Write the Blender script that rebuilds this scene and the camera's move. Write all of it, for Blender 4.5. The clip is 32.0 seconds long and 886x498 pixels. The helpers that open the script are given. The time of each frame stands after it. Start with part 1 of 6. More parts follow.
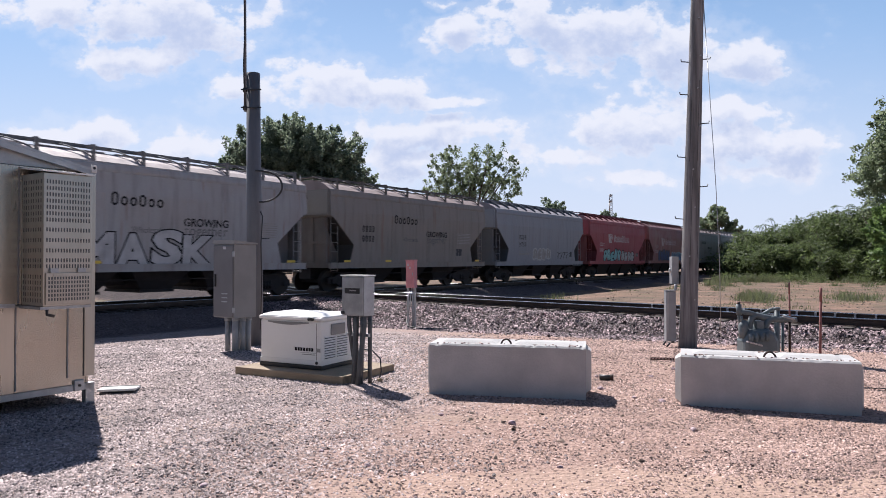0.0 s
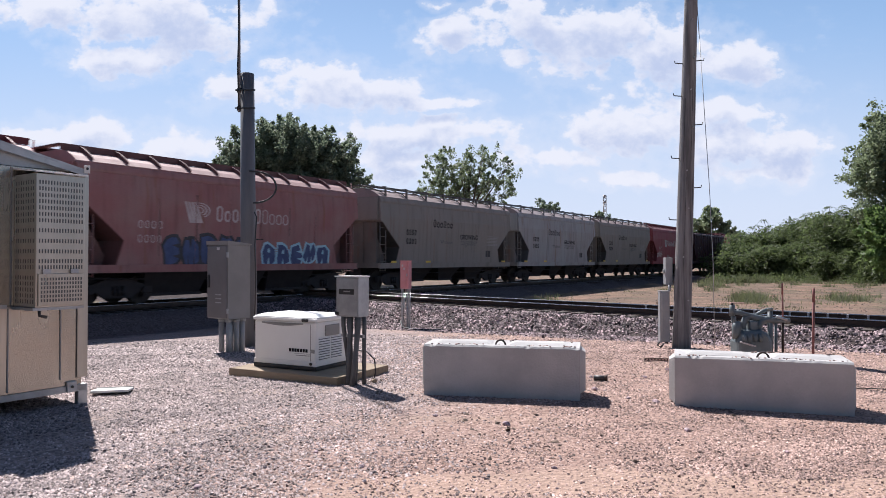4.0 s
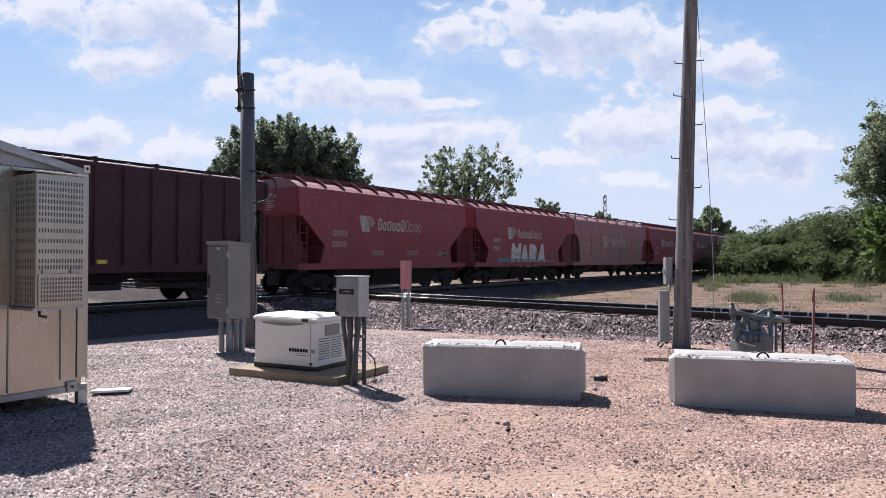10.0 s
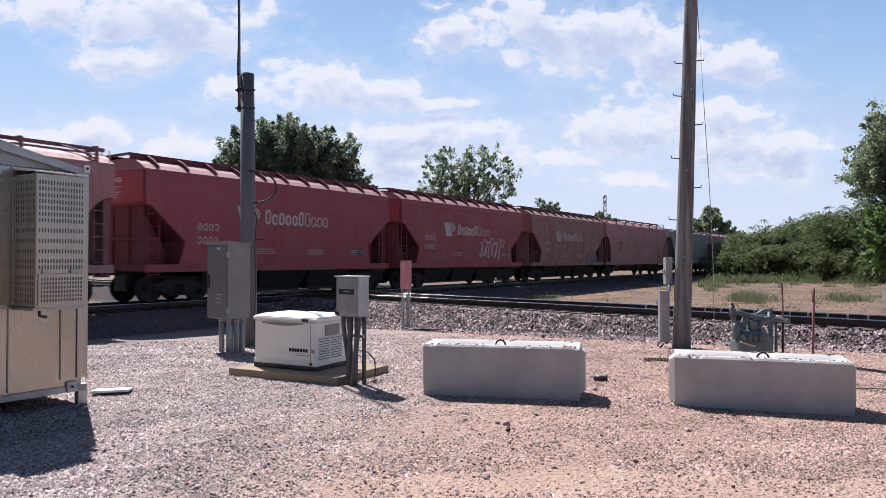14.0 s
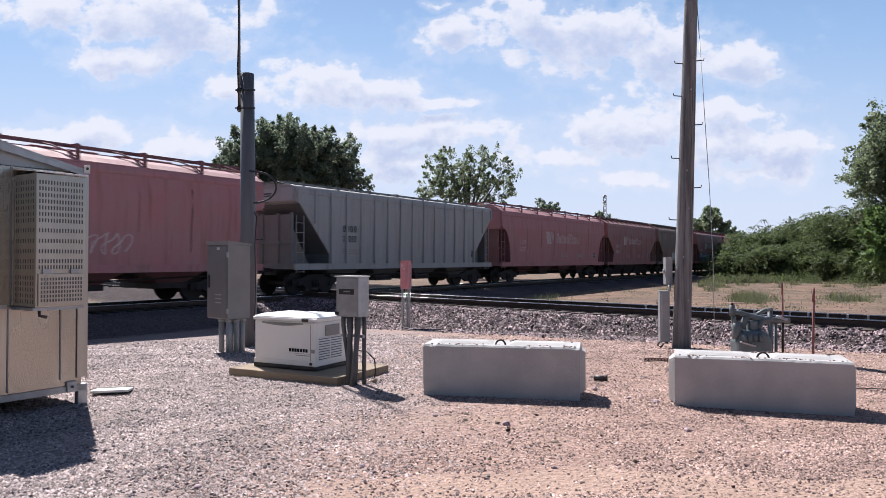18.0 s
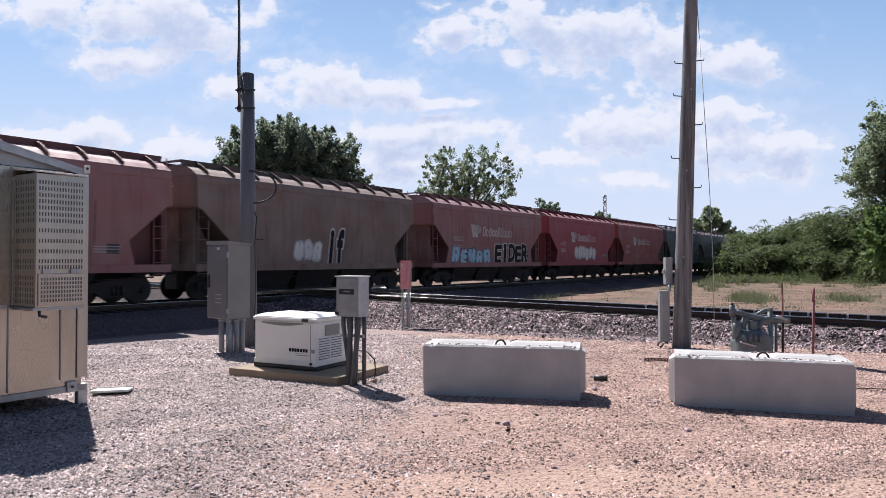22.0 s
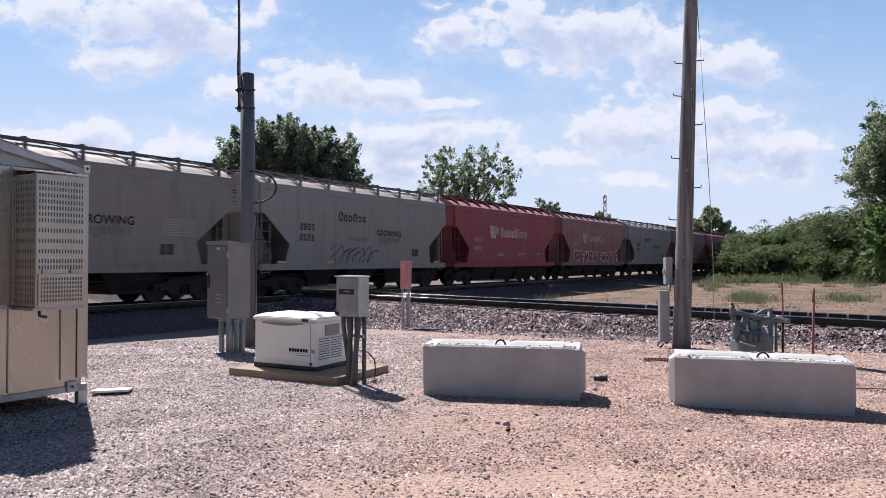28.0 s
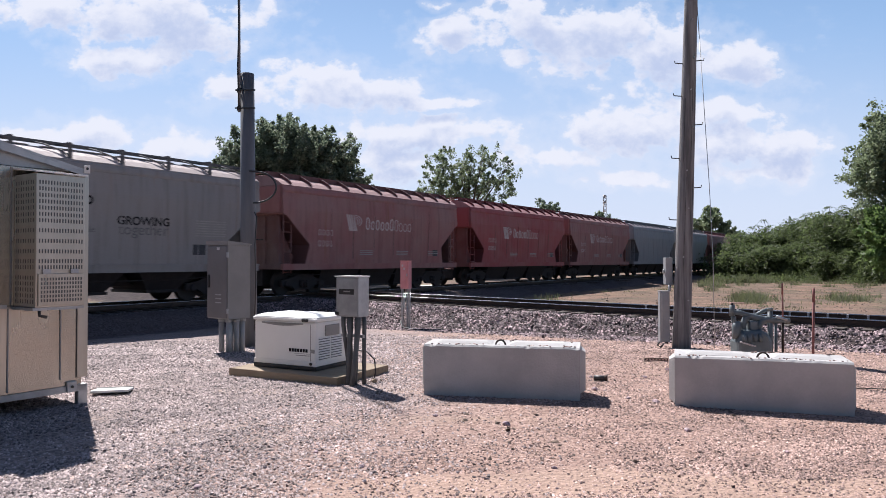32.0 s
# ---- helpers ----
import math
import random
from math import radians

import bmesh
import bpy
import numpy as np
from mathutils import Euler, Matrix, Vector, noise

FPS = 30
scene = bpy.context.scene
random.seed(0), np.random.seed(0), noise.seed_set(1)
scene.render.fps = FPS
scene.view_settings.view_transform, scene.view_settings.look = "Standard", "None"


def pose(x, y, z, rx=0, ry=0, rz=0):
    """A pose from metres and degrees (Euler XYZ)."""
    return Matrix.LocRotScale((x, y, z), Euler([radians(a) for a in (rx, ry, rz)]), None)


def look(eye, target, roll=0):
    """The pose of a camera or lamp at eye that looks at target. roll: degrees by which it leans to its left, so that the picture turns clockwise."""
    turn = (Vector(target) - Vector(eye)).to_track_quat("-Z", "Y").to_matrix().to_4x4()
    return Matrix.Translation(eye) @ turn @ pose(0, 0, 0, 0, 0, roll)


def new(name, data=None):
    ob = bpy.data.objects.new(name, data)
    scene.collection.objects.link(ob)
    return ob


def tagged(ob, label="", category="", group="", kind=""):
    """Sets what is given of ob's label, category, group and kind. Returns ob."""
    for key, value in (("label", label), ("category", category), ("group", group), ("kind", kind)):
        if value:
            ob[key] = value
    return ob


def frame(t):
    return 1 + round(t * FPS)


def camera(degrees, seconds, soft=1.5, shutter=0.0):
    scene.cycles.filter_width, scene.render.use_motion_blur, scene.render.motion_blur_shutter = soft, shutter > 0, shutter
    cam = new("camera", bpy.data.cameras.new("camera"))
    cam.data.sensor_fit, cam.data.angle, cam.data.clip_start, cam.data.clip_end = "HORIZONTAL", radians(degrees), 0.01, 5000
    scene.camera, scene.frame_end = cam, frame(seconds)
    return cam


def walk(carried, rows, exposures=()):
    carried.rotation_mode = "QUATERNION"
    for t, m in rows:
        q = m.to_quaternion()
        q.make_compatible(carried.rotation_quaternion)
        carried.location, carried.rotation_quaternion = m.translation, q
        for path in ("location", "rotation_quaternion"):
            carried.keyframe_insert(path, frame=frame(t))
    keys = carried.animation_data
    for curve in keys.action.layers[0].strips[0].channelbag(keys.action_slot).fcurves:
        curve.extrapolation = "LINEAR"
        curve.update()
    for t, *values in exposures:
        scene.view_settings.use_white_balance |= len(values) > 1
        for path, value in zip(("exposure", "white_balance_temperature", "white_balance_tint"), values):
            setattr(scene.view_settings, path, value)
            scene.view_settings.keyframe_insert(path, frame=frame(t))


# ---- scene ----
# ---------------------------------------------------------------- camera
cam = camera(64.8, 32.0, soft=0.5, shutter=0.2)
EYE = (0.0, 0.0, 1.6)


def view(yaw, pitch):
    return pose(*EYE, 90.88 + pitch, 0, yaw)


walk(cam, [(0, view(0.46, -0.07)), (0.5, view(0.13, -0.03)), (1.0, view(0, 0)), (1.5, view(0, 0)), (32, view(0, 0))])

# ---------------------------------------------------------------- plan
# train track: a straight line through TP along TD; TN points to the camera's side
TANG = 0.5937
TP = Vector((-10.672, 22.0, 0))
TD = Vector((math.sin(TANG), math.cos(TANG), 0))
TN = Vector((math.cos(TANG), -math.sin(TANG), 0))
RAIL_Z = 0.21          # main line
CROSS_Z = 0.328        # crossing line
RIDE = 0.12            # how far the bodies ride above their trucks
# crossing track: points with CN . p = CO
CN = Vector((0.671, 0.741, 0)).normalized()
CD = Vector((CN.y, -CN.x, 0))
CO = 17.80
SUN = Vector((-0.40, 0.72, 1.0)).normalized()


def smooth(a, b, v):
    t = np.clip((v - a) / (b - a), 0, 1)
    return t * t * (3 - 2 * t)


def bare_z(x, y):
    """The ground without the track beds."""
    z = -0.05 * np.clip(y - 12.0, 0, 9) - 0.03 * np.clip(-x - 2, 0, 8) * smooth(8, 16, y)
    return np.maximum(z, -0.5)


def bed(d, top, half, slope):
    return top - np.clip(np.abs(d) - half, 0, 9) * slope


def ground_z(x, y):
    x, y = np.asarray(x, float), np.asarray(y, float)
    d1 = (x - TP.x) * TN.x + (y - TP.y) * TN.y
    d2 = x * CN.x + y * CN.y - CO
    z = bare_z(x, y)
    z = np.maximum(z, bed(d1, -0.02, 1.75, 0.5))
    return np.maximum(z, bed(d2, 0.10, 1.75, 0.40))


# ---------------------------------------------------------------- world and sun
world = bpy.data.worlds.new("sky")
scene.world = world
world.use_nodes = True
wt = world.node_tree
wt.nodes.clear()


class Graph:
    """Short forms for building node trees."""

    def __init__(self, tree):
        self.tree = tree

    def node(self, kind, **props):
        n = self.tree.nodes.new(kind)
        for k, v in props.items():
            if k == "operation":
                n.operation = v
            elif k == "data_type":
                n.data_type = v
            elif k == "blend_type":
                n.blend_type = v
        return n

    def put(self, socket, value):
        if isinstance(value, bpy.types.NodeSocket):
            self.tree.links.new(value, socket)
        else:
            socket.default_value = value

    def math(self, op, a, b=0.0, c=0.0, clamp=False):
        n = self.node("ShaderNodeMath", operation=op)
        n.use_clamp = clamp
        for i, v in enumerate((a, b, c)):
            self.put(n.inputs[i], v)
        return n.outputs[0]

    def vec(self, op, a, b=(0, 0, 0)):
        n = self.node("ShaderNodeVectorMath", operation=op)
        self.put(n.inputs[0], a)
        if op == "SCALE":
            self.put(n.inputs["Scale"], b)
        else:
            self.put(n.inputs[1], b)
        return n.outputs["Value"] if op in ("LENGTH", "DOT_PRODUCT", "DISTANCE") else n.outputs["Vector"]

    def xyz(self, v):
        n = self.node("ShaderNodeSeparateXYZ")
        self.put(n.inputs[0], v)
        return n.outputs

    def join(self, x, y, z):
        n = self.node("ShaderNodeCombineXYZ")
        for i, v in enumerate((x, y, z)):
            self.put(n.inputs[i], v)
        return n.outputs[0]

    def noise(self, v, scale, detail=3.0, rough=0.55):
        n = self.node("ShaderNodeTexNoise")
        self.put(n.inputs["Vector"], v)
        n.inputs["Scale"].default_value = scale
        n.inputs["Detail"].default_value = detail
        n.inputs["Roughness"].default_value = rough
        return n.outputs["Fac"]

    def voronoi(self, v, scale, out="Distance"):
        n = self.node("ShaderNodeTexVoronoi")
        self.put(n.inputs["Vector"], v)
        n.inputs["Scale"].default_value = scale
        return n.outputs[out]

    def step(self, v, lo, hi, to0=0.0, to1=1.0):
        n = self.node("ShaderNodeMapRange")
        n.interpolation_type = "SMOOTHSTEP"
        self.put(n.inputs["Value"], v)
        n.inputs["From Min"].default_value, n.inputs["From Max"].default_value = lo, hi
        n.inputs["To Min"].default_value, n.inputs["To Max"].default_value = to0, to1
        return n.outputs["Result"]

    def mix(self, fac, a, b, how="MIX"):
        n = self.node("ShaderNodeMix", data_type="RGBA", blend_type=how)
        n.clamp_factor = True
        self.put(n.inputs[0], fac)
        for s, v in ((n.inputs[6], a), (n.inputs[7], b)):
            self.put(s, v if isinstance(v, bpy.types.NodeSocket) else (*v, 1))
        return n.outputs[2]

    def bump(self, height, strength, distance):
        n = self.node("ShaderNodeBump")
        self.put(n.inputs["Height"], height)
        n.inputs["Strength"].default_value = strength
        n.inputs["Distance"].default_value = distance
        return n.outputs[0]


def build_sky():
    g = Graph(wt)
    way = g.node("ShaderNodeTexCoord").outputs["Generated"]
    sky = g.node("ShaderNodeTexSky")
    sky.sky_type, sky.sun_disc = "NISHITA", False
    sky.sun_elevation = math.asin(SUN.z)
    sky.sun_rotation = math.atan2(SUN.x, SUN.y)
    sky.air_density, sky.dust_density, sky.ozone_density = 1.0, 0.6, 1.5
    blue = g.vec("SCALE", sky.outputs[0], SKY_GAIN)
    x, y, z = g.xyz(way)
    front = g.math("MAXIMUM", g.math("ABSOLUTE", y), 0.08)
    u, v = g.math("DIVIDE", x, front), g.math("DIVIDE", z, front)
    flat = g.join(u, v, 0.0)
    warp = g.vec("ADD", flat, g.join(g.math("MULTIPLY", g.math("SUBTRACT", g.noise(flat, 9.0, 3), 0.5), 0.09),
                                     g.math("MULTIPLY", g.math("SUBTRACT", g.noise(g.vec("ADD", flat, (7, 3, 1)), 9.0, 3), 0.5), 0.05), 0.0))
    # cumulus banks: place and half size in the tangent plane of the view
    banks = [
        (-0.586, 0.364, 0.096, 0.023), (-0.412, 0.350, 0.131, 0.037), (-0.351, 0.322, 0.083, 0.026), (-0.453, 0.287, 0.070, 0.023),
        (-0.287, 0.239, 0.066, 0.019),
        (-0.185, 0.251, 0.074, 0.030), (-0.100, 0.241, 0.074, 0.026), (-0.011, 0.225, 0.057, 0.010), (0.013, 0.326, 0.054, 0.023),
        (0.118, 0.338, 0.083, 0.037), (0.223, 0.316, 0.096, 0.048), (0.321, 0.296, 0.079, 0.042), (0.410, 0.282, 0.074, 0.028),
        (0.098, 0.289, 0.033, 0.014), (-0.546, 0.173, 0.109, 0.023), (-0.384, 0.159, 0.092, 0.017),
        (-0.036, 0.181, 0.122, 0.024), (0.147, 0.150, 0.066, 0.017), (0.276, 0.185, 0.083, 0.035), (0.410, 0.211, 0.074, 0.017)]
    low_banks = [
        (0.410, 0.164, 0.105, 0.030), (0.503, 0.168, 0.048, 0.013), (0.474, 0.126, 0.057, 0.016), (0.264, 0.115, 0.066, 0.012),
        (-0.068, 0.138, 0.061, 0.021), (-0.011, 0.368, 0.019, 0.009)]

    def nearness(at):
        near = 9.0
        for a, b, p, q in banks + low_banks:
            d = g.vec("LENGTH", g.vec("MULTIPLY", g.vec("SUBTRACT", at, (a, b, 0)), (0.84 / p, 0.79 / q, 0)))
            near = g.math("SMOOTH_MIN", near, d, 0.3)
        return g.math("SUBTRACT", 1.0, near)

    puff = g.noise(g.vec("MULTIPLY", flat, (1.0, 1.35, 1.0)), 17.0, 8, 0.54)
    lumps = g.noise(g.vec("MULTIPLY", flat, (1.0, 1.3, 1.0)), 42.0, 5, 0.55)
    ragged = g.math("ADD", g.math("MULTIPLY", g.math("SUBTRACT", puff, 0.5), 2.3), g.math("MULTIPLY", g.math("SUBTRACT", lumps, 0.5), 1.1))
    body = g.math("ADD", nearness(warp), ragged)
    cover = g.step(body, -0.08, 0.42)
    thin = g.step(body, -0.6, 0.1, 0.0, 0.24)
    wisps = g.step(g.noise(g.vec("MULTIPLY", flat, (1.0, 2.2, 1.0)), 6.0, 6, 0.62), 0.58, 0.86, 0.0, 0.22)
    cover = g.math("MAXIMUM", g.math("MAXIMUM", cover, thin), wisps, clamp=True)
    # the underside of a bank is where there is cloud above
    above = g.vec("ADD", warp, (-0.008, 0.024, 0))
    lift = g.vec("ADD", flat, (-0.006, 0.018, 0))
    puff_up = g.noise(g.vec("MULTIPLY", lift, (1.0, 1.35, 1.0)), 17.0, 7, 0.58)
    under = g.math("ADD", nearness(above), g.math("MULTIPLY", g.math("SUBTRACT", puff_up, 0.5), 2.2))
    grey = g.step(under, 0.0, 0.75)
    grey = g.math("MULTIPLY", grey, g.step(g.noise(flat, 24.0, 6, 0.6), 0.30, 0.62, 0.45, 1.0))
    grey = g.math("MULTIPLY", grey, g.step(body, -0.1, 0.5))
    white = g.mix(grey, (0.88, 0.88, 0.905), (0.565, 0.63, 0.785))
    haze = g.step(v, 0.0, 0.40, 0.95, 0.0)
    sky_deep = blue
    blue = g.mix(g.step(z, 0.25, 0.6, 0.6, 0.0), blue, (0.425, 0.665, 0.985))
    sky_low = g.mix(haze, blue, (0.73, 0.79, 0.89))
    # the sky away from the sun is clear
    ahead = g.step(y, -0.1, 0.25)
    sky_low = g.mix(ahead, g.mix(g.step(z, 0.0, 0.2, 0.5, 0.0), sky_deep, (0.55, 0.64, 0.82)), sky_low)
    colour = g.mix(g.math("MULTIPLY", g.math("MULTIPLY", cover, 0.95), ahead), sky_low, white)
    bg = g.node("ShaderNodeBackground")
    g.put(bg.inputs["Color"], colour)
    bg.inputs["Strength"].default_value = SKY_STRENGTH
    out = g.node("ShaderNodeOutputWorld")
    wt.links.new(bg.outputs[0], out.inputs[0])


SKY_GAIN = 0.085
SKY_STRENGTH = 0.61
build_sky()
sun = new("sun", bpy.data.lights.new("sun", "SUN"))
sun.data.energy, sun.data.angle, sun.data.color = 5.0, radians(0.55), (1.0, 0.93, 0.84)
sun.matrix_world = look(SUN * 50, (0, 0, 0))
scene.view_settings.exposure = 0.70
scene.view_settings.use_white_balance = True
scene.view_settings.white_balance_temperature, scene.view_settings.white_balance_tint = 6050, 14.0


# ---------------------------------------------------------------- materials
def material(name):
    m = bpy.data.materials.new(name)
    m.use_nodes = True
    m.node_tree.nodes.clear()
    g = Graph(m.node_tree)
    b = g.node("ShaderNodeBsdfPrincipled")
    out = g.node("ShaderNodeOutputMaterial")
    m.node_tree.links.new(b.outputs[0], out.inputs[0])
    return m, g, b


def surface(name, dark, light, rough=0.7, metal=0.0, scale=4.0, fine=60.0, bump=0.15, stretch=(1, 1, 1), island=0.0, coords="Object", spec=0.5):
    """A surface with large stains and fine grain; island: spread of brightness from piece to piece."""
    m, g, b = material(name)
    at = g.vec("MULTIPLY", g.node("ShaderNodeTexCoord").outputs[coords], stretch)
    rnd = g.node("ShaderNodeObjectInfo").outputs["Random"]
    at = g.vec("ADD", at, g.join(g.math("MULTIPLY", rnd, 37.0), rnd, 0.0))
    big, small = g.noise(at, scale, 4), g.noise(at, fine, 3)
    f = g.math("ADD", g.math("MULTIPLY", g.step(big, 0.3, 0.7), 0.6), g.math("MULTIPLY", small, 0.4))
    col = g.mix(f, dark, light)
    if island:
        r = g.node("ShaderNodeNewGeometry").outputs["Random Per Island"]
        k = g.math("ADD", 1 - island, g.math("MULTIPLY", r, 2 * island))
        col = g.vec("SCALE", col, k)
    g.put(b.inputs["Base Color"], col)
    g.put(b.inputs["Roughness"], g.math("ADD", rough - 0.1, g.math("MULTIPLY", big, 0.2), clamp=True))
    b.inputs["Metallic"].default_value = metal
    b.inputs["Specular IOR Level"].default_value = spec
    if bump:
        g.put(b.inputs["Normal"], g.bump(small, bump, 0.01))
    return m


def make_ground():
    m, g, b = material("gravelly_ground")
    at = g.node("ShaderNodeNewGeometry").outputs["Position"]
    x, y, z = g.xyz(at)
    big = g.noise(at, 0.35, 4)
    mid = g.noise(at, 2.2, 4)
    fine = g.noise(at, 55.0, 4, 0.7)
    cell = g.voronoi(at, 28.0, "Color")
    stones = g.xyz(cell)[0]
    # grey crushed stone on the shelter's side, pink-tan dirt and pea gravel on the other
    side = g.math("SUBTRACT", g.math("ADD", x, 1.2), g.step(y, 5.6, 8.0, 0.0, 1.2))
    side = g.math("ADD", side, g.math("MULTIPLY", g.math("SUBTRACT", big, 0.5), 5.0))
    k = g.step(side, -2.4, 1.8)
    grey = g.mix(stones, (0.20, 0.168, 0.162), (0.40, 0.335, 0.32))
    tan = g.mix(stones, (0.24, 0.16, 0.132), (0.45, 0.325, 0.275))
    col = g.mix(k, grey, tan)
    # bare sandy wheel ways
    sand = g.math("MULTIPLY", g.step(g.noise(g.vec("MULTIPLY", at, (0.25, 1.0, 1.0)), 0.55, 3), 0.52, 0.66), g.step(mid, 0.3, 0.6))
    col = g.mix(g.math("MULTIPLY", sand, 0.75), col, (0.42, 0.32, 0.25))
    strip = g.math("ABSOLUTE", g.math("SUBTRACT", g.math("ADD", y, g.math("MULTIPLY", g.math("SUBTRACT", big, 0.5), 0.9)), 4.95))
    strip = g.math("MULTIPLY", g.step(strip, 0.45, 0.2, 0.0, 0.8), g.step(x, -1.4, -0.4))
    col = g.mix(strip, col, g.mix(fine, (0.36, 0.255, 0.20), (0.48, 0.36, 0.295)))
    far = g.step(y, 19.0, 24.0)
    dry = g.mix(g.step(big, 0.35, 0.65), (0.275, 0.18, 0.134), (0.16, 0.12, 0.094))
    dry = g.mix(g.step(g.noise(at, 0.5, 6, 0.7), 0.48, 0.66), dry, (0.12, 0.115, 0.07))
    dry = g.mix(g.step(g.noise(g.vec("MULTIPLY", at, (0.35, 1.3, 1.0)), 1.2, 6, 0.8), 0.47, 0.58, 0.0, 0.8), dry, (0.105, 0.085, 0.066))
    col = g.mix(far, col, dry)
    # stone bed of both tracks, shade between stones and under the train painted in
    wob = g.math("MULTIPLY", g.math("SUBTRACT", mid, 0.5), 1.2)
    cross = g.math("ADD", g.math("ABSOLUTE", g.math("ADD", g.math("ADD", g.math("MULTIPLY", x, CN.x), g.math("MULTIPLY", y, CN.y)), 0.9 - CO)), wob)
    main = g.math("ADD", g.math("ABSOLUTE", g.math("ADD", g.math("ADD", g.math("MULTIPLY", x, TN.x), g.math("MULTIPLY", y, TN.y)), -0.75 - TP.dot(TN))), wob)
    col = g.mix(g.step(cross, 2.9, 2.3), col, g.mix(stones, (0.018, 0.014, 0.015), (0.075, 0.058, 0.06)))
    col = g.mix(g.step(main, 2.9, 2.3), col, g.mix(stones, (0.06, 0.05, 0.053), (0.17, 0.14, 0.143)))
    col = g.mix(g.math("MULTIPLY", g.step(mid, 0.45, 0.8), 0.25), col, (0.16, 0.13, 0.11))
    col = g.mix(0.35, col, g.mix(fine, (0.12, 0.10, 0.09), (0.75, 0.66, 0.6)), "SOFT_LIGHT")
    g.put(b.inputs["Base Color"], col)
    b.inputs["Roughness"].default_value = 0.95
    b.inputs["Specular IOR Level"].default_value = 0.2
    h = g.math("ADD", g.voronoi(at, 28.0), g.math("MULTIPLY", fine, 0.5))
    g.put(b.inputs["Normal"], g.bump(h, 0.7, 0.02))
    return m


def make_paint():
    """Rail car paint: the object's colour is the paint, its alpha how weathered it is."""
    m, g, b = material("railcar_paint")
    info = g.node("ShaderNodeObjectInfo")
    at = g.vec("ADD", g.node("ShaderNodeTexCoord").outputs["Object"], g.join(g.math("MULTIPLY", info.outputs["Random"], 90.0), 0.0, 0.0))
    x, y, z = g.xyz(at)
    streak = g.noise(g.vec("MULTIPLY", at, (2.2, 1.0, 0.16)), 2.0, 5, 0.6)
    panel = g.noise(g.vec("MULTIPLY", at, (1.0, 0.2, 0.12)), 1.3, 3)
    cloud = g.noise(at, 0.7, 4)
    grain = g.noise(at, 24.0, 4, 0.65)
    wear = info.outputs["Alpha"]
    paint = info.outputs["Color"]
    faded = g.mix(g.math("MULTIPLY", g.step(cloud, 0.3, 0.7), g.math("MULTIPLY", wear, 0.55)), paint, (0.31, 0.26, 0.235))
    dirt = g.math("MULTIPLY", g.step(streak, 0.46, 0.80), g.math("ADD", 0.18, g.math("MULTIPLY", wear, 0.45)))
    col = g.mix(dirt, faded, g.mix(0.25, g.vec("SCALE", faded, 0.35), (0.10, 0.07, 0.05)))
    rust = g.math("MULTIPLY", g.step(g.noise(g.vec("MULTIPLY", at, (2.6, 1.0, 0.22)), 1.5, 4), 0.59, 0.74), g.math("MULTIPLY", wear, 0.7))
    col = g.mix(rust, col, (0.22, 0.085, 0.035))
    col = g.mix(0.3, col, g.mix(grain, (0.2, 0.2, 0.2), (0.8, 0.8, 0.8)), "SOFT_LIGHT")
    g.put(b.inputs["Base Color"], col)
    g.put(b.inputs["Roughness"], g.math("ADD", 0.52, g.math("MULTIPLY", streak, 0.35)))
    g.put(b.inputs["Normal"], g.bump(g.math("ADD", g.math("ADD", cloud, g.math("MULTIPLY", panel, 1.2)), g.math("MULTIPLY", grain, 0.10)), 0.45, 0.06))
    return m


GROUND = make_ground()
PAINT = make_paint()
UNDER = surface("grimy_black_steel", (0.012, 0.011, 0.013), (0.036, 0.032, 0.034), 0.75, 0.2)
WHEEL = surface("worn_wheel_steel", (0.012, 0.011, 0.011), (0.032, 0.028, 0.027), 0.6, 0.3)
RAILTOP = surface("rail_steel", (0.035, 0.025, 0.022), (0.085, 0.062, 0.05), 0.55, 0.5)
SHINE = surface("polished_rail_head", (0.55, 0.55, 0.56), (0.75, 0.75, 0.76), 0.25, 1.0, bump=0.03)
TIE = surface("creosoted_tie", (0.025, 0.02, 0.018), (0.09, 0.074, 0.062), 0.9, stretch=(0.3, 3, 3))
BALLAST = surface("ballast_stone", (0.062, 0.047, 0.051), (0.36, 0.268, 0.277), 0.75, island=0.95, scale=1.5, fine=40)
# darker ballast copy: the train's shade is put into the stone colour
BALLAST_SHADED = surface("shaded_ballast", (0.075, 0.062, 0.066), (0.20, 0.165, 0.168), 0.85, island=0.5, scale=1.5, fine=40)
STONE_G = surface("grey_gravel_stone", (0.15, 0.124, 0.122), (0.47, 0.387, 0.372), 0.9, island=0.70, scale=1.2, fine=60)
STONE_T = surface("tan_pea_gravel", (0.18, 0.12, 0.104), (0.50, 0.355, 0.305), 0.9, island=0.68, scale=1.2, fine=60)
CONCRETE = surface("cast_concrete", (0.35, 0.342, 0.335), (0.50, 0.488, 0.475), 0.9, scale=2.2, fine=45, bump=0.4)
STAINLESS = surface("brushed_stainless", (0.36, 0.335, 0.29), (0.50, 0.465, 0.41), 0.26, 0.92, scale=0.8, fine=9, stretch=(5, 5, 0.5), bump=0.02)
DULLSTEEL = surface("dull_perforated_stainless", (0.36, 0.34, 0.30), (0.50, 0.47, 0.42), 0.30, 0.9, scale=0.9, fine=12, stretch=(5, 5, 0.5), bump=0.02)
GALV = surface("galvanised_steel", (0.30, 0.31, 0.32), (0.46, 0.47, 0.48), 0.45, 0.75, scale=7, fine=50)
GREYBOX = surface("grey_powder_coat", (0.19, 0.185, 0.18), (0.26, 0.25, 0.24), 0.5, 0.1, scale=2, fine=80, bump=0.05)
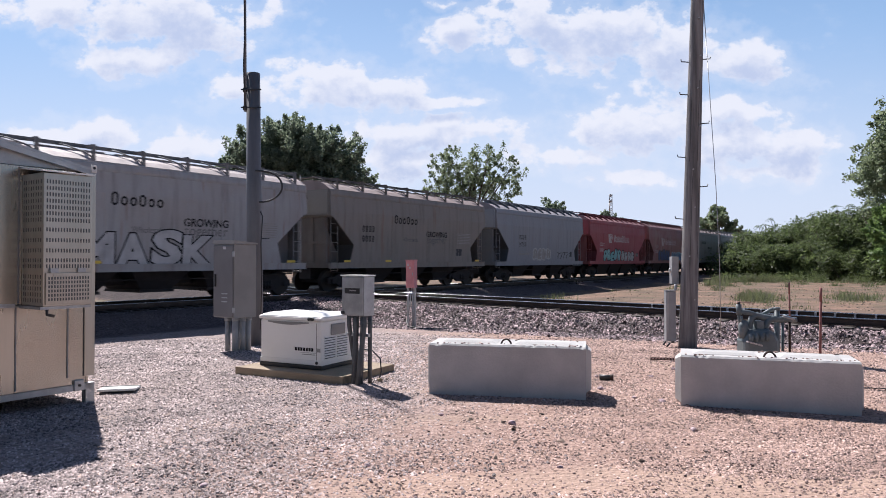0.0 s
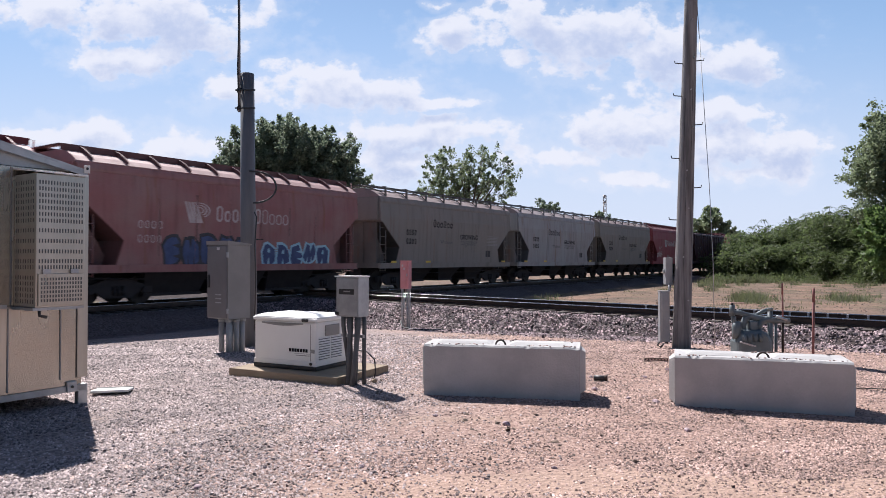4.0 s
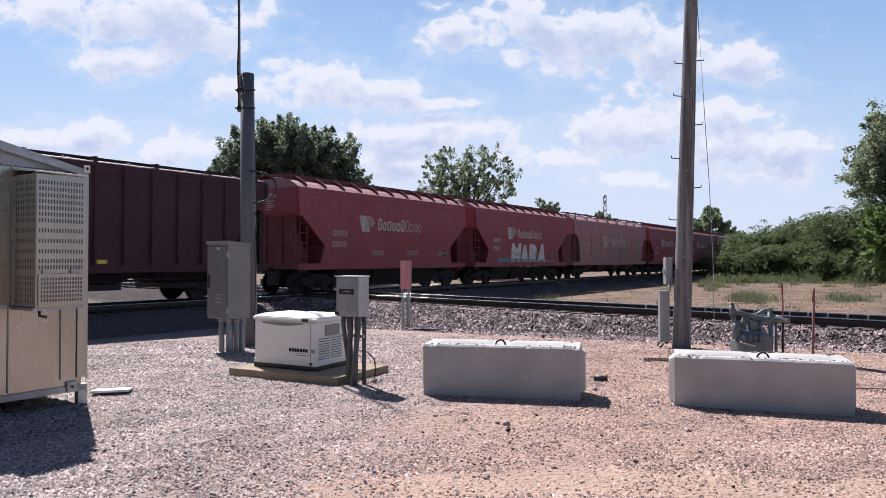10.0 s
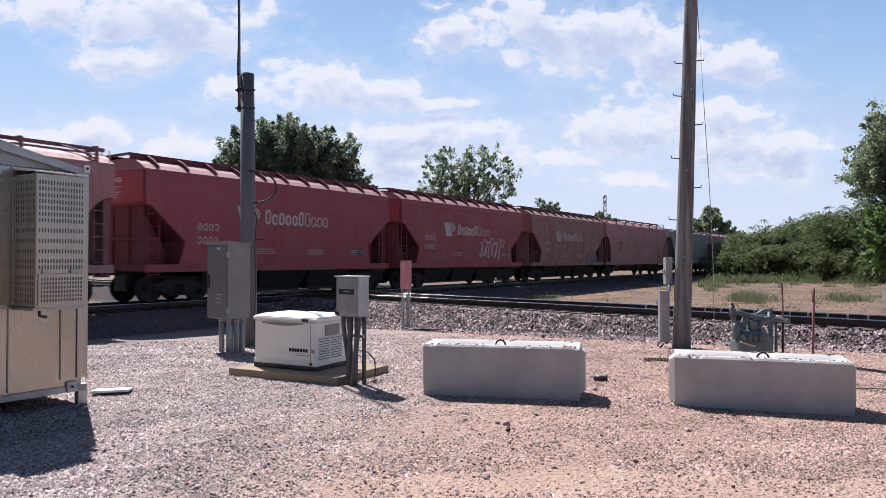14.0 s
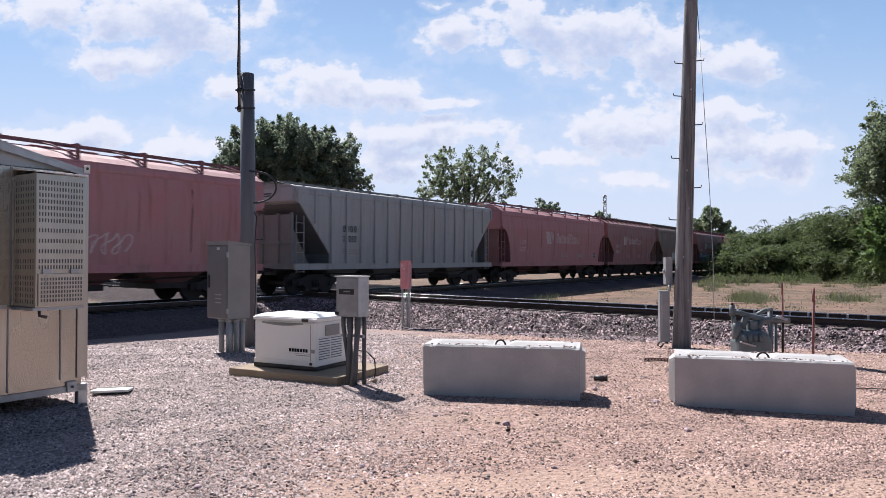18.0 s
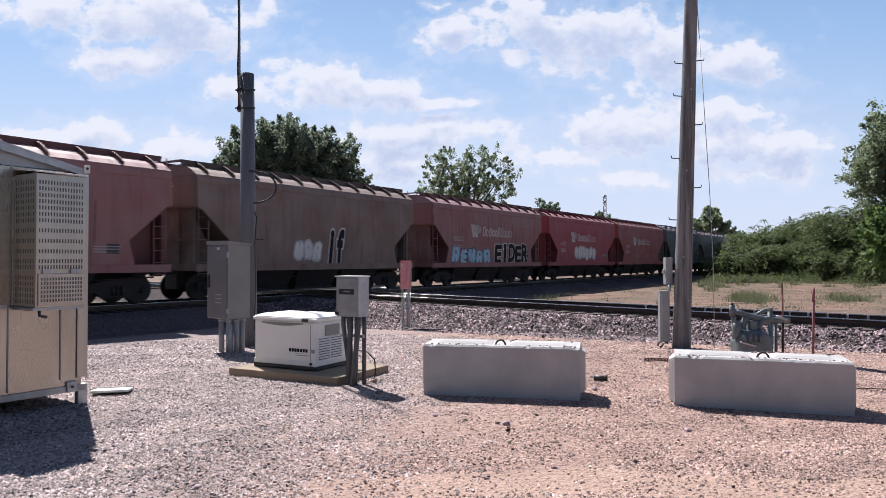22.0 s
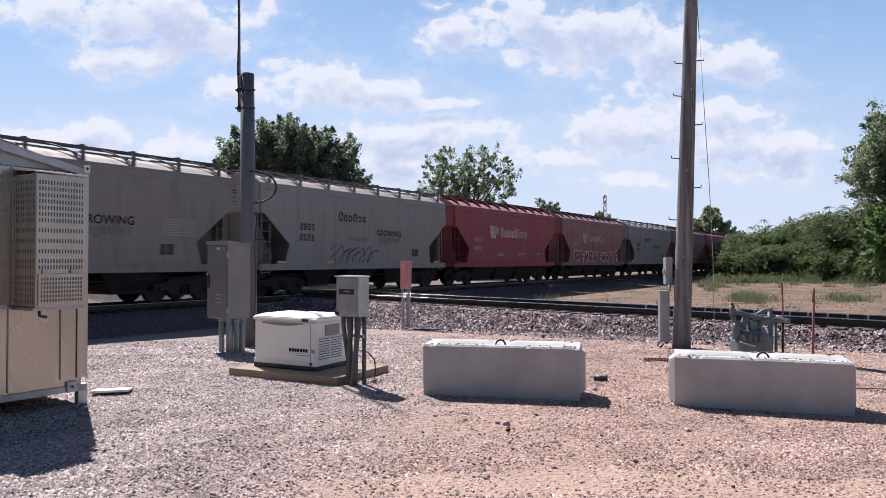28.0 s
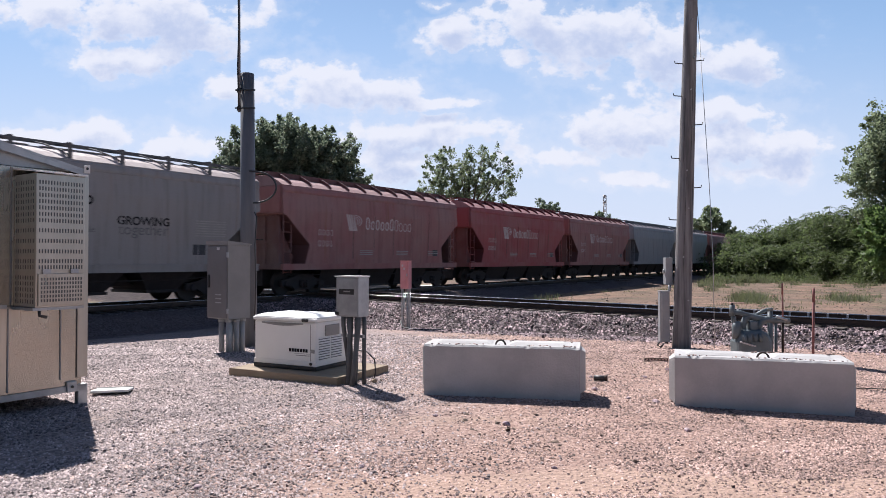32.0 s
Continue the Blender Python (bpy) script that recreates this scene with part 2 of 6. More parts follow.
# darker copy of the grey coat, with shade put into the colour
GREYSHADED = surface("shaded_grey_paint", (0.125, 0.12, 0.125), (0.175, 0.17, 0.172), 0.6, 0.1, scale=2, fine=80, bump=0.05)
PVC = surface("grey_pvc_conduit", (0.24, 0.25, 0.26), (0.34, 0.35, 0.36), 0.5, bump=0.05)
DARKPIPE = surface("dark_conduit", (0.05, 0.055, 0.06), (0.11, 0.115, 0.12), 0.5, bump=0.05)
WHITE = surface("white_enamel", (0.70, 0.69, 0.66), (0.80, 0.79, 0.76), 0.38, scale=1.2, fine=90, bump=0.03)
BLACK = surface("black_plastic", (0.012, 0.012, 0.013), (0.035, 0.035, 0.036), 0.45)
WOOD = surface("weathered_pole_wood", (0.058, 0.056, 0.057), (0.30, 0.290, 0.288), 0.9, scale=3, fine=30, stretch=(5, 5, 0.25), bump=0.6)
GREYPOLE = surface("grey_painted_pole", (0.085, 0.088, 0.098), (0.15, 0.155, 0.168), 0.6, scale=2, fine=30, stretch=(3, 3, 0.4))
PADWOOD = surface("yellowed_timber", (0.20, 0.150, 0.10), (0.34, 0.265, 0.18), 0.85, scale=3, fine=40, stretch=(0.5, 4, 4))
REDBOX = surface("sunfaded_red_enamel", (0.53, 0.205, 0.22), (0.64, 0.29, 0.30), 0.55, scale=3)
REDSTAKE = surface("red_painted_stake", (0.17, 0.06, 0.055), (0.27, 0.11, 0.095), 0.7)
METER = surface("grey_green_meter_paint", (0.08, 0.10, 0.106), (0.15, 0.178, 0.185), 0.5, scale=5)
LABEL = surface("white_marking_paint", (0.42, 0.39, 0.38), (0.62, 0.59, 0.57), 0.6, scale=3, fine=20)
INK = surface("dark_marking_paint", (0.02, 0.022, 0.026), (0.06, 0.062, 0.07), 0.6, scale=3, fine=20)
SOLIDINK = surface("black_marking_paint", (0.008, 0.008, 0.010), (0.02, 0.02, 0.022), 0.7, scale=3, fine=20, spec=0.2)
MIDINK = surface("worn_grey_marking_paint", (0.10, 0.105, 0.11), (0.17, 0.17, 0.172), 0.7, scale=3, fine=20)
FADEINK = surface("chalky_worn_marking_paint", (0.40, 0.33, 0.32), (0.56, 0.48, 0.465), 0.7, scale=3, fine=20)
STAIN = surface("dark_drip_stain", (0.075, 0.048, 0.045), (0.17, 0.10, 0.095), 0.75, scale=2, fine=12, stretch=(1, 1, 0.2))
GREYINK = surface("faint_grey_marking_paint", (0.25, 0.24, 0.23), (0.36, 0.35, 0.33), 0.7, scale=3, fine=20)
YELLOW = surface("yellow_reflector_tape", (0.70, 0.48, 0.06), (0.80, 0.58, 0.10), 0.5)
TEAL = surface("teal_spray_paint", (0.12, 0.36, 0.38), (0.32, 0.52, 0.52), 0.6, scale=2, fine=10)
SKYBLUE = surface("pale_blue_spray_paint", (0.22, 0.45, 0.58), (0.42, 0.60, 0.68), 0.6, scale=2, fine=10)
NAVY = surface("dark_blue_spray_paint", (0.03, 0.05, 0.13), (0.07, 0.10, 0.22), 0.6)
PALE = surface("white_spray_paint", (0.55, 0.54, 0.52), (0.75, 0.74, 0.72), 0.6, scale=2, fine=10)
SILVER = surface("silver_spray_paint", (0.31, 0.315, 0.325), (0.52, 0.52, 0.53), 0.5, 0.2, scale=2, fine=10)
MAUVE = surface("crimson_spray_paint", (0.15, 0.02, 0.045), (0.27, 0.06, 0.10), 0.6, scale=2, fine=10)
BARK = surface("tree_bark", (0.07, 0.055, 0.045), (0.16, 0.13, 0.10), 0.95, stretch=(4, 4, 0.6), bump=0.5)


def make_leaf(name, dark, light):
    m, g, b = material(name)
    r = g.node("ShaderNodeNewGeometry").outputs["Random Per Island"]
    at = g.node("ShaderNodeTexCoord").outputs["Object"]
    f = g.math("ADD", g.math("MULTIPLY", r, 0.6), g.math("MULTIPLY", g.noise(at, 0.6, 3), 0.5), clamp=True)
    g.put(b.inputs["Base Color"], g.mix(f, dark, light))
    b.inputs["Roughness"].default_value = 0.55
    t = g.node("ShaderNodeBsdfTranslucent")
    g.put(t.inputs["Color"], g.mix(f, dark, tuple(min(1, c * 1.5) for c in light)))
    mixer = g.node("ShaderNodeMixShader")
    mixer.inputs[0].default_value = 0.5
    links = m.node_tree.links
    links.new(b.outputs[0], mixer.inputs[1])
    links.new(t.outputs[0], mixer.inputs[2])
    out = [n for n in m.node_tree.nodes if n.type == "OUTPUT_MATERIAL"][0]
    links.new(mixer.outputs[0], out.inputs[0])
    return m


LEAF = make_leaf("maple_leaf", (0.072, 0.098, 0.070), (0.215, 0.26, 0.178))
LEAF_PALE = make_leaf("poplar_leaf", (0.08, 0.11, 0.066), (0.23, 0.275, 0.16))
SUMAC = make_leaf("sumac_leaf", (0.016, 0.028, 0.012), (0.150, 0.195, 0.075))
SOIL_LUMP = surface("brown_soil_lump", (0.07, 0.05, 0.04), (0.20, 0.145, 0.115), 0.95, island=0.6, scale=1.2, fine=60)
BRIGHT = make_leaf("sunlit_box_elder_leaf", (0.05, 0.095, 0.03), (0.17, 0.25, 0.08))
GRASS = make_leaf("dry_grass", (0.045, 0.058, 0.028), (0.135, 0.15, 0.072))


# ---------------------------------------------------------------- mesh helpers
def part(name, bm, mat, parent=None, label="", m=None):
    """Links a bmesh as one mesh object, under a thing or a part where one is given."""
    me = bm if isinstance(bm, bpy.types.Mesh) else bpy.data.meshes.new(name)
    if me is not bm:
        bm.to_mesh(me)
        bm.free()
    if mat and not me.materials:
        me.materials.append(mat)
    ob = new(name, me)
    ob.parent = parent
    if m is not None:
        ob.matrix_basis = m
    if label:
        ob["label"] = label
    return ob


def thing(name, m, label, category, group="", kind=""):
    ob = new(name)
    ob.empty_display_size = 0.2
    ob.matrix_basis = m
    return tagged(ob, label, category, group, kind)


def box(bm, x0, x1, y0, y1, z0, z1, bevel=0.0, m=None):
    vs = [bm.verts.new((x, y, z)) for x in (x0, x1) for y in (y0, y1) for z in (z0, z1)]
    fs = [bm.faces.new([vs[i] for i in q]) for q in ((0, 1, 3, 2), (4, 6, 7, 5), (0, 4, 5, 1), (2, 3, 7, 6), (0, 2, 6, 4), (1, 5, 7, 3))]
    out = vs
    if bevel:
        es = list({e for f in fs for e in f.edges})
        r = bmesh.ops.bevel(bm, geom=es, offset=bevel, segments=2, affect="EDGES", profile=0.5)
        out = list({v for f in r["faces"] for v in f.verts} | {v for v in vs if v.is_valid})
    if m is not None:
        bmesh.ops.transform(bm, matrix=m, verts=out)
    return bm


def boxes(*rows, bevel=0.0):
    bm = bmesh.new()
    for r in rows:
        box(bm, *r, bevel=bevel)
    return bm


def tube(bm, pts, radii, sides=10, caps=True):
    """A round bar through points; radii: one, or one a point."""
    pts = [Vector(p) for p in pts]
    radii = [radii] * len(pts) if isinstance(radii, (int, float)) else radii
    rings = []
    ref = None
    for i, p in enumerate(pts):
        way = (pts[min(i + 1, len(pts) - 1)] - pts[max(i - 1, 0)]).normalized()
        if ref is None or abs(ref.dot(way)) > 0.95:
            ref = Vector((0, 0, 1)) if abs(way.z) < 0.9 else Vector((1, 0, 0))
        a = way.cross(ref).normalized()
        ref = a.cross(way)
        b = ref
        rings.append([bm.verts.new(p + (a * math.cos(k * math.tau / sides) + b * math.sin(k * math.tau / sides)) * radii[i]) for k in range(sides)])
    for r, s in zip(rings, rings[1:]):
        for k in range(sides):
            f = bm.faces.new((r[k], r[(k + 1) % sides], s[(k + 1) % sides], s[k]))
            f.smooth = True
    if caps:
        bm.faces.new(rings[0][::-1])
        bm.faces.new(rings[-1])
    return bm


def loft(bm, rings, caps=True):
    vs = [[bm.verts.new(p) for p in r] for r in rings]
    n = len(vs[0])
    for r, s in zip(vs, vs[1:]):
        for k in range(n):
            bm.faces.new((r[k], r[(k + 1) % n], s[(k + 1) % n], s[k]))
    if caps:
        bm.faces.new(vs[0][::-1])
        bm.faces.new(vs[-1])
    bmesh.ops.recalc_face_normals(bm, faces=bm.faces)
    return bm


def prism(bm, poly, y0, y1):
    """A polygon in x and z, given thickness in y."""
    a = [bm.verts.new((x, y0, z)) for x, z in poly]
    b = [bm.verts.new((x, y1, z)) for x, z in poly]
    bm.faces.new(a)
    bm.faces.new(b[::-1])
    n = len(poly)
    for i in range(n):
        bm.faces.new((a[i], b[i], b[(i + 1) % n], a[(i + 1) % n]))
    bmesh.ops.recalc_face_normals(bm, faces=bm.faces)
    return bm


def raw_mesh(name, verts, faces):
    me = bpy.data.meshes.new(name)
    verts, faces = np.asarray(verts, np.float32), np.asarray(faces, np.int32)
    me.vertices.add(len(verts))
    me.vertices.foreach_set("co", verts.ravel())
    k = faces.shape[1]
    me.loops.add(faces.size)
    me.loops.foreach_set("vertex_index", faces.ravel())
    me.polygons.add(len(faces))
    me.polygons.foreach_set("loop_start", np.arange(0, faces.size, k, dtype=np.int32))
    me.update(calc_edges=True)
    return me


# ---------------------------------------------------------------- ground
def spaced(lo, hi, step, far):
    mid = list(np.arange(lo, hi, step))
    out, d = [], step
    a, b = lo, mid[-1]
    left, right = [], []
    while a > -far or b < far:
        d *= 1.25
        a, b = a - d, b + d
        left.append(a)
        right.append(b)
    return np.array(left[::-1] + mid + right)


def build_ground():
    xs, ys = spaced(-16, 22, 0.3, 3500), spaced(-4, 34, 0.3, 3500)
    gx, gy = np.meshgrid(xs, ys)
    gz = ground_z(gx, gy)
    bumps = np.random.default_rng(3).normal(0, 0.002, gz.shape)
    gz = gz + np.where((np.abs(gx) < 25) & (gy < 40), bumps, 0)
    w, h = len(xs), len(ys)
    i = np.arange(w * h).reshape(h, w)
    faces = np.stack([i[:-1, :-1], i[:-1, 1:], i[1:, 1:], i[1:, :-1]], -1).reshape(-1, 4)
    me = raw_mesh("ground", np.stack([gx, gy, gz], -1).reshape(-1, 3), faces)
    me.materials.append(GROUND)
    me.polygons.foreach_set("use_smooth", np.ones(len(me.polygons), bool))
    tagged(new("ground", me), "pink-tan dirt and grey gravel yard beside the tracks", "ground", kind="structure")


build_ground()


def rubble(n, rng, tip=0.45):
    """Corner offsets for n rough ridged stones of unit size, and their faces."""
    base = np.array([(-0.5, -0.4, -0.3), (0.5, -0.4, -0.3), (0.5, 0.4, -0.3), (-0.5, 0.4, -0.3), (-0.22, 0.0, 0.3), (0.22, 0.0, 0.3)])
    v = base[None] * rng.uniform(0.6, 1.3, (n, 6, 3))
    a, tilt = rng.uniform(0, math.tau, n), rng.normal(0, tip, n)
    ca, sa, ct, st = np.cos(a), np.sin(a), np.cos(tilt), np.sin(tilt)
    o = np.zeros(n)
    rot = np.stack([np.stack([ca, -sa * ct, sa * st], -1), np.stack([sa, ca * ct, -ca * st], -1), np.stack([o, st, ct], -1)], 1)
    v = np.einsum("nij,nkj->nki", rot, v)
    f = np.array([(0, 1, 5), (0, 5, 4), (2, 3, 4), (2, 4, 5), (1, 2, 5), (3, 0, 4)])
    return v, (f[None] + 6 * np.arange(n)[:, None, None]).reshape(-1, 3)


def scatter(name, x, y, size, mat, label, rng, sink=0.15, tall=1.0, tip=0.45):
    v, f = rubble(len(x), rng, tip)
    v[:, :, 2] *= tall
    z = ground_z(x, y) + size * (0.5 - sink) * 0.5
    v = v * size[:, None, None] + np.stack([x, y, z], -1)[:, None]
    me = raw_mesh(name, v.reshape(-1, 3), f)
    me.materials.append(mat)
    return tagged(new(name, me), label, "gravel", kind="stuff")


def build_stones():
    rng = np.random.default_rng(11)
    # yard gravel: thins out with distance, grey to the shelter's side and tan to the other
    n = 350000
    y = np.where(np.arange(n) < 300000, 4.0 + 11.0 * rng.random(n) ** 1.5, rng.uniform(9.0, 17.5, n))
    x = (rng.random(n) * 2 - 1) * (y * 0.68 + 0.6)
    side = x + 0.7 - np.clip((y - 5.6) * 0.5, 0, 1.2) + rng.normal(0, 1.0, n)
    patch = np.sin(x * 1.3 + y * 0.7) + np.sin(y * 1.9 - x * 0.6) + rng.normal(0, 0.6, n)
    d2 = x * CN.x + y * CN.y - CO
    worn = (np.abs(y - 4.95 - 0.12 * np.sin(x * 1.7)) < 0.28) & (x > -1.0)
    bare = np.sin(x * 0.8 + 1.1) * np.sin(y * 1.1 + x * 0.35) + 0.5 * np.sin(x * 2.1 - y * 1.6) > 0.75
    thin = (worn | bare) & (rng.random(n) < 0.72)
    keep = ~thin & (d2 < -3.3) & ((side < -0.6) | (patch > -0.3) | (rng.random(n) < 0.35))
    for name, pick, mat, label, lo, hi in (
            ("grey_gravel", keep & (side < -0.6), STONE_G, "loose grey crushed gravel on the yard", 0.009, 0.032),
            ("tan_gravel", keep & (side >= -0.6), STONE_T, "loose pinkish tan pea gravel on dirt", 0.009, 0.029)):
        k = pick.sum()
        scatter(name, x[pick], y[pick], (lo + (hi - lo) * rng.random(k) ** 2.0) * (1 + 0.09 * np.clip(y[pick] - 8, 0, 7)), mat, label, rng)
    # ballast of the crossing track: shoulder towards the yard, and between the rails
    n = 105000
    a = -25 + 32 * rng.random(n)
    d = rng.uniform(-4.3, 1.9, n)
    keep = ((np.abs(d) > 0.80) | (rng.random(n) < 0.4)) & ((d > -3.3) | (rng.random(n) < (4.3 + d)))
    px, py = CN.x * (CO + d) + CD.x * a, CN.y * (CO + d) + CD.y * a
    keep &= py > 8
    k = keep.sum()
    scatter("track_ballast", px[keep], py[keep], 0.026 + 0.05 * rng.random(k) ** 1.7, BALLAST, "grey crushed rock ballast heaped beside the crossing track", rng, tall=1.35, tip=0.8)
    # lumps of dirt and stone on the sandy ground beyond
    n = 7000
    py = rng.uniform(19, 60, n)
    px = rng.uniform(0.08, 0.72, n) * py
    keep = (px * CN.x + py * CN.y - CO > 2.0) & ((px - TP.x) * TN.x + (py - TP.y) * TN.y > 3.2)
    k = keep.sum()
    scatter("verge_rubble", px[keep], py[keep], 0.025 + 0.10 * rng.random(k) ** 4, SOIL_LUMP, "stones and dirt lumps on the sandy verge", rng)
    n = 900
    py = rng.uniform(5.5, 13, n)
    px = rng.uniform(-0.1, 0.66, n) * py
    keep = np.sin(px * 1.9 + py) + np.sin(py * 2.3 - px) + rng.normal(0, 0.5, n) > 0.5
    scatter("dirt_clods", px[keep], py[keep], 0.015 + 0.05 * rng.random(keep.sum()) ** 2.5, SOIL_LUMP, "small dark dirt clods on the gravel", rng)
    n = 42000
    a = rng.uniform(-14, 62, n)
    d = rng.uniform(-1.9, 2.7, n)
    px, py = TP.x + TD.x * a + TN.x * d, TP.y + TD.y * a + TN.y * d
    scatter("main_track_ballast", px, py, rng.uniform(0.03, 0.075, n) * np.where(d > 1.6, 0.6, 1.0), BALLAST_SHADED, "grey rock ballast under the train, its shade put into the colour", rng)


build_stones()


# ---------------------------------------------------------------- tracks
def rail_ring(x, y, z0):
    w = [(-0.075, 0), (0.075, 0), (0.075, 0.012), (0.012, 0.03), (0.012, 0.125), (0.036, 0.135), (0.036, 0.165), (-0.036, 0.165), (-0.036, 0.135), (-0.012, 0.125), (-0.012, 0.03), (-0.075, 0.012)]
    return [(x, y + a, z0 + b) for a, b in w]


def build_track(name, m, x0, x1, label, tie_from, tie_to):
    """A track in its own space: x along it, z = 0 at the rail's head."""
    track = thing(name, m, label, "railway track", kind="structure")
    for side in (-0.7525, 0.7525):
        rail = part("rail", loft(bmesh.new(), [rail_ring(x, side, -0.165) for x in (x0, x1)]), RAILTOP, track)
        head = [(side + s * (0.026 + 0.012 * math.cos(a)), -0.011 + 0.013 * math.sin(a)) for s, arc in ((1, np.linspace(-0.3, math.pi / 2, 6)), (-1, np.linspace(math.pi / 2, -0.3, 6))) for a in arc]
        bm = loft(bmesh.new(), [[(x, y, z) for y, z in head] for x in (x0, x1)])
        for f in bm.faces:
            f.smooth = len(f.verts) == 4
        part("rail_head", bm, SHINE, rail, "polished running surface")
    tie = boxes((-0.115, 0.115, -1.3, 1.3, -0.345, -0.166), bevel=0.012)
    me = bpy.data.meshes.new("tie")
    tie.to_mesh(me)
    tie.free()
    me.materials.append(TIE)
    plate = boxes((-0.09, 0.09, -0.16, 0.16, -0.166, -0.150))
    pm = bpy.data.meshes.new("tie_plate")
    plate.to_mesh(pm)
    plate.free()
    pm.materials.append(RAILTOP)
    rng = random.Random(5)
    x = tie_from
    while x < tie_to:
        t = part("tie", me, None, track, m=pose(x + rng.uniform(-0.02, 0.02), rng.uniform(-0.05, 0.05), -0.004 + rng.uniform(-0.012, 0.0), 0, 0, rng.uniform(-1.5, 1.5)))
        for side in (-0.7525, 0.7525):
            part("tie_plate", pm, None, t, m=pose(0, side, 0.0))
        x += 0.53
    bm = bmesh.new()
    x = tie_to
    while x < x1:
        box(bm, x - 0.115, x + 0.115, -1.3, 1.3, -0.345, -0.166)
        x += 0.53
    x = tie_from - 0.53
    while x > x0:
        box(bm, x - 0.115, x + 0.115, -1.3, 1.3, -0.345, -0.166)
        x -= 0.53
    tagged(part("distant_ties", bm, TIE, track), kind="stuff")
    return track


def line_pose(origin, way, z):
    return Matrix.Translation((origin.x, origin.y, z)) @ Matrix.Rotation(math.atan2(way.y, way.x), 4, "Z")


build_track("main_track", line_pose(TP, TD, RAIL_Z), -90, 420, "dark steel railway track under the passing freight train", -14, 20)
crossing = build_track("crossing_track", line_pose(CN * CO, CD, CROSS_Z), -160, 90, "steel railway track on dark ties crossing the main line", -26, 6)
BRACE = bpy.data.meshes.new("rail_brace")
bm = boxes((-0.018, 0.018, 0.655, 0.712, -0.115, -0.012))
bm.to_mesh(BRACE)
bm.free()
BRACE.materials.append(LABEL)
for k in range(15):
    part("rail_brace", BRACE, None, crossing, "short pale brace against the rail", m=pose(-9.0 + 0.42 * k, 0, 0))



# ---------------------------------------------------------------- freight cars
def side_y(z):
    return 1.50 + 0.09 * (z - 1.1) / 2.1 if z < 3.2 else 1.59 - 0.08 * (z - 3.2) / 0.9


def mesh_of(bm, name, mat):
    me = bpy.data.meshes.new(name)
    bm.to_mesh(me)
    bm.free()
    me.materials.append(mat)
    return me


def hopper_shell(half, cut_top, cut_in, curved=False):
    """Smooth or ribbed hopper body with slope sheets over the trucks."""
    bm = bmesh.new()
    knee, tuck = (1.85, 0.22) if cut_top < 3 else (1.5, 0.0)
    levels = [(1.10, half - cut_in + tuck), (knee, half - cut_in), (cut_top, half - 0.18), (cut_top + 0.06, half), (3.2, half), (3.95, half), (4.10, half)]
    if curved:
        levels = [(1.10 + (cut_top - 1.10) * f, half - 0.10 - (cut_in - 0.10) * math.sqrt(1 - f * f)) for f in (0, 0.3, 0.55, 0.75, 0.88, 0.96, 1.0)] + levels[3:]
    if cut_top > 3.1:
        levels = [l for l in levels if l[0] != 3.2]
    ring = []
    for z, h in levels:
        y = side_y(z)
        ring.append([bm.verts.new(p) for p in ((-h, -y, z), (h, -y, z), (h, y, z), (-h, y, z))])
    bm.faces.new(ring[0][::-1])
    for a, b in zip(ring, ring[1:]):
        for k in range(4):
            bm.faces.new((a[k], a[(k + 1) % 4], b[(k + 1) % 4], b[k]))
    bm.faces.new(ring[-1])
    bmesh.ops.recalc_face_normals(bm, faces=bm.faces)
    return mesh_of(bm, "body", PAINT)


def slope_mesh(half, cut_top, cut_in, curved=False):
    """Plate lying on the slope of the body's end, with its bottom flange."""
    bm = bmesh.new()
    run = []
    knee, tuck = (1.85, 0.22) if cut_top < 3 else (1.5, 0.0)
    levels = [(1.09, half - cut_in + tuck + 0.012), (knee, half - cut_in + 0.012), (cut_top - 0.004, half - 0.168)]
    if curved:
        levels = [(1.10 + (cut_top - 1.10) * f, half - 0.088 - (cut_in - 0.10) * math.sqrt(1 - f * f)) for f in (0, 0.3, 0.55, 0.75, 0.88, 0.96)]
    for z, h in levels:
        y = side_y(z) - 0.02
        run.append([(h, -y, z), (h + 0.02, -y, z), (h + 0.02, y, z), (h, y, z)])
    loft(bm, run)
    return mesh_of(bm, "slope_sheet", PAINT)


def roof_mesh(half):
    rings = []
    for x in (-half, half):
        y0 = side_y(4.1)
        prof = [(y0, 4.104), (y0 - 0.25, 4.27), (y0 - 0.55, 4.41), (y0 - 0.98, 4.49)]
        rings.append([(x, -y, z) for y, z in prof] + [(x, y, z) for y, z in prof[::-1]])
    return mesh_of(loft(bmesh.new(), rings), "roof", PAINT)


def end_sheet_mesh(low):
    """Plate over the upper end of the body, with a stiffening angle along its foot."""
    bm = boxes((0.014, 0.030, -1.44, 1.44, low, 4.06), bevel=0.004)
    box(bm, 0.031, 0.075, -1.44, 1.44, low, low + 0.06)
    for y in (-1.42, 1.42):
        box(bm, 0.031, 0.07, y - 0.03, y + 0.03, low + 0.062, 4.06)
    return mesh_of(bm, "end_sheet", PAINT)


def end_print_mesh(mat):
    """Rows of small stencilled print on the end sheet."""
    rng = random.Random(9)
    bm = boxes(*[(0.031, 0.034, -0.25 - 0.12 * (k < 2), 0.25 - rng.uniform(0, 0.25) + 0.12 * (k < 2), 3.84 - 0.085 * k, 3.872 - 0.085 * k + 0.02 * (k < 2)) for k in range(8) if k != 2])
    return mesh_of(bm, "end_print", mat)


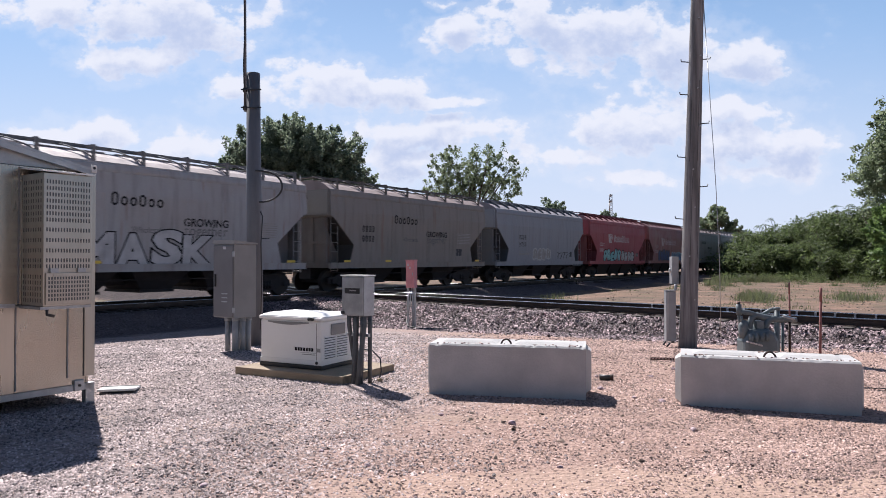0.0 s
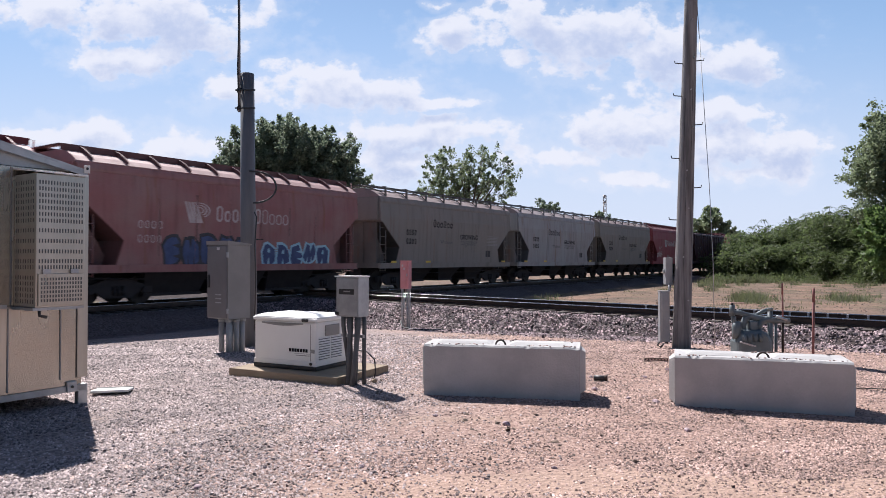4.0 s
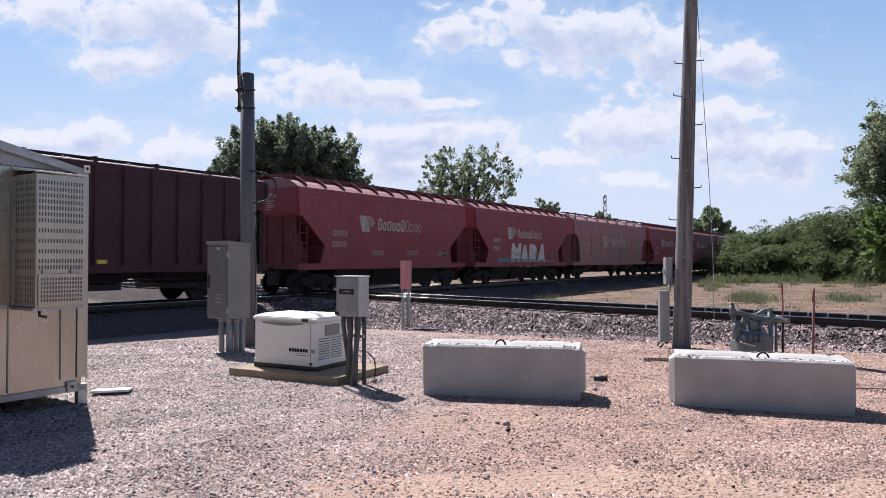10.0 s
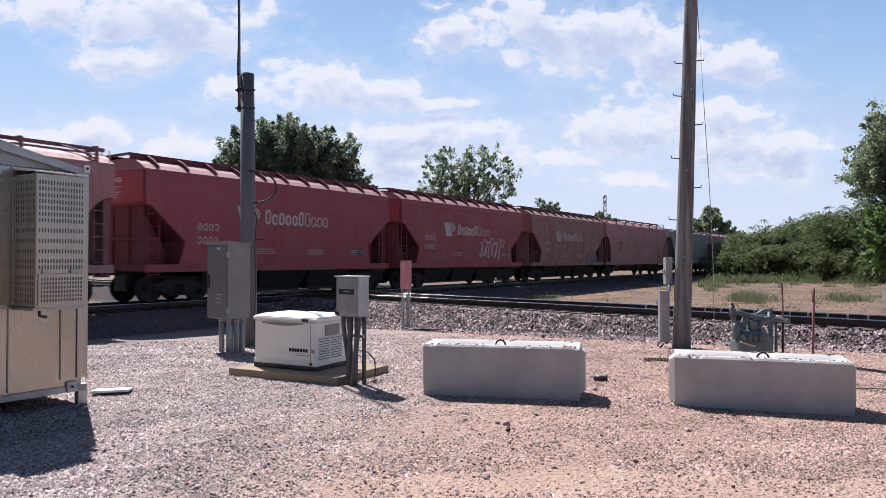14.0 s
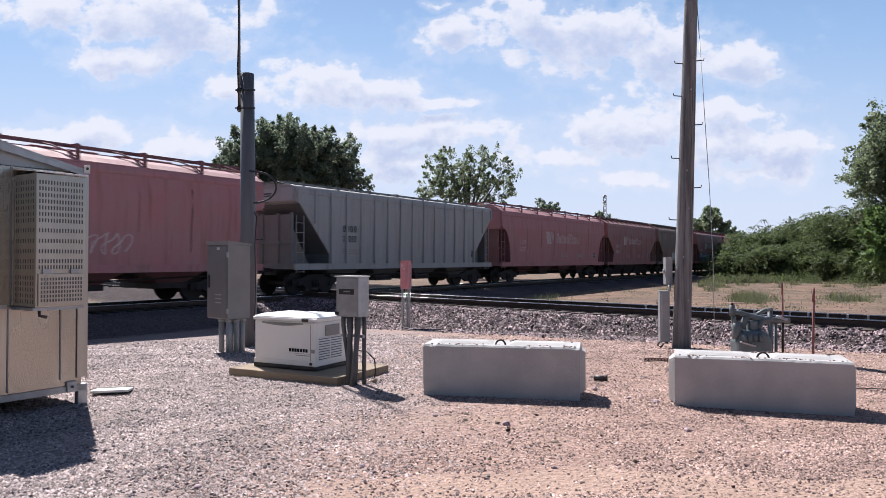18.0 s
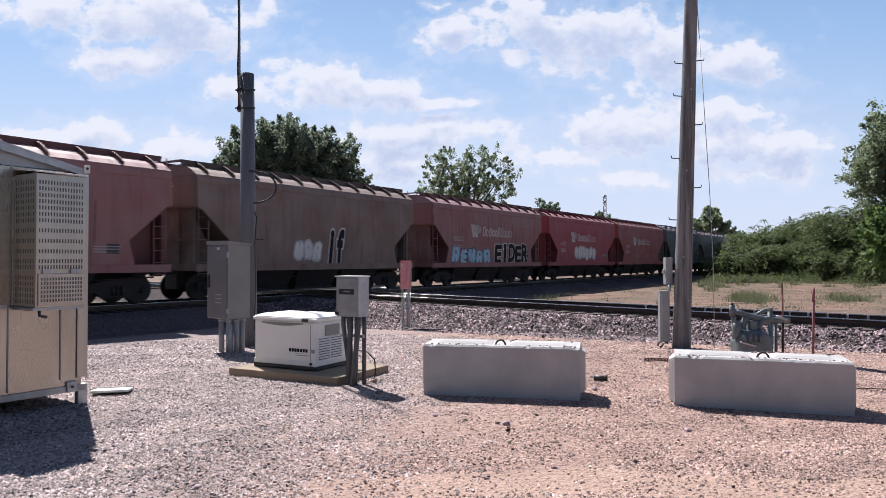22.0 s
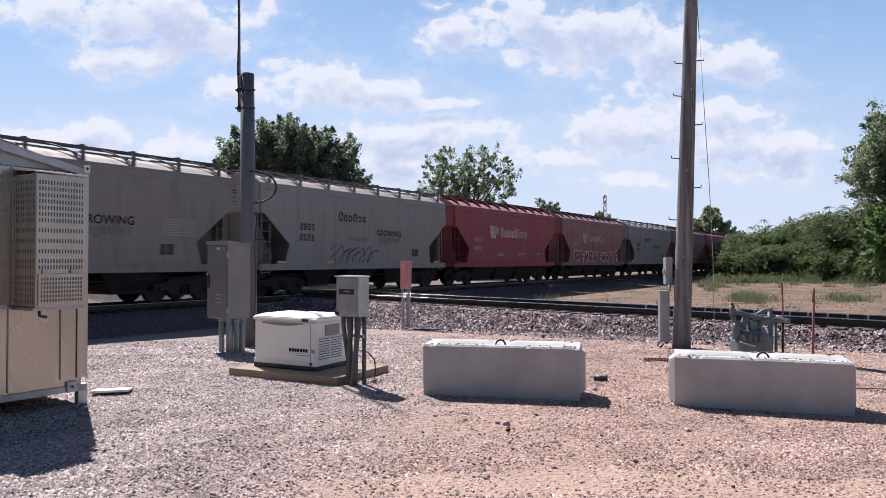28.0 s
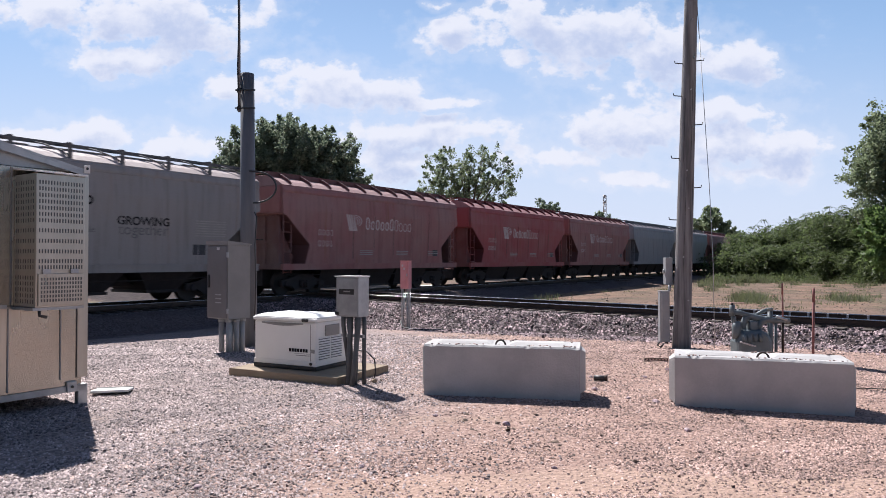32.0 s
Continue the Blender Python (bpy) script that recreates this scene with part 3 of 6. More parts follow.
def eave_mesh(half):
    prof = [(0.05, 3.80), (-0.035, 3.83), (-0.045, 3.90), (-0.02, 4.02), (0.05, 4.125), (0.10, 4.125)]
    return mesh_of(loft(bmesh.new(), [[(x, y, z) for y, z in prof] for x in (-half + 0.01, half - 0.01)]), "eave_angle", PAINT)


def rib_mesh(lo):
    return mesh_of(boxes((-0.045, 0.045, -0.06, 0.10, lo, 4.0)), "rib", PAINT)


def seam_mesh():
    """A shallow raised weld on the smooth side."""
    bm = bmesh.new()
    yb, yt = side_y(1.3), side_y(3.2)
    loft(bm, [[(-0.03, -yb, 1.3), (0.0, -yb - 0.014, 1.3), (0.03, -yb, 1.3)], [(-0.03, -yt, 3.2), (0.0, -yt - 0.014, 3.2), (0.03, -yt, 3.2)]])
    return mesh_of(bm, "seam", PAINT)


def roof_walk(half, round_top):
    """Running boards on both sides of the hatches, on brackets."""
    bm = bmesh.new()
    for s in (-1, 1):
        box(bm, -half - 0.1, half + 0.1, min(s * 0.42, s * 0.80), max(s * 0.42, s * 0.80), 4.60, 4.635)
        box(bm, -half - 0.1, half + 0.1, s * 0.815 - 0.012, s * 0.815 + 0.012, 4.53 if round_top else 4.45, 4.64)
        n = 8 if round_top else 11
        for i in range(n):
            x = -half + 0.5 + i * (2 * half - 1.0) / (n - 1)
            if round_top:
                tube(bm, [(x, s * 1.46, 4.15), (x - 0.12, s * 1.30, 4.33), (x - 0.5, s * 0.95, 4.52), (x - 0.8, s * 0.82, 4.58)], 0.024, 5)
                box(bm, x - 0.06, x + 0.06, s * 1.45 - 0.02, s * 1.45 + 0.02, 4.13, 4.56)
                box(bm, x - 0.05, x + 0.05, min(s * 0.8, s * 1.46), max(s * 0.8, s * 1.46), 4.54, 4.58)
            else:
                # gusset plate: rises from the eave in a hollow curve to the board's edge
                curve = [(1.49 - 0.67 * f, 4.15 + 0.46 * f ** 0.62) for f in (0, 0.08, 0.2, 0.4, 0.65, 1.0)]
                foot = [(0.82, 4.40), (1.10, 4.32), (1.35, 4.19)]
                prof = [(s * y, z) for y, z in curve + foot]
                loft(bm, [[(x - 0.025, y, z) for y, z in prof], [(x + 0.025, y, z) for y, z in prof]])
    for e in (-1, 1):
        x = e * (half + 0.02)
        box(bm, x - 0.12, x + 0.12, -0.8, 0.8, 4.602, 4.634)
    return mesh_of(bm, "running_board", PAINT)


def hatch_mesh(length):
    bm = bmesh.new()
    box(bm, -length / 2, length / 2, -0.36, 0.36, 4.40, 4.52, bevel=0.02)
    box(bm, -length / 2 + 0.05, length / 2 - 0.05, -0.30, 0.30, 4.52, 4.57, bevel=0.02)
    return mesh_of(bm, "hatch_cover", PAINT)


def sill_mesh(half):
    bm = bmesh.new()
    box(bm, -half + 0.02, half - 0.02, -0.05, 0.06, 0.88, 1.12)
    box(bm, -half + 0.02, half - 0.02, -0.075, -0.05, 1.07, 1.12)
    box(bm, -half + 0.02, half - 0.02, -0.075, -0.05, 0.88, 0.91)
    return mesh_of(bm, "side_sill", PAINT)


def ladder_mesh(top):
    bm = bmesh.new()
    for x in (-0.2, 0.2):
        tube(bm, [(x, 0, 0.75), (x, 0, top)], 0.02, 5)
    z = 0.8
    while z < top:
        tube(bm, [(-0.2, 0, z), (0.2, 0, z)], 0.014, 5, False)
        z += 0.38
    return mesh_of(bm, "ladder", PAINT)


def end_frame_mesh():
    """Posts and cross members that carry the body's end over the truck, with platform."""
    bm = bmesh.new()
    for y in (-1.2, -0.45, 0.45, 1.2):
        box(bm, -0.05, 0.05, y - 0.05, y + 0.05, 1.1, 3.1)
    box(bm, -0.06, 0.06, -1.45, 1.45, 0.9, 1.12)
    box(bm, -0.06, 0.06, -1.3, 1.3, 1.9, 2.0)
    box(bm, -0.045, -0.005, -1.22, 1.22, 1.1, 3.04)
    box(bm, -1.4, 0.0, -1.1, 1.1, 1.04, 1.08)
    box(bm, -0.9, -0.5, -0.5, 0.1, 1.1, 1.6, bevel=0.08)
    for y in (-0.75, 0.0, 0.75):
        prism(bm, [(-1.35, 1.09), (-0.1, 1.09), (-0.1, 2.85), (-0.3, 2.85)], y - 0.012, y + 0.012)
    return mesh_of(bm, "end_frame", PAINT)


def bay_mesh(w, foot, low=0.26):
    bm = bmesh.new()
    t = [(-w, -1.38, 1.10), (w, -1.38, 1.10), (w, 1.38, 1.10), (-w, 1.38, 1.10)]
    b = [(-foot, -0.95, low), (foot, -0.95, low), (foot, 0.95, low), (-foot, 0.95, low)]
    loft(bm, [b, t])
    box(bm, -foot - 0.06, foot + 0.06, -1.0, 1.0, low - 0.09, low)
    box(bm, -w, w, -0.25, 0.25, 0.5, 1.1)
    return mesh_of(bm, "discharge_hopper", UNDER)


def chute_mesh():
    """A long car's hopper chute, in the car's own paint."""
    bm = bmesh.new()
    loft(bm, [[(-0.5, -1.0, 0.52), (0.5, -1.0, 0.52), (0.5, 1.0, 0.52), (-0.5, 1.0, 0.52)], [(-1.45, -1.40, 1.09), (1.45, -1.40, 1.09), (1.45, 1.40, 1.09), (-1.45, 1.40, 1.09)]])
    return mesh_of(bm, "discharge_hopper", PAINT)


def wheelset_mesh():
    bm = bmesh.new()
    prof = [(-1.05, 0.07), (-0.81, 0.075), (-0.80, 0.44), (-0.72, 0.457), (-0.70, 0.485), (-0.68, 0.485), (-0.675, 0.09), (0.675, 0.09), (0.68, 0.485), (0.70, 0.485), (0.72, 0.457), (0.80, 0.44), (0.81, 0.075), (1.05, 0.07)]
    rings = [[(r * math.cos(k * math.tau / 24), y, r * math.sin(k * math.tau / 24)) for k in range(24)] for y, r in prof]
    loft(bm, rings)
    return mesh_of(bm, "wheelset", WHEEL)


def side_frame_mesh():
    bm = bmesh.new()
    poly = [(-1.15, 0.36), (-1.15, 0.60), (-0.75, 0.66), (-0.35, 0.80), (0.35, 0.80), (0.75, 0.66), (1.15, 0.60), (1.15, 0.36), (0.70, 0.40), (0.42, 0.22), (-0.42, 0.22), (-0.70, 0.40)]
    prism(bm, poly, -0.07, 0.07)
    for x in (-0.14, 0.0, 0.14):
        tube(bm, [(x, -0.1, 0.30), (x, -0.1, 0.58)], 0.055, 8)
    for x in (-0.89, 0.89):
        tube(bm, [(x, -0.14, 0.457), (x, 0.05, 0.457)], 0.11, 10)
    return mesh_of(bm, "side_frame", UNDER)


def coupler_mesh():
    bm = bmesh.new()
    box(bm, -0.9, 0.30, -0.09, 0.09, 0.78, 0.94)
    box(bm, 0.28, 0.60, -0.16, 0.12, 0.72, 1.0, bevel=0.03)
    return mesh_of(bm, "coupler", UNDER)


HALF = {"short": 6.0, "medium": 7.47, "long": 7.8, "longer": 7.95}
SHELL = {("short", "smooth"): hopper_shell(6.0, 2.95, 1.45), ("long", "smooth"): hopper_shell(7.8, 3.1, 1.15, True), ("longer", "smooth"): hopper_shell(7.95, 3.1, 1.1, True),
         ("medium", "ribbed"): hopper_shell(7.47, 3.45, 1.9)}
SLOPE = {("short", "smooth"): slope_mesh(6.0, 2.95, 1.45), ("long", "smooth"): slope_mesh(7.8, 3.1, 1.15, True), ("longer", "smooth"): slope_mesh(7.95, 3.1, 1.1, True),
         ("medium", "ribbed"): slope_mesh(7.47, 3.45, 1.9)}
WALK = {(k, r): roof_walk(h, r) for k, h in HALF.items() for r in (True, False)}
HATCH = hatch_mesh(2.1)
ROOF = {k: roof_mesh(h) for k, h in HALF.items()}
EAVE = {k: eave_mesh(h) for k, h in HALF.items()}
RIB = [rib_mesh(z) for z in (1.12, 1.9, 2.7, 3.5)]
SEAM = seam_mesh()
END_SHEET = {"smooth": end_sheet_mesh(3.06), "ribbed": end_sheet_mesh(3.55)}
END_PRINT = end_print_mesh(LABEL), end_print_mesh(INK)
SILL = {k: sill_mesh(h) for k, h in HALF.items()}
LADDER, LADDER_TALL = ladder_mesh(3.0), ladder_mesh(4.55)
END_FRAME, BAY, WHEELSET, SIDE_FRAME, COUPLER = end_frame_mesh(), (bay_mesh(1.25, 1.02, 0.20), bay_mesh(1.2, 0.55, 0.30)), wheelset_mesh(), side_frame_mesh(), coupler_mesh()
CHUTE, GATE = chute_mesh(), mesh_of(boxes((-0.56, 0.56, -1.05, 1.05, 0.34, 0.515)), "outlet_gate", UNDER)
BOLSTER = mesh_of(boxes((-0.2, 0.2, -1.0, 1.0, 0.45, 0.75)), "bolster", UNDER)
PIPE = mesh_of(tube(bmesh.new(), [(-5.6, 0, 0.72), (-2, 0.1, 0.62), (2, 0.1, 0.62), (5.6, 0, 0.72)], 0.03, 6), "brake_pipe", UNDER)
CENTRE_SILL = {(k, z): mesh_of(boxes((-h + 0.1, h - 0.1, -0.32, 0.32, z, 1.05)), "centre_sill", UNDER) for k, h in HALF.items() for z in (0.26, 0.44, 0.66)}
WHEELS = []


def decal(name, polys, mat, car, label=""):
    """Paint on the near side: polygons in x and z of the car's space."""
    bm = bmesh.new()
    for k, poly in enumerate(polys):
        vs = [bm.verts.new((x, -side_y(z) - 0.008 - 0.0004 * (k % 5), z)) for x, z in poly]
        f = bm.faces.new(vs)
        f.normal_update()
        if f.normal.y > 0:
            f.normal_flip()
    return part(name, bm, mat, car, label)


def bars(x0, x1, z0, z1, n, heights=(1.0,), fill=0.66):
    w = (x1 - x0) / n
    return [[(x0 + i * w, z0), (x0 + (i + fill) * w, z0), (x0 + (i + fill) * w, z0 + (z1 - z0) * heights[i % len(heights)]), (x0 + i * w, z0 + (z1 - z0) * heights[i % len(heights)])] for i in range(n)]


def each_bar(name, polys, mat, car, label, thick=0.26):
    """Every bar a hollow frame of paint."""
    for (xa, za), (xb, _), (_, zb), _ in polys:
        w = xb - xa
        t = min(thick * w, 0.075)

        def ring(d, c):
            x0, x1, z0, z1 = xa + d, xb - d, za + d, zb - d
            pts = ((x0 + c, z0), (x1 - c, z0), (x1, z0 + c), (x1, z1 - c), (x1 - c, z1), (x0 + c, z1), (x0, z1 - c), (x0, z0 + c))
            return [bm.verts.new((x, -side_y(z) - 0.008, z)) for x, z in pts]

        bm = bmesh.new()
        o, i = ring(0.0, 0.30 * w), ring(t, 0.30 * (w - 2 * t))
        for k in range(8):
            bm.faces.new((o[k], o[(k + 1) % 8], i[(k + 1) % 8], i[k]))
        part(name, bm, mat, car, label)


def lines(x0, x1, z0, z1, n, seed=1):
    rng = random.Random(seed)
    h = (z1 - z0) / n
    return [[(x0, z0 + i * h), (x1 - rng.uniform(0, 0.2) * (x1 - x0), z0 + i * h), (x1 - 0.1 * (x1 - x0), z0 + (i + 0.45) * h), (x0, z0 + (i + 0.45) * h)] for i in range(n)]


def lettering(name, body, x, z, width, mat, car, label, bold=0.0):
    """Words in the built-in font on the near side, scaled to a width."""
    cu = bpy.data.curves.new(name, "FONT")
    cu.body, cu.offset = body, bold
    tmp = bpy.data.objects.new(name, cu)
    scene.collection.objects.link(tmp)
    bpy.context.view_layer.update()
    me = bpy.data.meshes.new_from_object(tmp.evaluated_get(bpy.context.evaluated_depsgraph_get()))
    bpy.data.objects.remove(tmp)
    co = np.array([v.co for v in me.vertices])
    k = width / (co[:, 0].max() - co[:, 0].min())
    for v, c in zip(me.vertices, co):
        zz = z + (c[1]) * k
        v.co = (x + (c[0] - co[:, 0].min()) * k, -side_y(zz) - 0.008, zz)
    me.materials.append(mat)
    return part(name, me, None, car, label)


def graffiti(car, x0, x1, z0, z1, n, fill, edge, seed, label, rim=0.13):
    """A sprayed piece: n bulging shapes over darker outlines."""
    rng = random.Random(seed)
    w = (x1 - x0) / n
    inner, outer, cuts = [], [], []
    for i in range(n):
        cx, cz = x0 + (i + 0.5) * w, (z0 + z1) / 2 + rng.uniform(-0.06, 0.06)
        lean = rng.uniform(-0.15, 0.25)
        pts = []
        for k in range(11):
            a = k * math.tau / 11 + rng.uniform(-0.12, 0.12)
            c, s = math.cos(a), math.sin(a)
            r = 1 / max(abs(c), abs(s)) ** 0.75 * rng.uniform(0.80, 1.12)
            pts.append((c * r, s * r))
        inner.append([(cx + (px * 0.44 + lean * pz * 0.5) * w, cz + pz * 0.40 * (z1 - z0)) for px, pz in pts])
        outer.append([(cx + (px * (0.44 + rim) + lean * pz * 0.5) * w, cz + pz * (0.40 + 0.77 * rim) * (z1 - z0)) for px, pz in pts])
        hh = z1 - z0
        at = lambda u, v: (cx + (u + lean * v) * w, cz + v * hh)
        kind = (3 * i + seed) % 4
        if kind in (0, 1):      # a hole above and a notch from below
            cuts.append([at(-0.10, 0.08), at(0.10, 0.06), at(0.06, 0.24), at(-0.05, 0.22)])
            cuts.append([at(-0.13, -0.44), at(0.10, -0.44), at(0.02, -0.10)])
        elif kind == 2:         # notches from above and below
            cuts.append([at(-0.12, 0.44), at(0.0, 0.05), at(0.13, 0.44)])
            cuts.append([at(-0.22, -0.44), at(-0.10, -0.44), at(-0.14, -0.08)])
            cuts.append([at(0.12, -0.44), at(0.24, -0.44), at(0.16, -0.08)])
        else:                   # two notches from the side
            cuts.append([at(0.44, 0.06), at(0.44, 0.22), at(-0.02, 0.16)])
            cuts.append([at(0.44, -0.24), at(0.44, -0.08), at(-0.02, -0.14)])
    piece = tagged(decal("graffiti", outer, edge, car, label), kind="stuff")
    for o, polys, mat, off in (("graffiti_fill", inner, fill, 0.004), ("graffiti_outline", cuts, edge, 0.008)):
        p = decal(o, polys, mat, piece)
        p.location.y = -off
        tagged(p, kind="stuff")
    return piece


def glyph(char, fat):
    """Corners and faces of one letter of the built-in font, thickened."""
    cu = bpy.data.curves.new("glyph", "FONT")
    cu.body, cu.offset, cu.resolution_u = char, fat, 3
    tmp = bpy.data.objects.new("glyph", cu)
    scene.collection.objects.link(tmp)
    bpy.context.view_layer.update()
    me = bpy.data.meshes.new_from_object(tmp.evaluated_get(bpy.context.evaluated_depsgraph_get()))
    bpy.data.objects.remove(tmp)
    return np.array([v.co for v in me.vertices]), [tuple(p.vertices) for p in me.polygons]


def sprayed_word(car, body, x0, x1, z0, z1, fill, edge, seed, label, fat=0.045, rim=0.03):
    """A sprayed word: fat leaning letters of uneven height, on a rim where an edge paint is given."""
    rng = random.Random(seed)
    w = (x1 - x0) / len(body)
    layers = [("graffiti", edge, fat + rim, 0.008), ("graffiti_fill", fill, fat, 0.013)] if edge else [("graffiti", fill, fat, 0.008)]
    cast = [(rng.uniform(-0.07, 0.07), rng.uniform(-0.02, 0.10), rng.uniform(1.0, 1.12)) for _ in body]
    piece = car
    for name, mat, f, off in layers:
        bm = bmesh.new()
        for i, ch in enumerate(body):
            base, _ = glyph(ch, 0.0)
            co, faces = glyph(ch, f)
            lo, hi = base.min(0), base.max(0)
            rise, lean, tall = cast[i]
            vs = []
            for a, b, _ in co:
                u, v = (a - (lo[0] + hi[0]) / 2) / max(hi[0] - lo[0], 0.42), (b - lo[1]) / (hi[1] - lo[1])
                z = z0 + rise + v * (z1 - z0) * tall
                vs.append(bm.verts.new((x0 + (i + 0.5 + 0.84 * u) * w + lean * (z - z0), -side_y(z) - off, z)))
            for q in faces:
                fc = bm.faces.new([vs[k] for k in q])
                fc.normal_update()
                if fc.normal.y > 0:
                    fc.normal_flip()
        ob = tagged(part(name, bm, mat, piece, label if piece is car else ""), kind="stuff")
        piece = ob


def scrawl(car, x0, x1, z0, z1, mat, seed, label):
    """A thin sprayed tag: looping strokes."""
    rng = random.Random(seed)
    n, loops = 64, rng.uniform(4.5, 6.5)
    tall = [rng.uniform(0.22, 0.5) for _ in range(9)]
    pts = []
    for k in range(n + 1):
        f = k / n
        a = f * loops * math.tau
        h = tall[int(f * loops)] * (1 - f % (1 / loops) * loops) + tall[int(f * loops) + 1] * (f % (1 / loops) * loops)
        pts.append((x0 + (x1 - x0) * (f + 0.085 * math.sin(a) + 0.03 * math.sin(2.3 * a)), (z0 + z1) / 2 + (z1 - z0) * h * (math.sin(a + 0.7) + 0.25 * math.sin(2 * a + seed))))
    bm = bmesh.new()
    rows = []
    for k, (a, b) in enumerate(pts):
        (c, d), (e, f) = pts[max(k - 1, 0)], pts[min(k + 1, n)]
        l = math.hypot(e - c, f - d) or 1
        w = 0.016 + 0.012 * math.sin(k * 0.37) ** 2
        nx, nz = -(f - d) / l * w, (e - c) / l * w
        rows.append([bm.verts.new((x, -side_y(z) - 0.008 - 0.00005 * k, z)) for x, z in ((a + nx, b + nz), (a - nx, b - nz))])
    for p, q in zip(rows, rows[1:]):
        bm.faces.new((p[0], p[1], q[1], q[0]))
    bmesh.ops.recalc_face_normals(bm, faces=bm.faces)
    return part("graffiti_tag", bm, mat, car, label)


def fan_logo(car, x, z, w, h, mat):
    polys = []
    for i in range(4):
        a = x + 0.13 * w * i
        polys.append([(a + 0.22 * w, z), (a + 0.30 * w + 0.05 * w, z), (a + 0.10 * w, z + h), (a, z + h)])
    for i in range(3):
        r0, r1 = 0.16 + 0.13 * i, 0.22 + 0.13 * i
        c = [(x + 0.55 * w + r1 * w * math.sin(t), z + 0.62 * h + r1 * h * 0.8 * math.cos(t)) for t in np.linspace(0, 2.6, 8)]
        d = [(x + 0.55 * w + r0 * w * math.sin(t), z + 0.62 * h + r0 * h * 0.8 * math.cos(t)) for t in np.linspace(2.6, 0, 8)]
        polys.append(c + d)
    return decal("logo", polys, mat, car, "plain striped fan mark")


RED, FADED, PINK, MAROON = (0.315, 0.066, 0.080), (0.29, 0.122, 0.118), (0.42, 0.185, 0.195), (0.050, 0.013, 0.022)
TAN, PALEGREY, BLUEGREY, OLIVE, BROWN = (0.24, 0.222, 0.20), (0.35, 0.355, 0.36), (0.27, 0.29, 0.32), (0.095, 0.11, 0.122), (0.19, 0.13, 0.102)
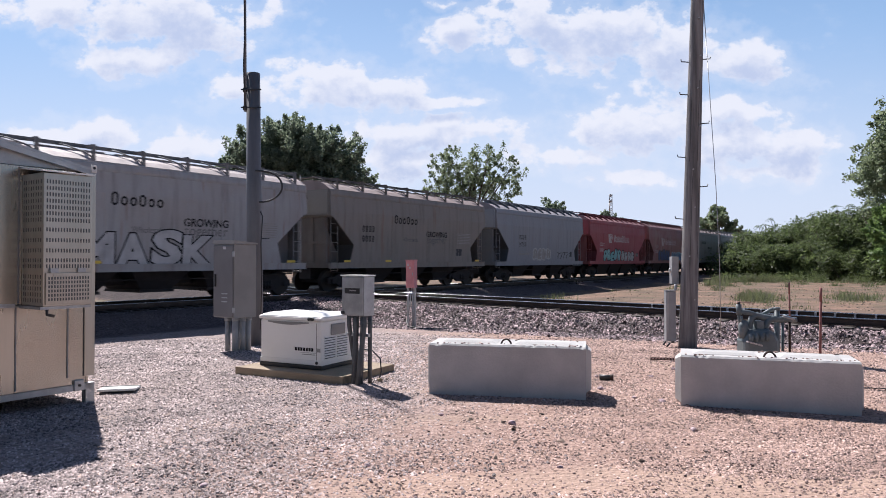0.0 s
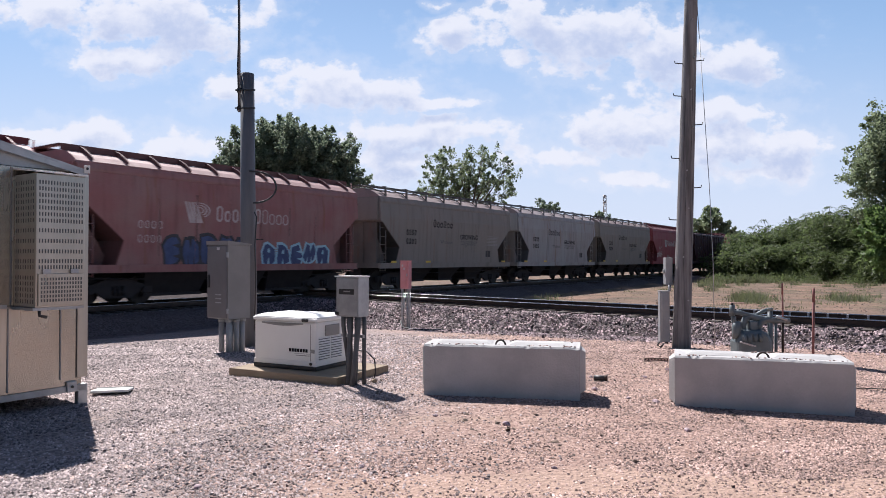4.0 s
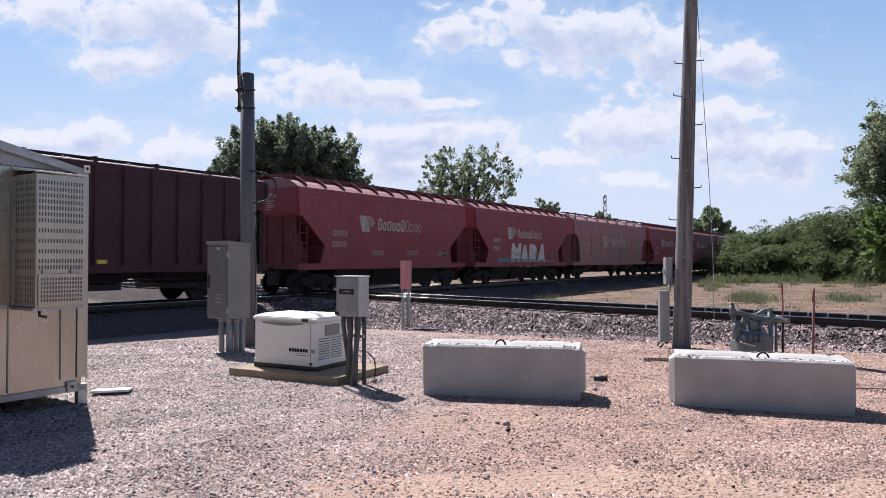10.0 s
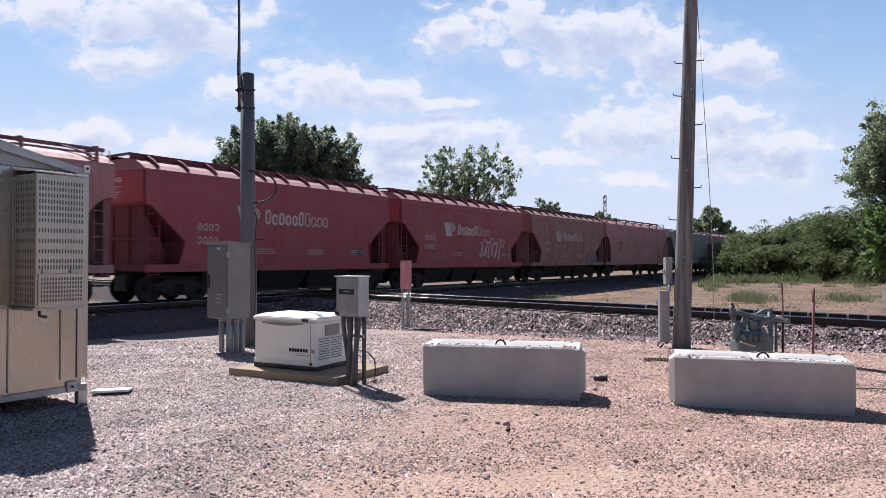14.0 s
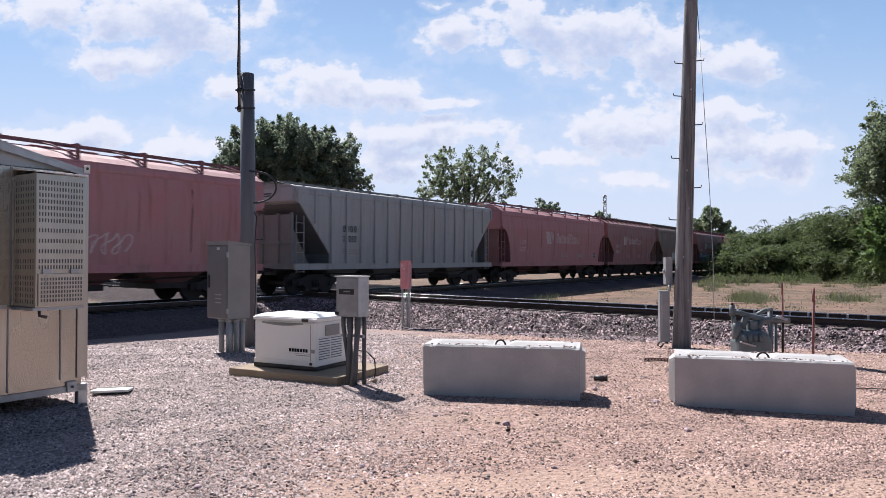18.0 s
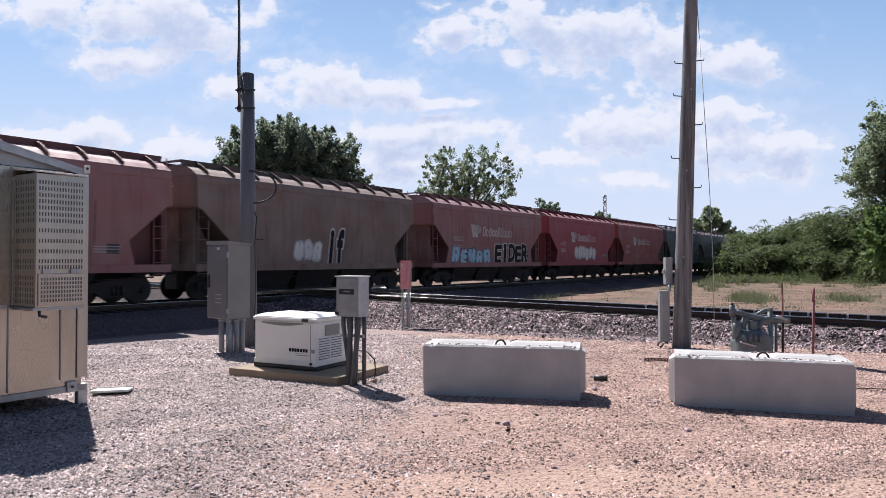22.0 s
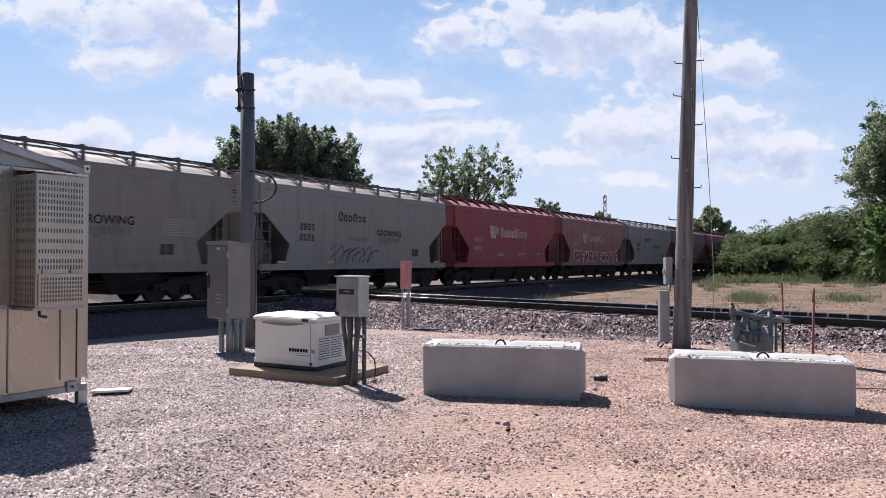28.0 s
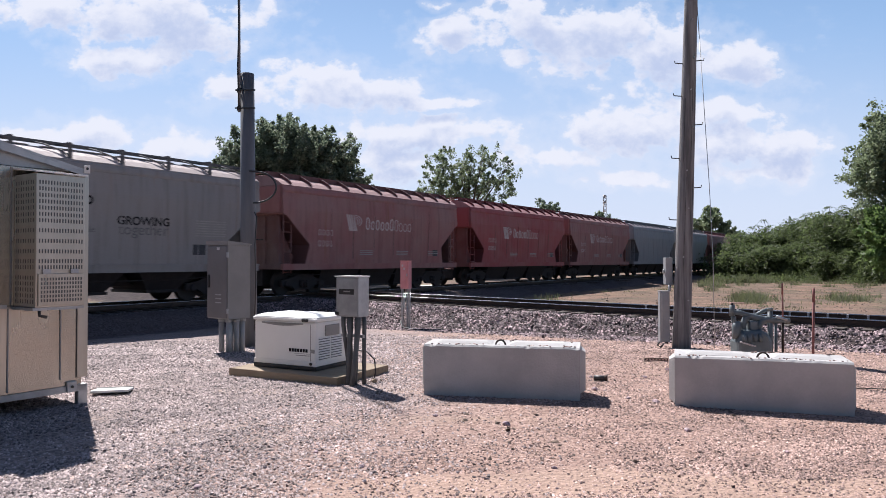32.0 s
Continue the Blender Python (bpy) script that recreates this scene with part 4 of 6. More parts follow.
# far end of each car on the line at the start, kind, paint, weathering, marks, label
FLEET = [
    (6.96, "short", "smooth", PALEGREY, 0.8, "farm", "pale grey covered hopper car with large silver graffiti"),
    (20.29, "short", "smooth", TAN, 0.55, "farm", "dirty tan covered hopper car with dark lettering"),
    (33.58, "short", "smooth", BLUEGREY, 0.25, "plain", "blue-grey covered hopper car with faint graffiti"),
    (46.83, "short", "smooth", RED, 0.3, "fan", "red covered hopper car with teal graffiti"),
    (59.88, "short", "smooth", FADED, 0.7, "fan_dim", "faded red covered hopper car with dark blue graffiti"),
    (73.40, "short", "smooth", TAN, 0.55, "farm", "dirty tan covered hopper car with dark lettering"),
    (86.45, "short", "smooth", PALEGREY, 0.75, "farm", "pale grey covered hopper car streaked with rust"),
    (99.47, "short", "smooth", TAN, 0.4, "farm", "tan-grey covered hopper car with dark lettering"),
    (112.36, "short", "smooth", RED, 0.35, "fan", "red covered hopper car with white lettering"),
    (128.73, "medium", "ribbed", MAROON, 0.06, "small", "long dark maroon ribbed hopper car"),
    (142.26, "short", "smooth", RED, 0.15, "fan", "clean red covered hopper car with white lettering"),
    (155.31, "short", "smooth", RED, 0.25, "fan", "red covered hopper car with big white graffiti"),
    (172.07, "long", "smooth", PINK, 0.8, "fan_dim", "long sun-faded pink hopper car with rusty stains"),
    (185.09, "short", "smooth", RED, 0.15, "fan", "clean red covered hopper car with white lettering"),
    (198.03, "short", "smooth", RED, 0.3, "fan", "red covered hopper car with white lettering and scratches"),
    (211.28, "short", "smooth", FADED, 0.75, "fan_dim", "weathered red covered hopper car with blue-grey graffiti"),
    (227.44, "long", "smooth", PINK, 0.6, "plain", "long faded pink hopper car with dark streaks"),
    (243.98, "medium", "ribbed", (0.35, 0.37, 0.37), 0.35, "plain", "long pale grey ribbed hopper car"),
    (261.06, "longer", "smooth", PINK, 0.4, "fan_dim", "long faded pink-red hopper car with worn lettering"),
    (273.83, "short", "smooth", FADED, 0.55, "fan_dim", "weathered red covered hopper car"),
    (286.78, "short", "smooth", BROWN, 0.8, "none", "rusty brown covered hopper car with white and black graffiti"),
    (300.42, "short", "smooth", FADED, 0.6, "fan", "weathered red hopper car with blue and black graffiti"),
    (313.52, "short", "smooth", RED, 0.2, "fan", "bright red covered hopper car with white graffiti"),
    (326.34, "short", "smooth", (0.30, 0.075, 0.07), 0.5, "fan", "dull red covered hopper car with white lettering"),
    (339.41, "short", "smooth", OLIVE, 0.35, "olive", "dark grey-green covered hopper car"),
    (352.51, "short", "smooth", TAN, 0.45, "farm", "tan-grey covered hopper car with dark lettering"),
    (365.78, "short", "smooth", (0.31, 0.30, 0.28), 0.4, "farm", "light grey covered hopper car with a black tag"),
    (378.70, "short", "smooth", RED, 0.15, "fan", "clean red covered hopper car with white lettering"),
    (391.88, "short", "smooth", FADED, 0.6, "fan_dim", "weathered red hopper car with white-edged crimson graffiti"),
    (405.16, "short", "smooth", (0.25, 0.248, 0.245), 0.5, "farm", "light tan covered hopper car with dark lettering"),
    (418.29, "short", "smooth", FADED, 0.6, "fan_dim", "weathered red covered hopper car"),
    (431.67, "short", "smooth", (0.30, 0.06, 0.065), 0.4, "fan_dim", "red covered hopper car with worn lettering"),
    (444.66, "short", "smooth", FADED, 0.6, "fan_dim", "weathered red covered hopper car"),
    (457.80, "short", "smooth", BLUEGREY, 0.3, "none", "pale grey covered hopper car"),
    (471.00, "short", "smooth", PALEGREY, 0.5, "none", "pale grey covered hopper car"),
    (484.20, "short", "smooth", FADED, 0.5, "none", "weathered red covered hopper car"),
]
TRAIN = []


def build_car(far_end, size, skin, paint, wear, marks, label, index):
    half = HALF[size]
    car = thing("hopper_car", Matrix.Identity(4), label, "freight car", "cars of the freight train")
    dust = 0.08 if skin == "ribbed" else 0.25 if size != "short" or marks in ("none", "olive", "plain") else 0.5
    round_top = marks in ("farm", "olive") or size != "short"

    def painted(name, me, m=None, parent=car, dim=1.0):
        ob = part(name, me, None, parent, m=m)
        # dim darkens the paint, putting shade into recessed and overhung parts
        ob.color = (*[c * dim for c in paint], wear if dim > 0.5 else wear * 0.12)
        return ob

    painted("body", SHELL[(size, skin)])
    for y, a in ((-side_y(4.0), 0), (side_y(4.0), 180)):
        painted("eave_angle", EAVE[size], pose(0, y, 0, 0, 0, a))
    if skin == "ribbed":
        for i in range(17):
            x = -half + 0.12 + i * (2 * half - 0.24) / 16
            rib = RIB[0] if half - abs(x) > 1.85 else RIB[3] if half - abs(x) < 0.5 else RIB[2] if half - abs(x) < 1.1 else RIB[1]
            painted("rib", rib, pose(x, -1.56, 0))
            painted("rib", rib, pose(x, 1.56, 0, 0, 0, 180))
    else:
        for i in range(1, 7):
            painted("seam", SEAM, pose(-half + 1.2 + i * (2 * half - 2.4) / 7, 0, 0))
            painted("seam", SEAM, pose(-half + 1.2 + i * (2 * half - 2.4) / 7, 0, 0, 0, 0, 180))
    if skin == "smooth" and marks.startswith("fan") and wear >= 0.4 or size != "short" and skin == "smooth":
        rng = random.Random(index)
        for i in range(1, 7):
            x = -half + 1.2 + i * (2 * half - 2.4) / 7 + 0.04
            top, low, w = rng.uniform(2.9, 3.7), rng.uniform(1.3, 2.2), rng.uniform(0.012, 0.05)
            zs = np.linspace(top, low, 9)
            edge = [(x - w * rng.uniform(0.2, 0.9), z) for z in zs], [(x + w * rng.uniform(0.3, 1.0), z) for z in zs[::-1]]
            decal("drip_stain", [edge[0] + edge[1]], STAIN, car, "dark drip stain along a weld")
    roof = painted("roof", ROOF[size], pose(0, 0, 2.46) @ Matrix.Diagonal((1, 1, 0.4, 1)) if skin == "ribbed" else None)
    roof["label"] = "dusty pale roof sheet"
    roof.color = (*[c * (1 - dust) + d * dust for c, d in zip(paint, (0.40, 0.28, 0.275))], wear * 0.6)
    low = -0.30 if skin == "ribbed" else 0.0
    # board and gussets at 0.45: their shaded faces are painted dark
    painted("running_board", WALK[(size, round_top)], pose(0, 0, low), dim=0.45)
    n = 5 if size == "short" else 6
    for i in range(n):
        painted("hatch_cover", HATCH, pose(-half + 1.3 + i * (2 * half - 2.6) / (n - 1), 0, low), dim=0.9)
    painted("side_sill", SILL[size], pose(0, -1.5, 0))
    painted("side_sill", SILL[size], pose(0, 1.5, 0, 0, 0, 180))
    for e in (1, -1):
        # end frame and slope sheet: the recess's shade is put into their paint
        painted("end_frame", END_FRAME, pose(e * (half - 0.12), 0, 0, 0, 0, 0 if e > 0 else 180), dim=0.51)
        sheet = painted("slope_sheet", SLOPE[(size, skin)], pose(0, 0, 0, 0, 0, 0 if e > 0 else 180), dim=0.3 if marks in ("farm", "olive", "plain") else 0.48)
        plate = painted("end_sheet", END_SHEET[skin], pose(e * half, 0, 0, 0, 0, 0 if e > 0 else 180))
        # brighter, less worn copy of the paint stands in for light bounced between cars
        plate.color = (*[min(1.0, c * 1.12) for c in paint], wear * 0.25)
        part("end_print", END_PRINT[marks in ("farm", "plain", "olive")], None, plate, "small rows of stencilled print")
        sheet["label"] = "slope sheet over the truck, its shade put into the paint"
        for y in (-1.42, 1.42):
            painted("ladder", LADDER, pose(e * (half - 0.35), y, 0), dim=0.8)
        painted("end_ladder", LADDER_TALL, pose(e * (half + 0.06), -0.95 * e, 0, 0, 0, 90))
        part("coupler", COUPLER, None, car, m=pose(e * half, 0, 0, 0, 0, 0 if e > 0 else 180))
        truck = part("truck", BOLSTER, None, car, m=pose(e * (half - 1.55), 0, -RIDE))
        for y in (-1.0, 1.0):
            part("side_frame", SIDE_FRAME, None, truck, m=pose(0, y, 0, 0, 0, 0 if y < 0 else 180))
        for x in (-0.89, 0.89):
            w = part("wheelset", WHEELSET, None, truck)
            w.matrix_parent_inverse = Matrix.Translation((x, 0, 0.457))
            WHEELS.append(w)
    bays = (-2.5, 0.0, 2.5) if size == "short" else (-4.2, -1.4, 1.4, 4.2)
    if size != "short":
        for x in (-4.4, -1.5, 1.5, 4.4):
            # chutes at 0.3: the shade below the sill is put into the paint
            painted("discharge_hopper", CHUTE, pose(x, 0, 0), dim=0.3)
            part("outlet_gate", GATE, None, car, m=pose(x, 0, 0))
    for x in bays if size == "short" else ():
        part("discharge_hopper", BAY[marks in ("farm", "olive", "plain")], None, car, m=pose(x, 0, 0))
    part("centre_sill", CENTRE_SILL[(size, 0.66 if size != "short" else 0.44 if marks in ("farm", "olive", "plain") else 0.26)], None, car)
    part("brake_pipe", PIPE, None, car, m=pose(0, -1.2, 0))

    o = half + 0.05          # offsets below count back from the far end
    if marks.startswith("fan"):
        ink = LABEL if marks == "fan" else FADEINK
        tall = (1.0, 0.72, 0.85, 0.72, 0.72, 1.0, 0.98, 0.72, 0.70, 0.72)
        # starts of the mark, the logo and the name counted from the far end, and the name's length and height
        ra, la, na, nl, nh, z0 = (-10.16, -8.57, -7.3, 3.33, 0.54, 2.56) if size == "short" else (-13.75, -10.25, -8.6, 3.8, 0.66, 2.36)
        each_bar("reporting_mark_bar", bars(o + ra, o + ra + 0.9, 2.24, 2.48, 4) + bars(o + ra, o + ra + 0.86, 1.80, 2.04, 4), ink, car, "small painted bar", 0.2)
        fan_logo(car, o + la, z0 - 0.08, 1.0 if size == "short" else 1.2, 0.68 if size == "short" else 0.8, ink)
        name = bars(o + na, o + na + nl, z0, z0 + nh, 10, tall, 0.80)
        each_bar("brand_bar", name[:6], ink, car, "plain painted bar", 0.30)
        each_bar("brand_bar", name[6:], ink if index % 2 else FADEINK, car, "thin plain painted bar", 0.16)
        for a in (-7.64, -5.1, -2.6):
            decal("fine_print", lines(o + a, o + (a + 0.95), 1.48, 1.72, 3, index), GREYINK, car)
        decal("data_plate", [[(o - 2.2, 1.45), (o - 1.8, 1.45), (o - 1.8, 1.74), (o - 2.2, 1.74)]], INK, car, "black stencilled panel")
    elif marks == "farm":
        each_bar("reporting_mark_bar", bars(o - 10.11, o - 9.27, 2.42, 2.69, 4) + bars(o - 10.11, o - 9.27, 2.0, 2.27, 4), SOLIDINK, car, "small painted bar", 0.34)
        each_bar("brand_bar", bars(o - 7.94, o - 6.16, 2.86, 3.25, 6, (1.0, 0.7, 0.68, 0.9, 0.66, 0.66), 0.74), SOLIDINK, car, "plain painted bar")
        lettering("slogan", "GROWING", o - 5.48, 2.33, 1.75, SOLIDINK, car, "dark painted word", 0.022)
        lettering("slogan_line", "together", o - 5.44, 2.03, 1.68, MIDINK, car, "pale grey painted word")
        lettering("small_word", "Wholesale", o - 7.29, 2.07, 1.13, MIDINK, car, "pale grey painted word")
        decal("fine_print", lines(o - 2.75, o - 1.41, 2.04, 2.61, 7, index), GREYINK, car)
        decal("data_plate", [[(o - 2.83, 1.43), (o - 2.34, 1.43), (o - 2.34, 1.77), (o - 2.83, 1.77)]], INK, car, "black stencilled panel")
        for a in (-11.2, -8.5, -1.0):
            decal("reflector", [[(o + a, 1.13), (o + a + 0.4, 1.13), (o + a + 0.4, 1.22), (o + a, 1.22)]], YELLOW, car, "yellow reflective strip")
    elif marks in ("plain", "small", "olive"):
        ink = INK if marks != "small" else GREYINK
        b = 2 * half - 2.6
        each_bar("reporting_mark_bar", bars(o - b, o - b + 0.9, 2.42, 2.69, 4) + bars(o - b, o - b + 0.9, 2.0, 2.27, 5), ink, car, "small painted bar")
        decal("data_plate", [[(o - 2.2, 1.40), (o - 1.9, 1.40), (o - 1.9, 1.75), (o - 2.2, 1.75)]], INK, car, "black stencilled panel")
        decal("fine_print", lines(o - b, o - b + 1.6, 1.5, 1.75, 3, index), GREYINK, car)
        if marks == "olive":
            each_bar("brand_bar", bars(o - 3.06, o - 1.67, 2.75, 3.2, 4, (1.0,), 0.75), INK, car, "plain painted bar")
        if marks == "small":
            for a in (-12.0, -6.5, -1.2):
                decal("reflector", [[(o + a, 1.15), (o + a + 0.3, 1.15), (o + a + 0.3, 1.27), (o + a, 1.27)]], YELLOW, car, "yellow reflective strip")

    if index == 0:
        sprayed_word(car, "MASK", o - 8.9, o - 4.4, 1.08, 1.98, SILVER, SOLIDINK, 4, "large silver graffiti piece with black outline")
    if index == 2:
        graffiti(car, o - 7.6, o - 5.2, 1.2, 2.0, 4, GREYINK, SILVER, 8, "faint grey graffiti piece")
        scrawl(car, o - 4.2, o - 2.0, 1.25, 1.8, INK, 3, "thin dark graffiti tag")
    if index == 3:
        graffiti(car, o - 9.4, o - 5.8, 0.98, 2.05, 5, TEAL, SOLIDINK, 5, "teal graffiti piece with black outline", 0.07)
        graffiti(car, o - 5.7, o - 2.7, 0.98, 1.95, 4, SILVER, SOLIDINK, 6, "silver graffiti piece with black outline", 0.07)
    if index == 4:
        graffiti(car, o - 9.3, o - 5.9, 1.0, 2.15, 5, NAVY, INK, 7, "dark blue graffiti piece")
        graffiti(car, o - 5.3, o - 1.8, 1.0, 1.95, 5, NAVY, SKYBLUE, 9, "blue graffiti piece")
    if index == 8:
        scrawl(car, o - 10.8, o - 9.2, 1.5, 1.9, PALE, 5, "thin white graffiti tag")
        scrawl(car, o - 4.6, o - 4.0, 1.5, 2.2, PALE, 6, "thin white graffiti tag")
    if index == 11:
        decal("graffiti_ground", [[(o - 9.6, 0.96), (o - 1.7, 0.96), (o - 1.9, 1.22), (o - 9.5, 1.42)]], FADEBLUE, car, "dull blue sprayed band")
        sprayed_word(car, "MARA", o - 8.0, o - 3.4, 1.0, 2.05, PALE, None, 12, "big white block graffiti piece", 0.07)
    if index == 12:
        scrawl(car, o - 7.0, o - 4.5, 1.2, 2.15, INK, 14, "black sprayed graffiti tag")
    if index == 14:
        scrawl(car, o - 5.0, o - 2.5, 1.3, 2.6, PALE, 15, "scratchy white graffiti tag")
    if index == 15:
        graffiti(car, o - 3.3, o - 1.3, 0.95, 1.7, 4, FADEBLUE, INK, 16, "blue-grey graffiti piece")
    if index == 16:
        scrawl(car, o - 7.3, o - 5.3, 1.4, 2.1, FADEINK, 17, "faint chalky graffiti tag")
    if index == 20:
        graffiti(car, o - 7.65, o - 6.2, 1.25, 2.1, 3, PALE, SILVER, 18, "white graffiti piece")
        sprayed_word(car, "if", o - 5.95, o - 4.85, 1.15, 2.3, SOLIDINK, PALE, 19, "tall black graffiti with a white outline", 0.05, 0.035)
    if index == 21:
        graffiti(car, o - 10.4, o - 6.4, 0.95, 2.0, 5, SKYBLUE, NAVY, 20, "pale blue graffiti piece", 0.06)
        sprayed_word(car, "EIDER", o - 6.0, o - 1.9, 1.15, 2.05, SOLIDINK, PALE, 21, "black graffiti piece with a white outline", 0.045, 0.03)
    if index == 22:
        graffiti(car, o - 7.8, o - 4.0, 1.25, 2.2, 6, PALE, SILVER, 22, "white graffiti piece")
    if index == 26:
        scrawl(car, o - 8.4, o - 5.6, 0.98, 1.95, INK, 23, "large black graffiti tag")
    if index == 28:
        graffiti(car, o - 10.0, o - 1.5, 0.95, 1.95, 10, MAUVE, PALE, 24, "crimson graffiti piece with a white outline", 0.06)
    TRAIN.append((car, far_end - half))


FADEBLUE = surface("blue_grey_spray_paint", (0.10, 0.14, 0.18), (0.20, 0.25, 0.30), 0.6, scale=2, fine=10)
for index, row in enumerate(FLEET):
    build_car(*row, index)


# ---------------------------------------------------------------- equipment shelter
def build_shelter():
    s = thing("equipment_shelter", pose(-3.985, 7.833, 0, 0, 0, 56), "stainless steel equipment shelter on legs with a shallow gable roof", "shelter")
    w, d = 2.5, 2.4
    # gable wall in panels, outside is towards -y
    part("lower_wall", boxes((-w, -0.10, 0.0, 0.03, 0.22, 1.12), bevel=0.004), STAINLESS, s)
    part("upper_wall", boxes((-w, -0.10, 0.0, 0.03, 1.125, 2.565), bevel=0.004), STAINLESS, s)
    bm = bmesh.new()
    prism(bm, [(-w, 2.57), (-0.07, 2.57), (-w / 2 - 0.05, 2.838)], 0.002, 0.03)
    part("gable_panel", bm, GALV, s, "blue-grey galvanised gable panel")
    for y0, y1, x0, x1 in ((0.03, d, -0.08, -0.05), (0.03, d, -w, -w + 0.03), ):
        part("side_wall", boxes((x0, x1, y0, y1, 0.22, 2.55)), STAINLESS, s)
    part("back_wall", boxes((-w, -0.05, d, d + 0.03, 0.22, 2.55)), STAINLESS, s)
    part("floor_frame", boxes((-w, -0.02, -0.01, d, 0.15, 0.218)), GALV, s)
    for x in (-0.05, -w + 0.05):
        for y in (0.02, d - 0.05):
            part("leg", boxes((x - 0.05, x + 0.05, y - 0.03, y + 0.05, 0.0, 0.16 if x < -1 or y > 1 else 0.22)), GALV, s)
    part("corner_post", boxes((-0.118, 0.0, -0.012, 0.05, 0.30, 2.555), bevel=0.006), DULLSTEEL, s)
    bracket = part("lifting_bracket", boxes((-0.235, -0.125, -0.03, -0.002, 0.15, 0.27), bevel=0.008), GALV, s)
    part("bolt", tube(bmesh.new(), [(-0.18, -0.045, 0.21), (-0.18, -0.02, 0.21)], 0.015, 8), BLACK, bracket)
    part("lifting_lug", boxes((-0.095, -0.028, -0.09, -0.076, 2.56, 2.645), bevel=0.006), PALE, s)
    part("lug_hole", tube(bmesh.new(), [(-0.062, -0.092, 2.61), (-0.062, -0.0905, 2.61)], 0.016, 10), BLACK, s)
    # roof: two sheets with a drip edge
    for e in (0, 1):
        bm = bmesh.new()
        a, b = (-w / 2 - 0.05, 2.856), ((-0.05, 2.572) if e == 0 else (-w - 0.05, 2.572))
        prism(bm, [a, b, (b[0], b[1] + 0.025), (a[0], a[1] + 0.03)], -0.07, d + 0.1)
        part("roof_sheet", bm, GALV, s)
        bm = bmesh.new()
        prism(bm, [(a[0], a[1] - 0.07), (b[0], b[1] - 0.05), (b[0], b[1] - 0.002), (a[0], a[1] - 0.002)], -0.075, -0.06)
        part("drip_edge", bm, GALV, s)
    # seams on the wall
    for x, z0, z1 in ((-0.30, 0.30, 1.10), (-0.83, 0.24, 1.10), (-1.40, 0.24, 1.10), (-0.808, 1.14, 2.55), (-1.5, 1.14, 2.55)):
        part("panel_seam", boxes((x - 0.007, x + 0.007, -0.008, 0.0, z0, z1)), GREYBOX, s)
    part("post_gap", boxes((-0.128, -0.1185, -0.006, 0.0, 0.30, 1.12)), BLACK, s, "dark joint beside the corner post")
    part("belt_trim", boxes((-w, -0.84, -0.012, 0.0, 1.10, 1.14)), GALV, s)
    # perforated guard box
    x0, x1, y0, z0, z1 = -0.776, -0.277, -0.446, 1.12, 2.47
    guard = part("vent_guard", boxes((x0, x1, y0, -0.002, z0, z1), bevel=0.008), DULLSTEEL, s, "perforated stainless cover box")
    bm = bmesh.new()
    prism(bm, [(y0 - 0.03, z1 + 0.005), (0, z1 + 0.06), (0, z1 + 0.08), (y0 - 0.03, z1 + 0.02)], -(x1 + 0.01), -(x0 - 0.02))
    bmesh.ops.transform(bm, matrix=Matrix.Rotation(radians(90), 4, "Z"), verts=bm.verts)
    hood = part("guard_hood", bm, WHITE, guard, "pale sloping hood")
    part("hinged_flap", boxes((x0 + 0.02, x1 - 0.02, y0 - 0.018, y0 - 0.002, z0 + 0.02, z0 + 0.34), bevel=0.004), DULLSTEEL, guard)
    for x in (x0 + 0.10, x1 - 0.12):
        part("hinge", boxes((x - 0.04, x + 0.04, y0 - 0.026, y0 - 0.002, z0 + 0.34, z0 + 0.385)), GALV, guard)
    rows = [z1 - 0.09 - 0.064 * i for i in range(7)] + [z1 - 0.574, z1 - 0.68, z1 - 0.785, z1 - 0.885, z1 - 0.945]
    bm = bmesh.new()
    for z in rows:
        for i in range(16):
            x = x0 + 0.035 + i * (x1 - x0 - 0.07) / 15
            box(bm, x - 0.0055, x + 0.0055, y0 - 0.003, y0 + 0.002, z - 0.02, z + 0.02)
    for i in range(6):
        for k in range(15):
            x = x0 + 0.05 + k * (x1 - x0 - 0.10) / 14
            z = z0 + 0.07 + 0.043 * i
            box(bm, x - 0.007, x + 0.007, y0 - 0.021, y0 - 0.017, z - 0.014, z + 0.014)
    tagged(part("slot_pattern", bm, DARKPIPE, guard, "rows of small dark slots"), kind="stuff")
    bm = bmesh.new()
    for z in rows + [z0 + 0.30, z0 + 0.24, z0 + 0.18, z0 + 0.12, z0 + 0.06]:
        for i in range(8):
            y = y0 + 0.05 + i * 0.05
            box(bm, x0 - 0.003, x0 + 0.002, y - 0.005, y + 0.005, z - 0.02, z + 0.02)
    tagged(part("slot_pattern", bm, DARKPIPE, guard, "rows of small dark slots"), kind="stuff")
    part("guard_tray", boxes((x0 - 0.02, x1, y0 + 0.01, -0.002, z0 - 0.03, z0 - 0.002)), GALV, guard)
    part("latch", tube(bmesh.new(), [(x0 + 0.05, y0 + 0.02, z0 - 0.03), (x0 + 0.05, y0 + 0.02, z0 - 0.08), (x0 + 0.12, y0 + 0.02, z0 - 0.10)], 0.016, 8), BLACK, guard)


build_shelter()

slab = thing("access_cover", pose(-3.97, 8.40, 0.02, -5, 0, 14), "pale plastic box lid lying tilted on the gravel", "cover")
part("lid", boxes((-0.21, 0.21, -0.17, 0.17, 0.0, 0.030), bevel=0.008), PALE, slab)
part("rim", boxes((-0.212, 0.212, 0.172, 0.188, 0.0, 0.040), bevel=0.003), CONCRETE, slab, "pale worn rim")


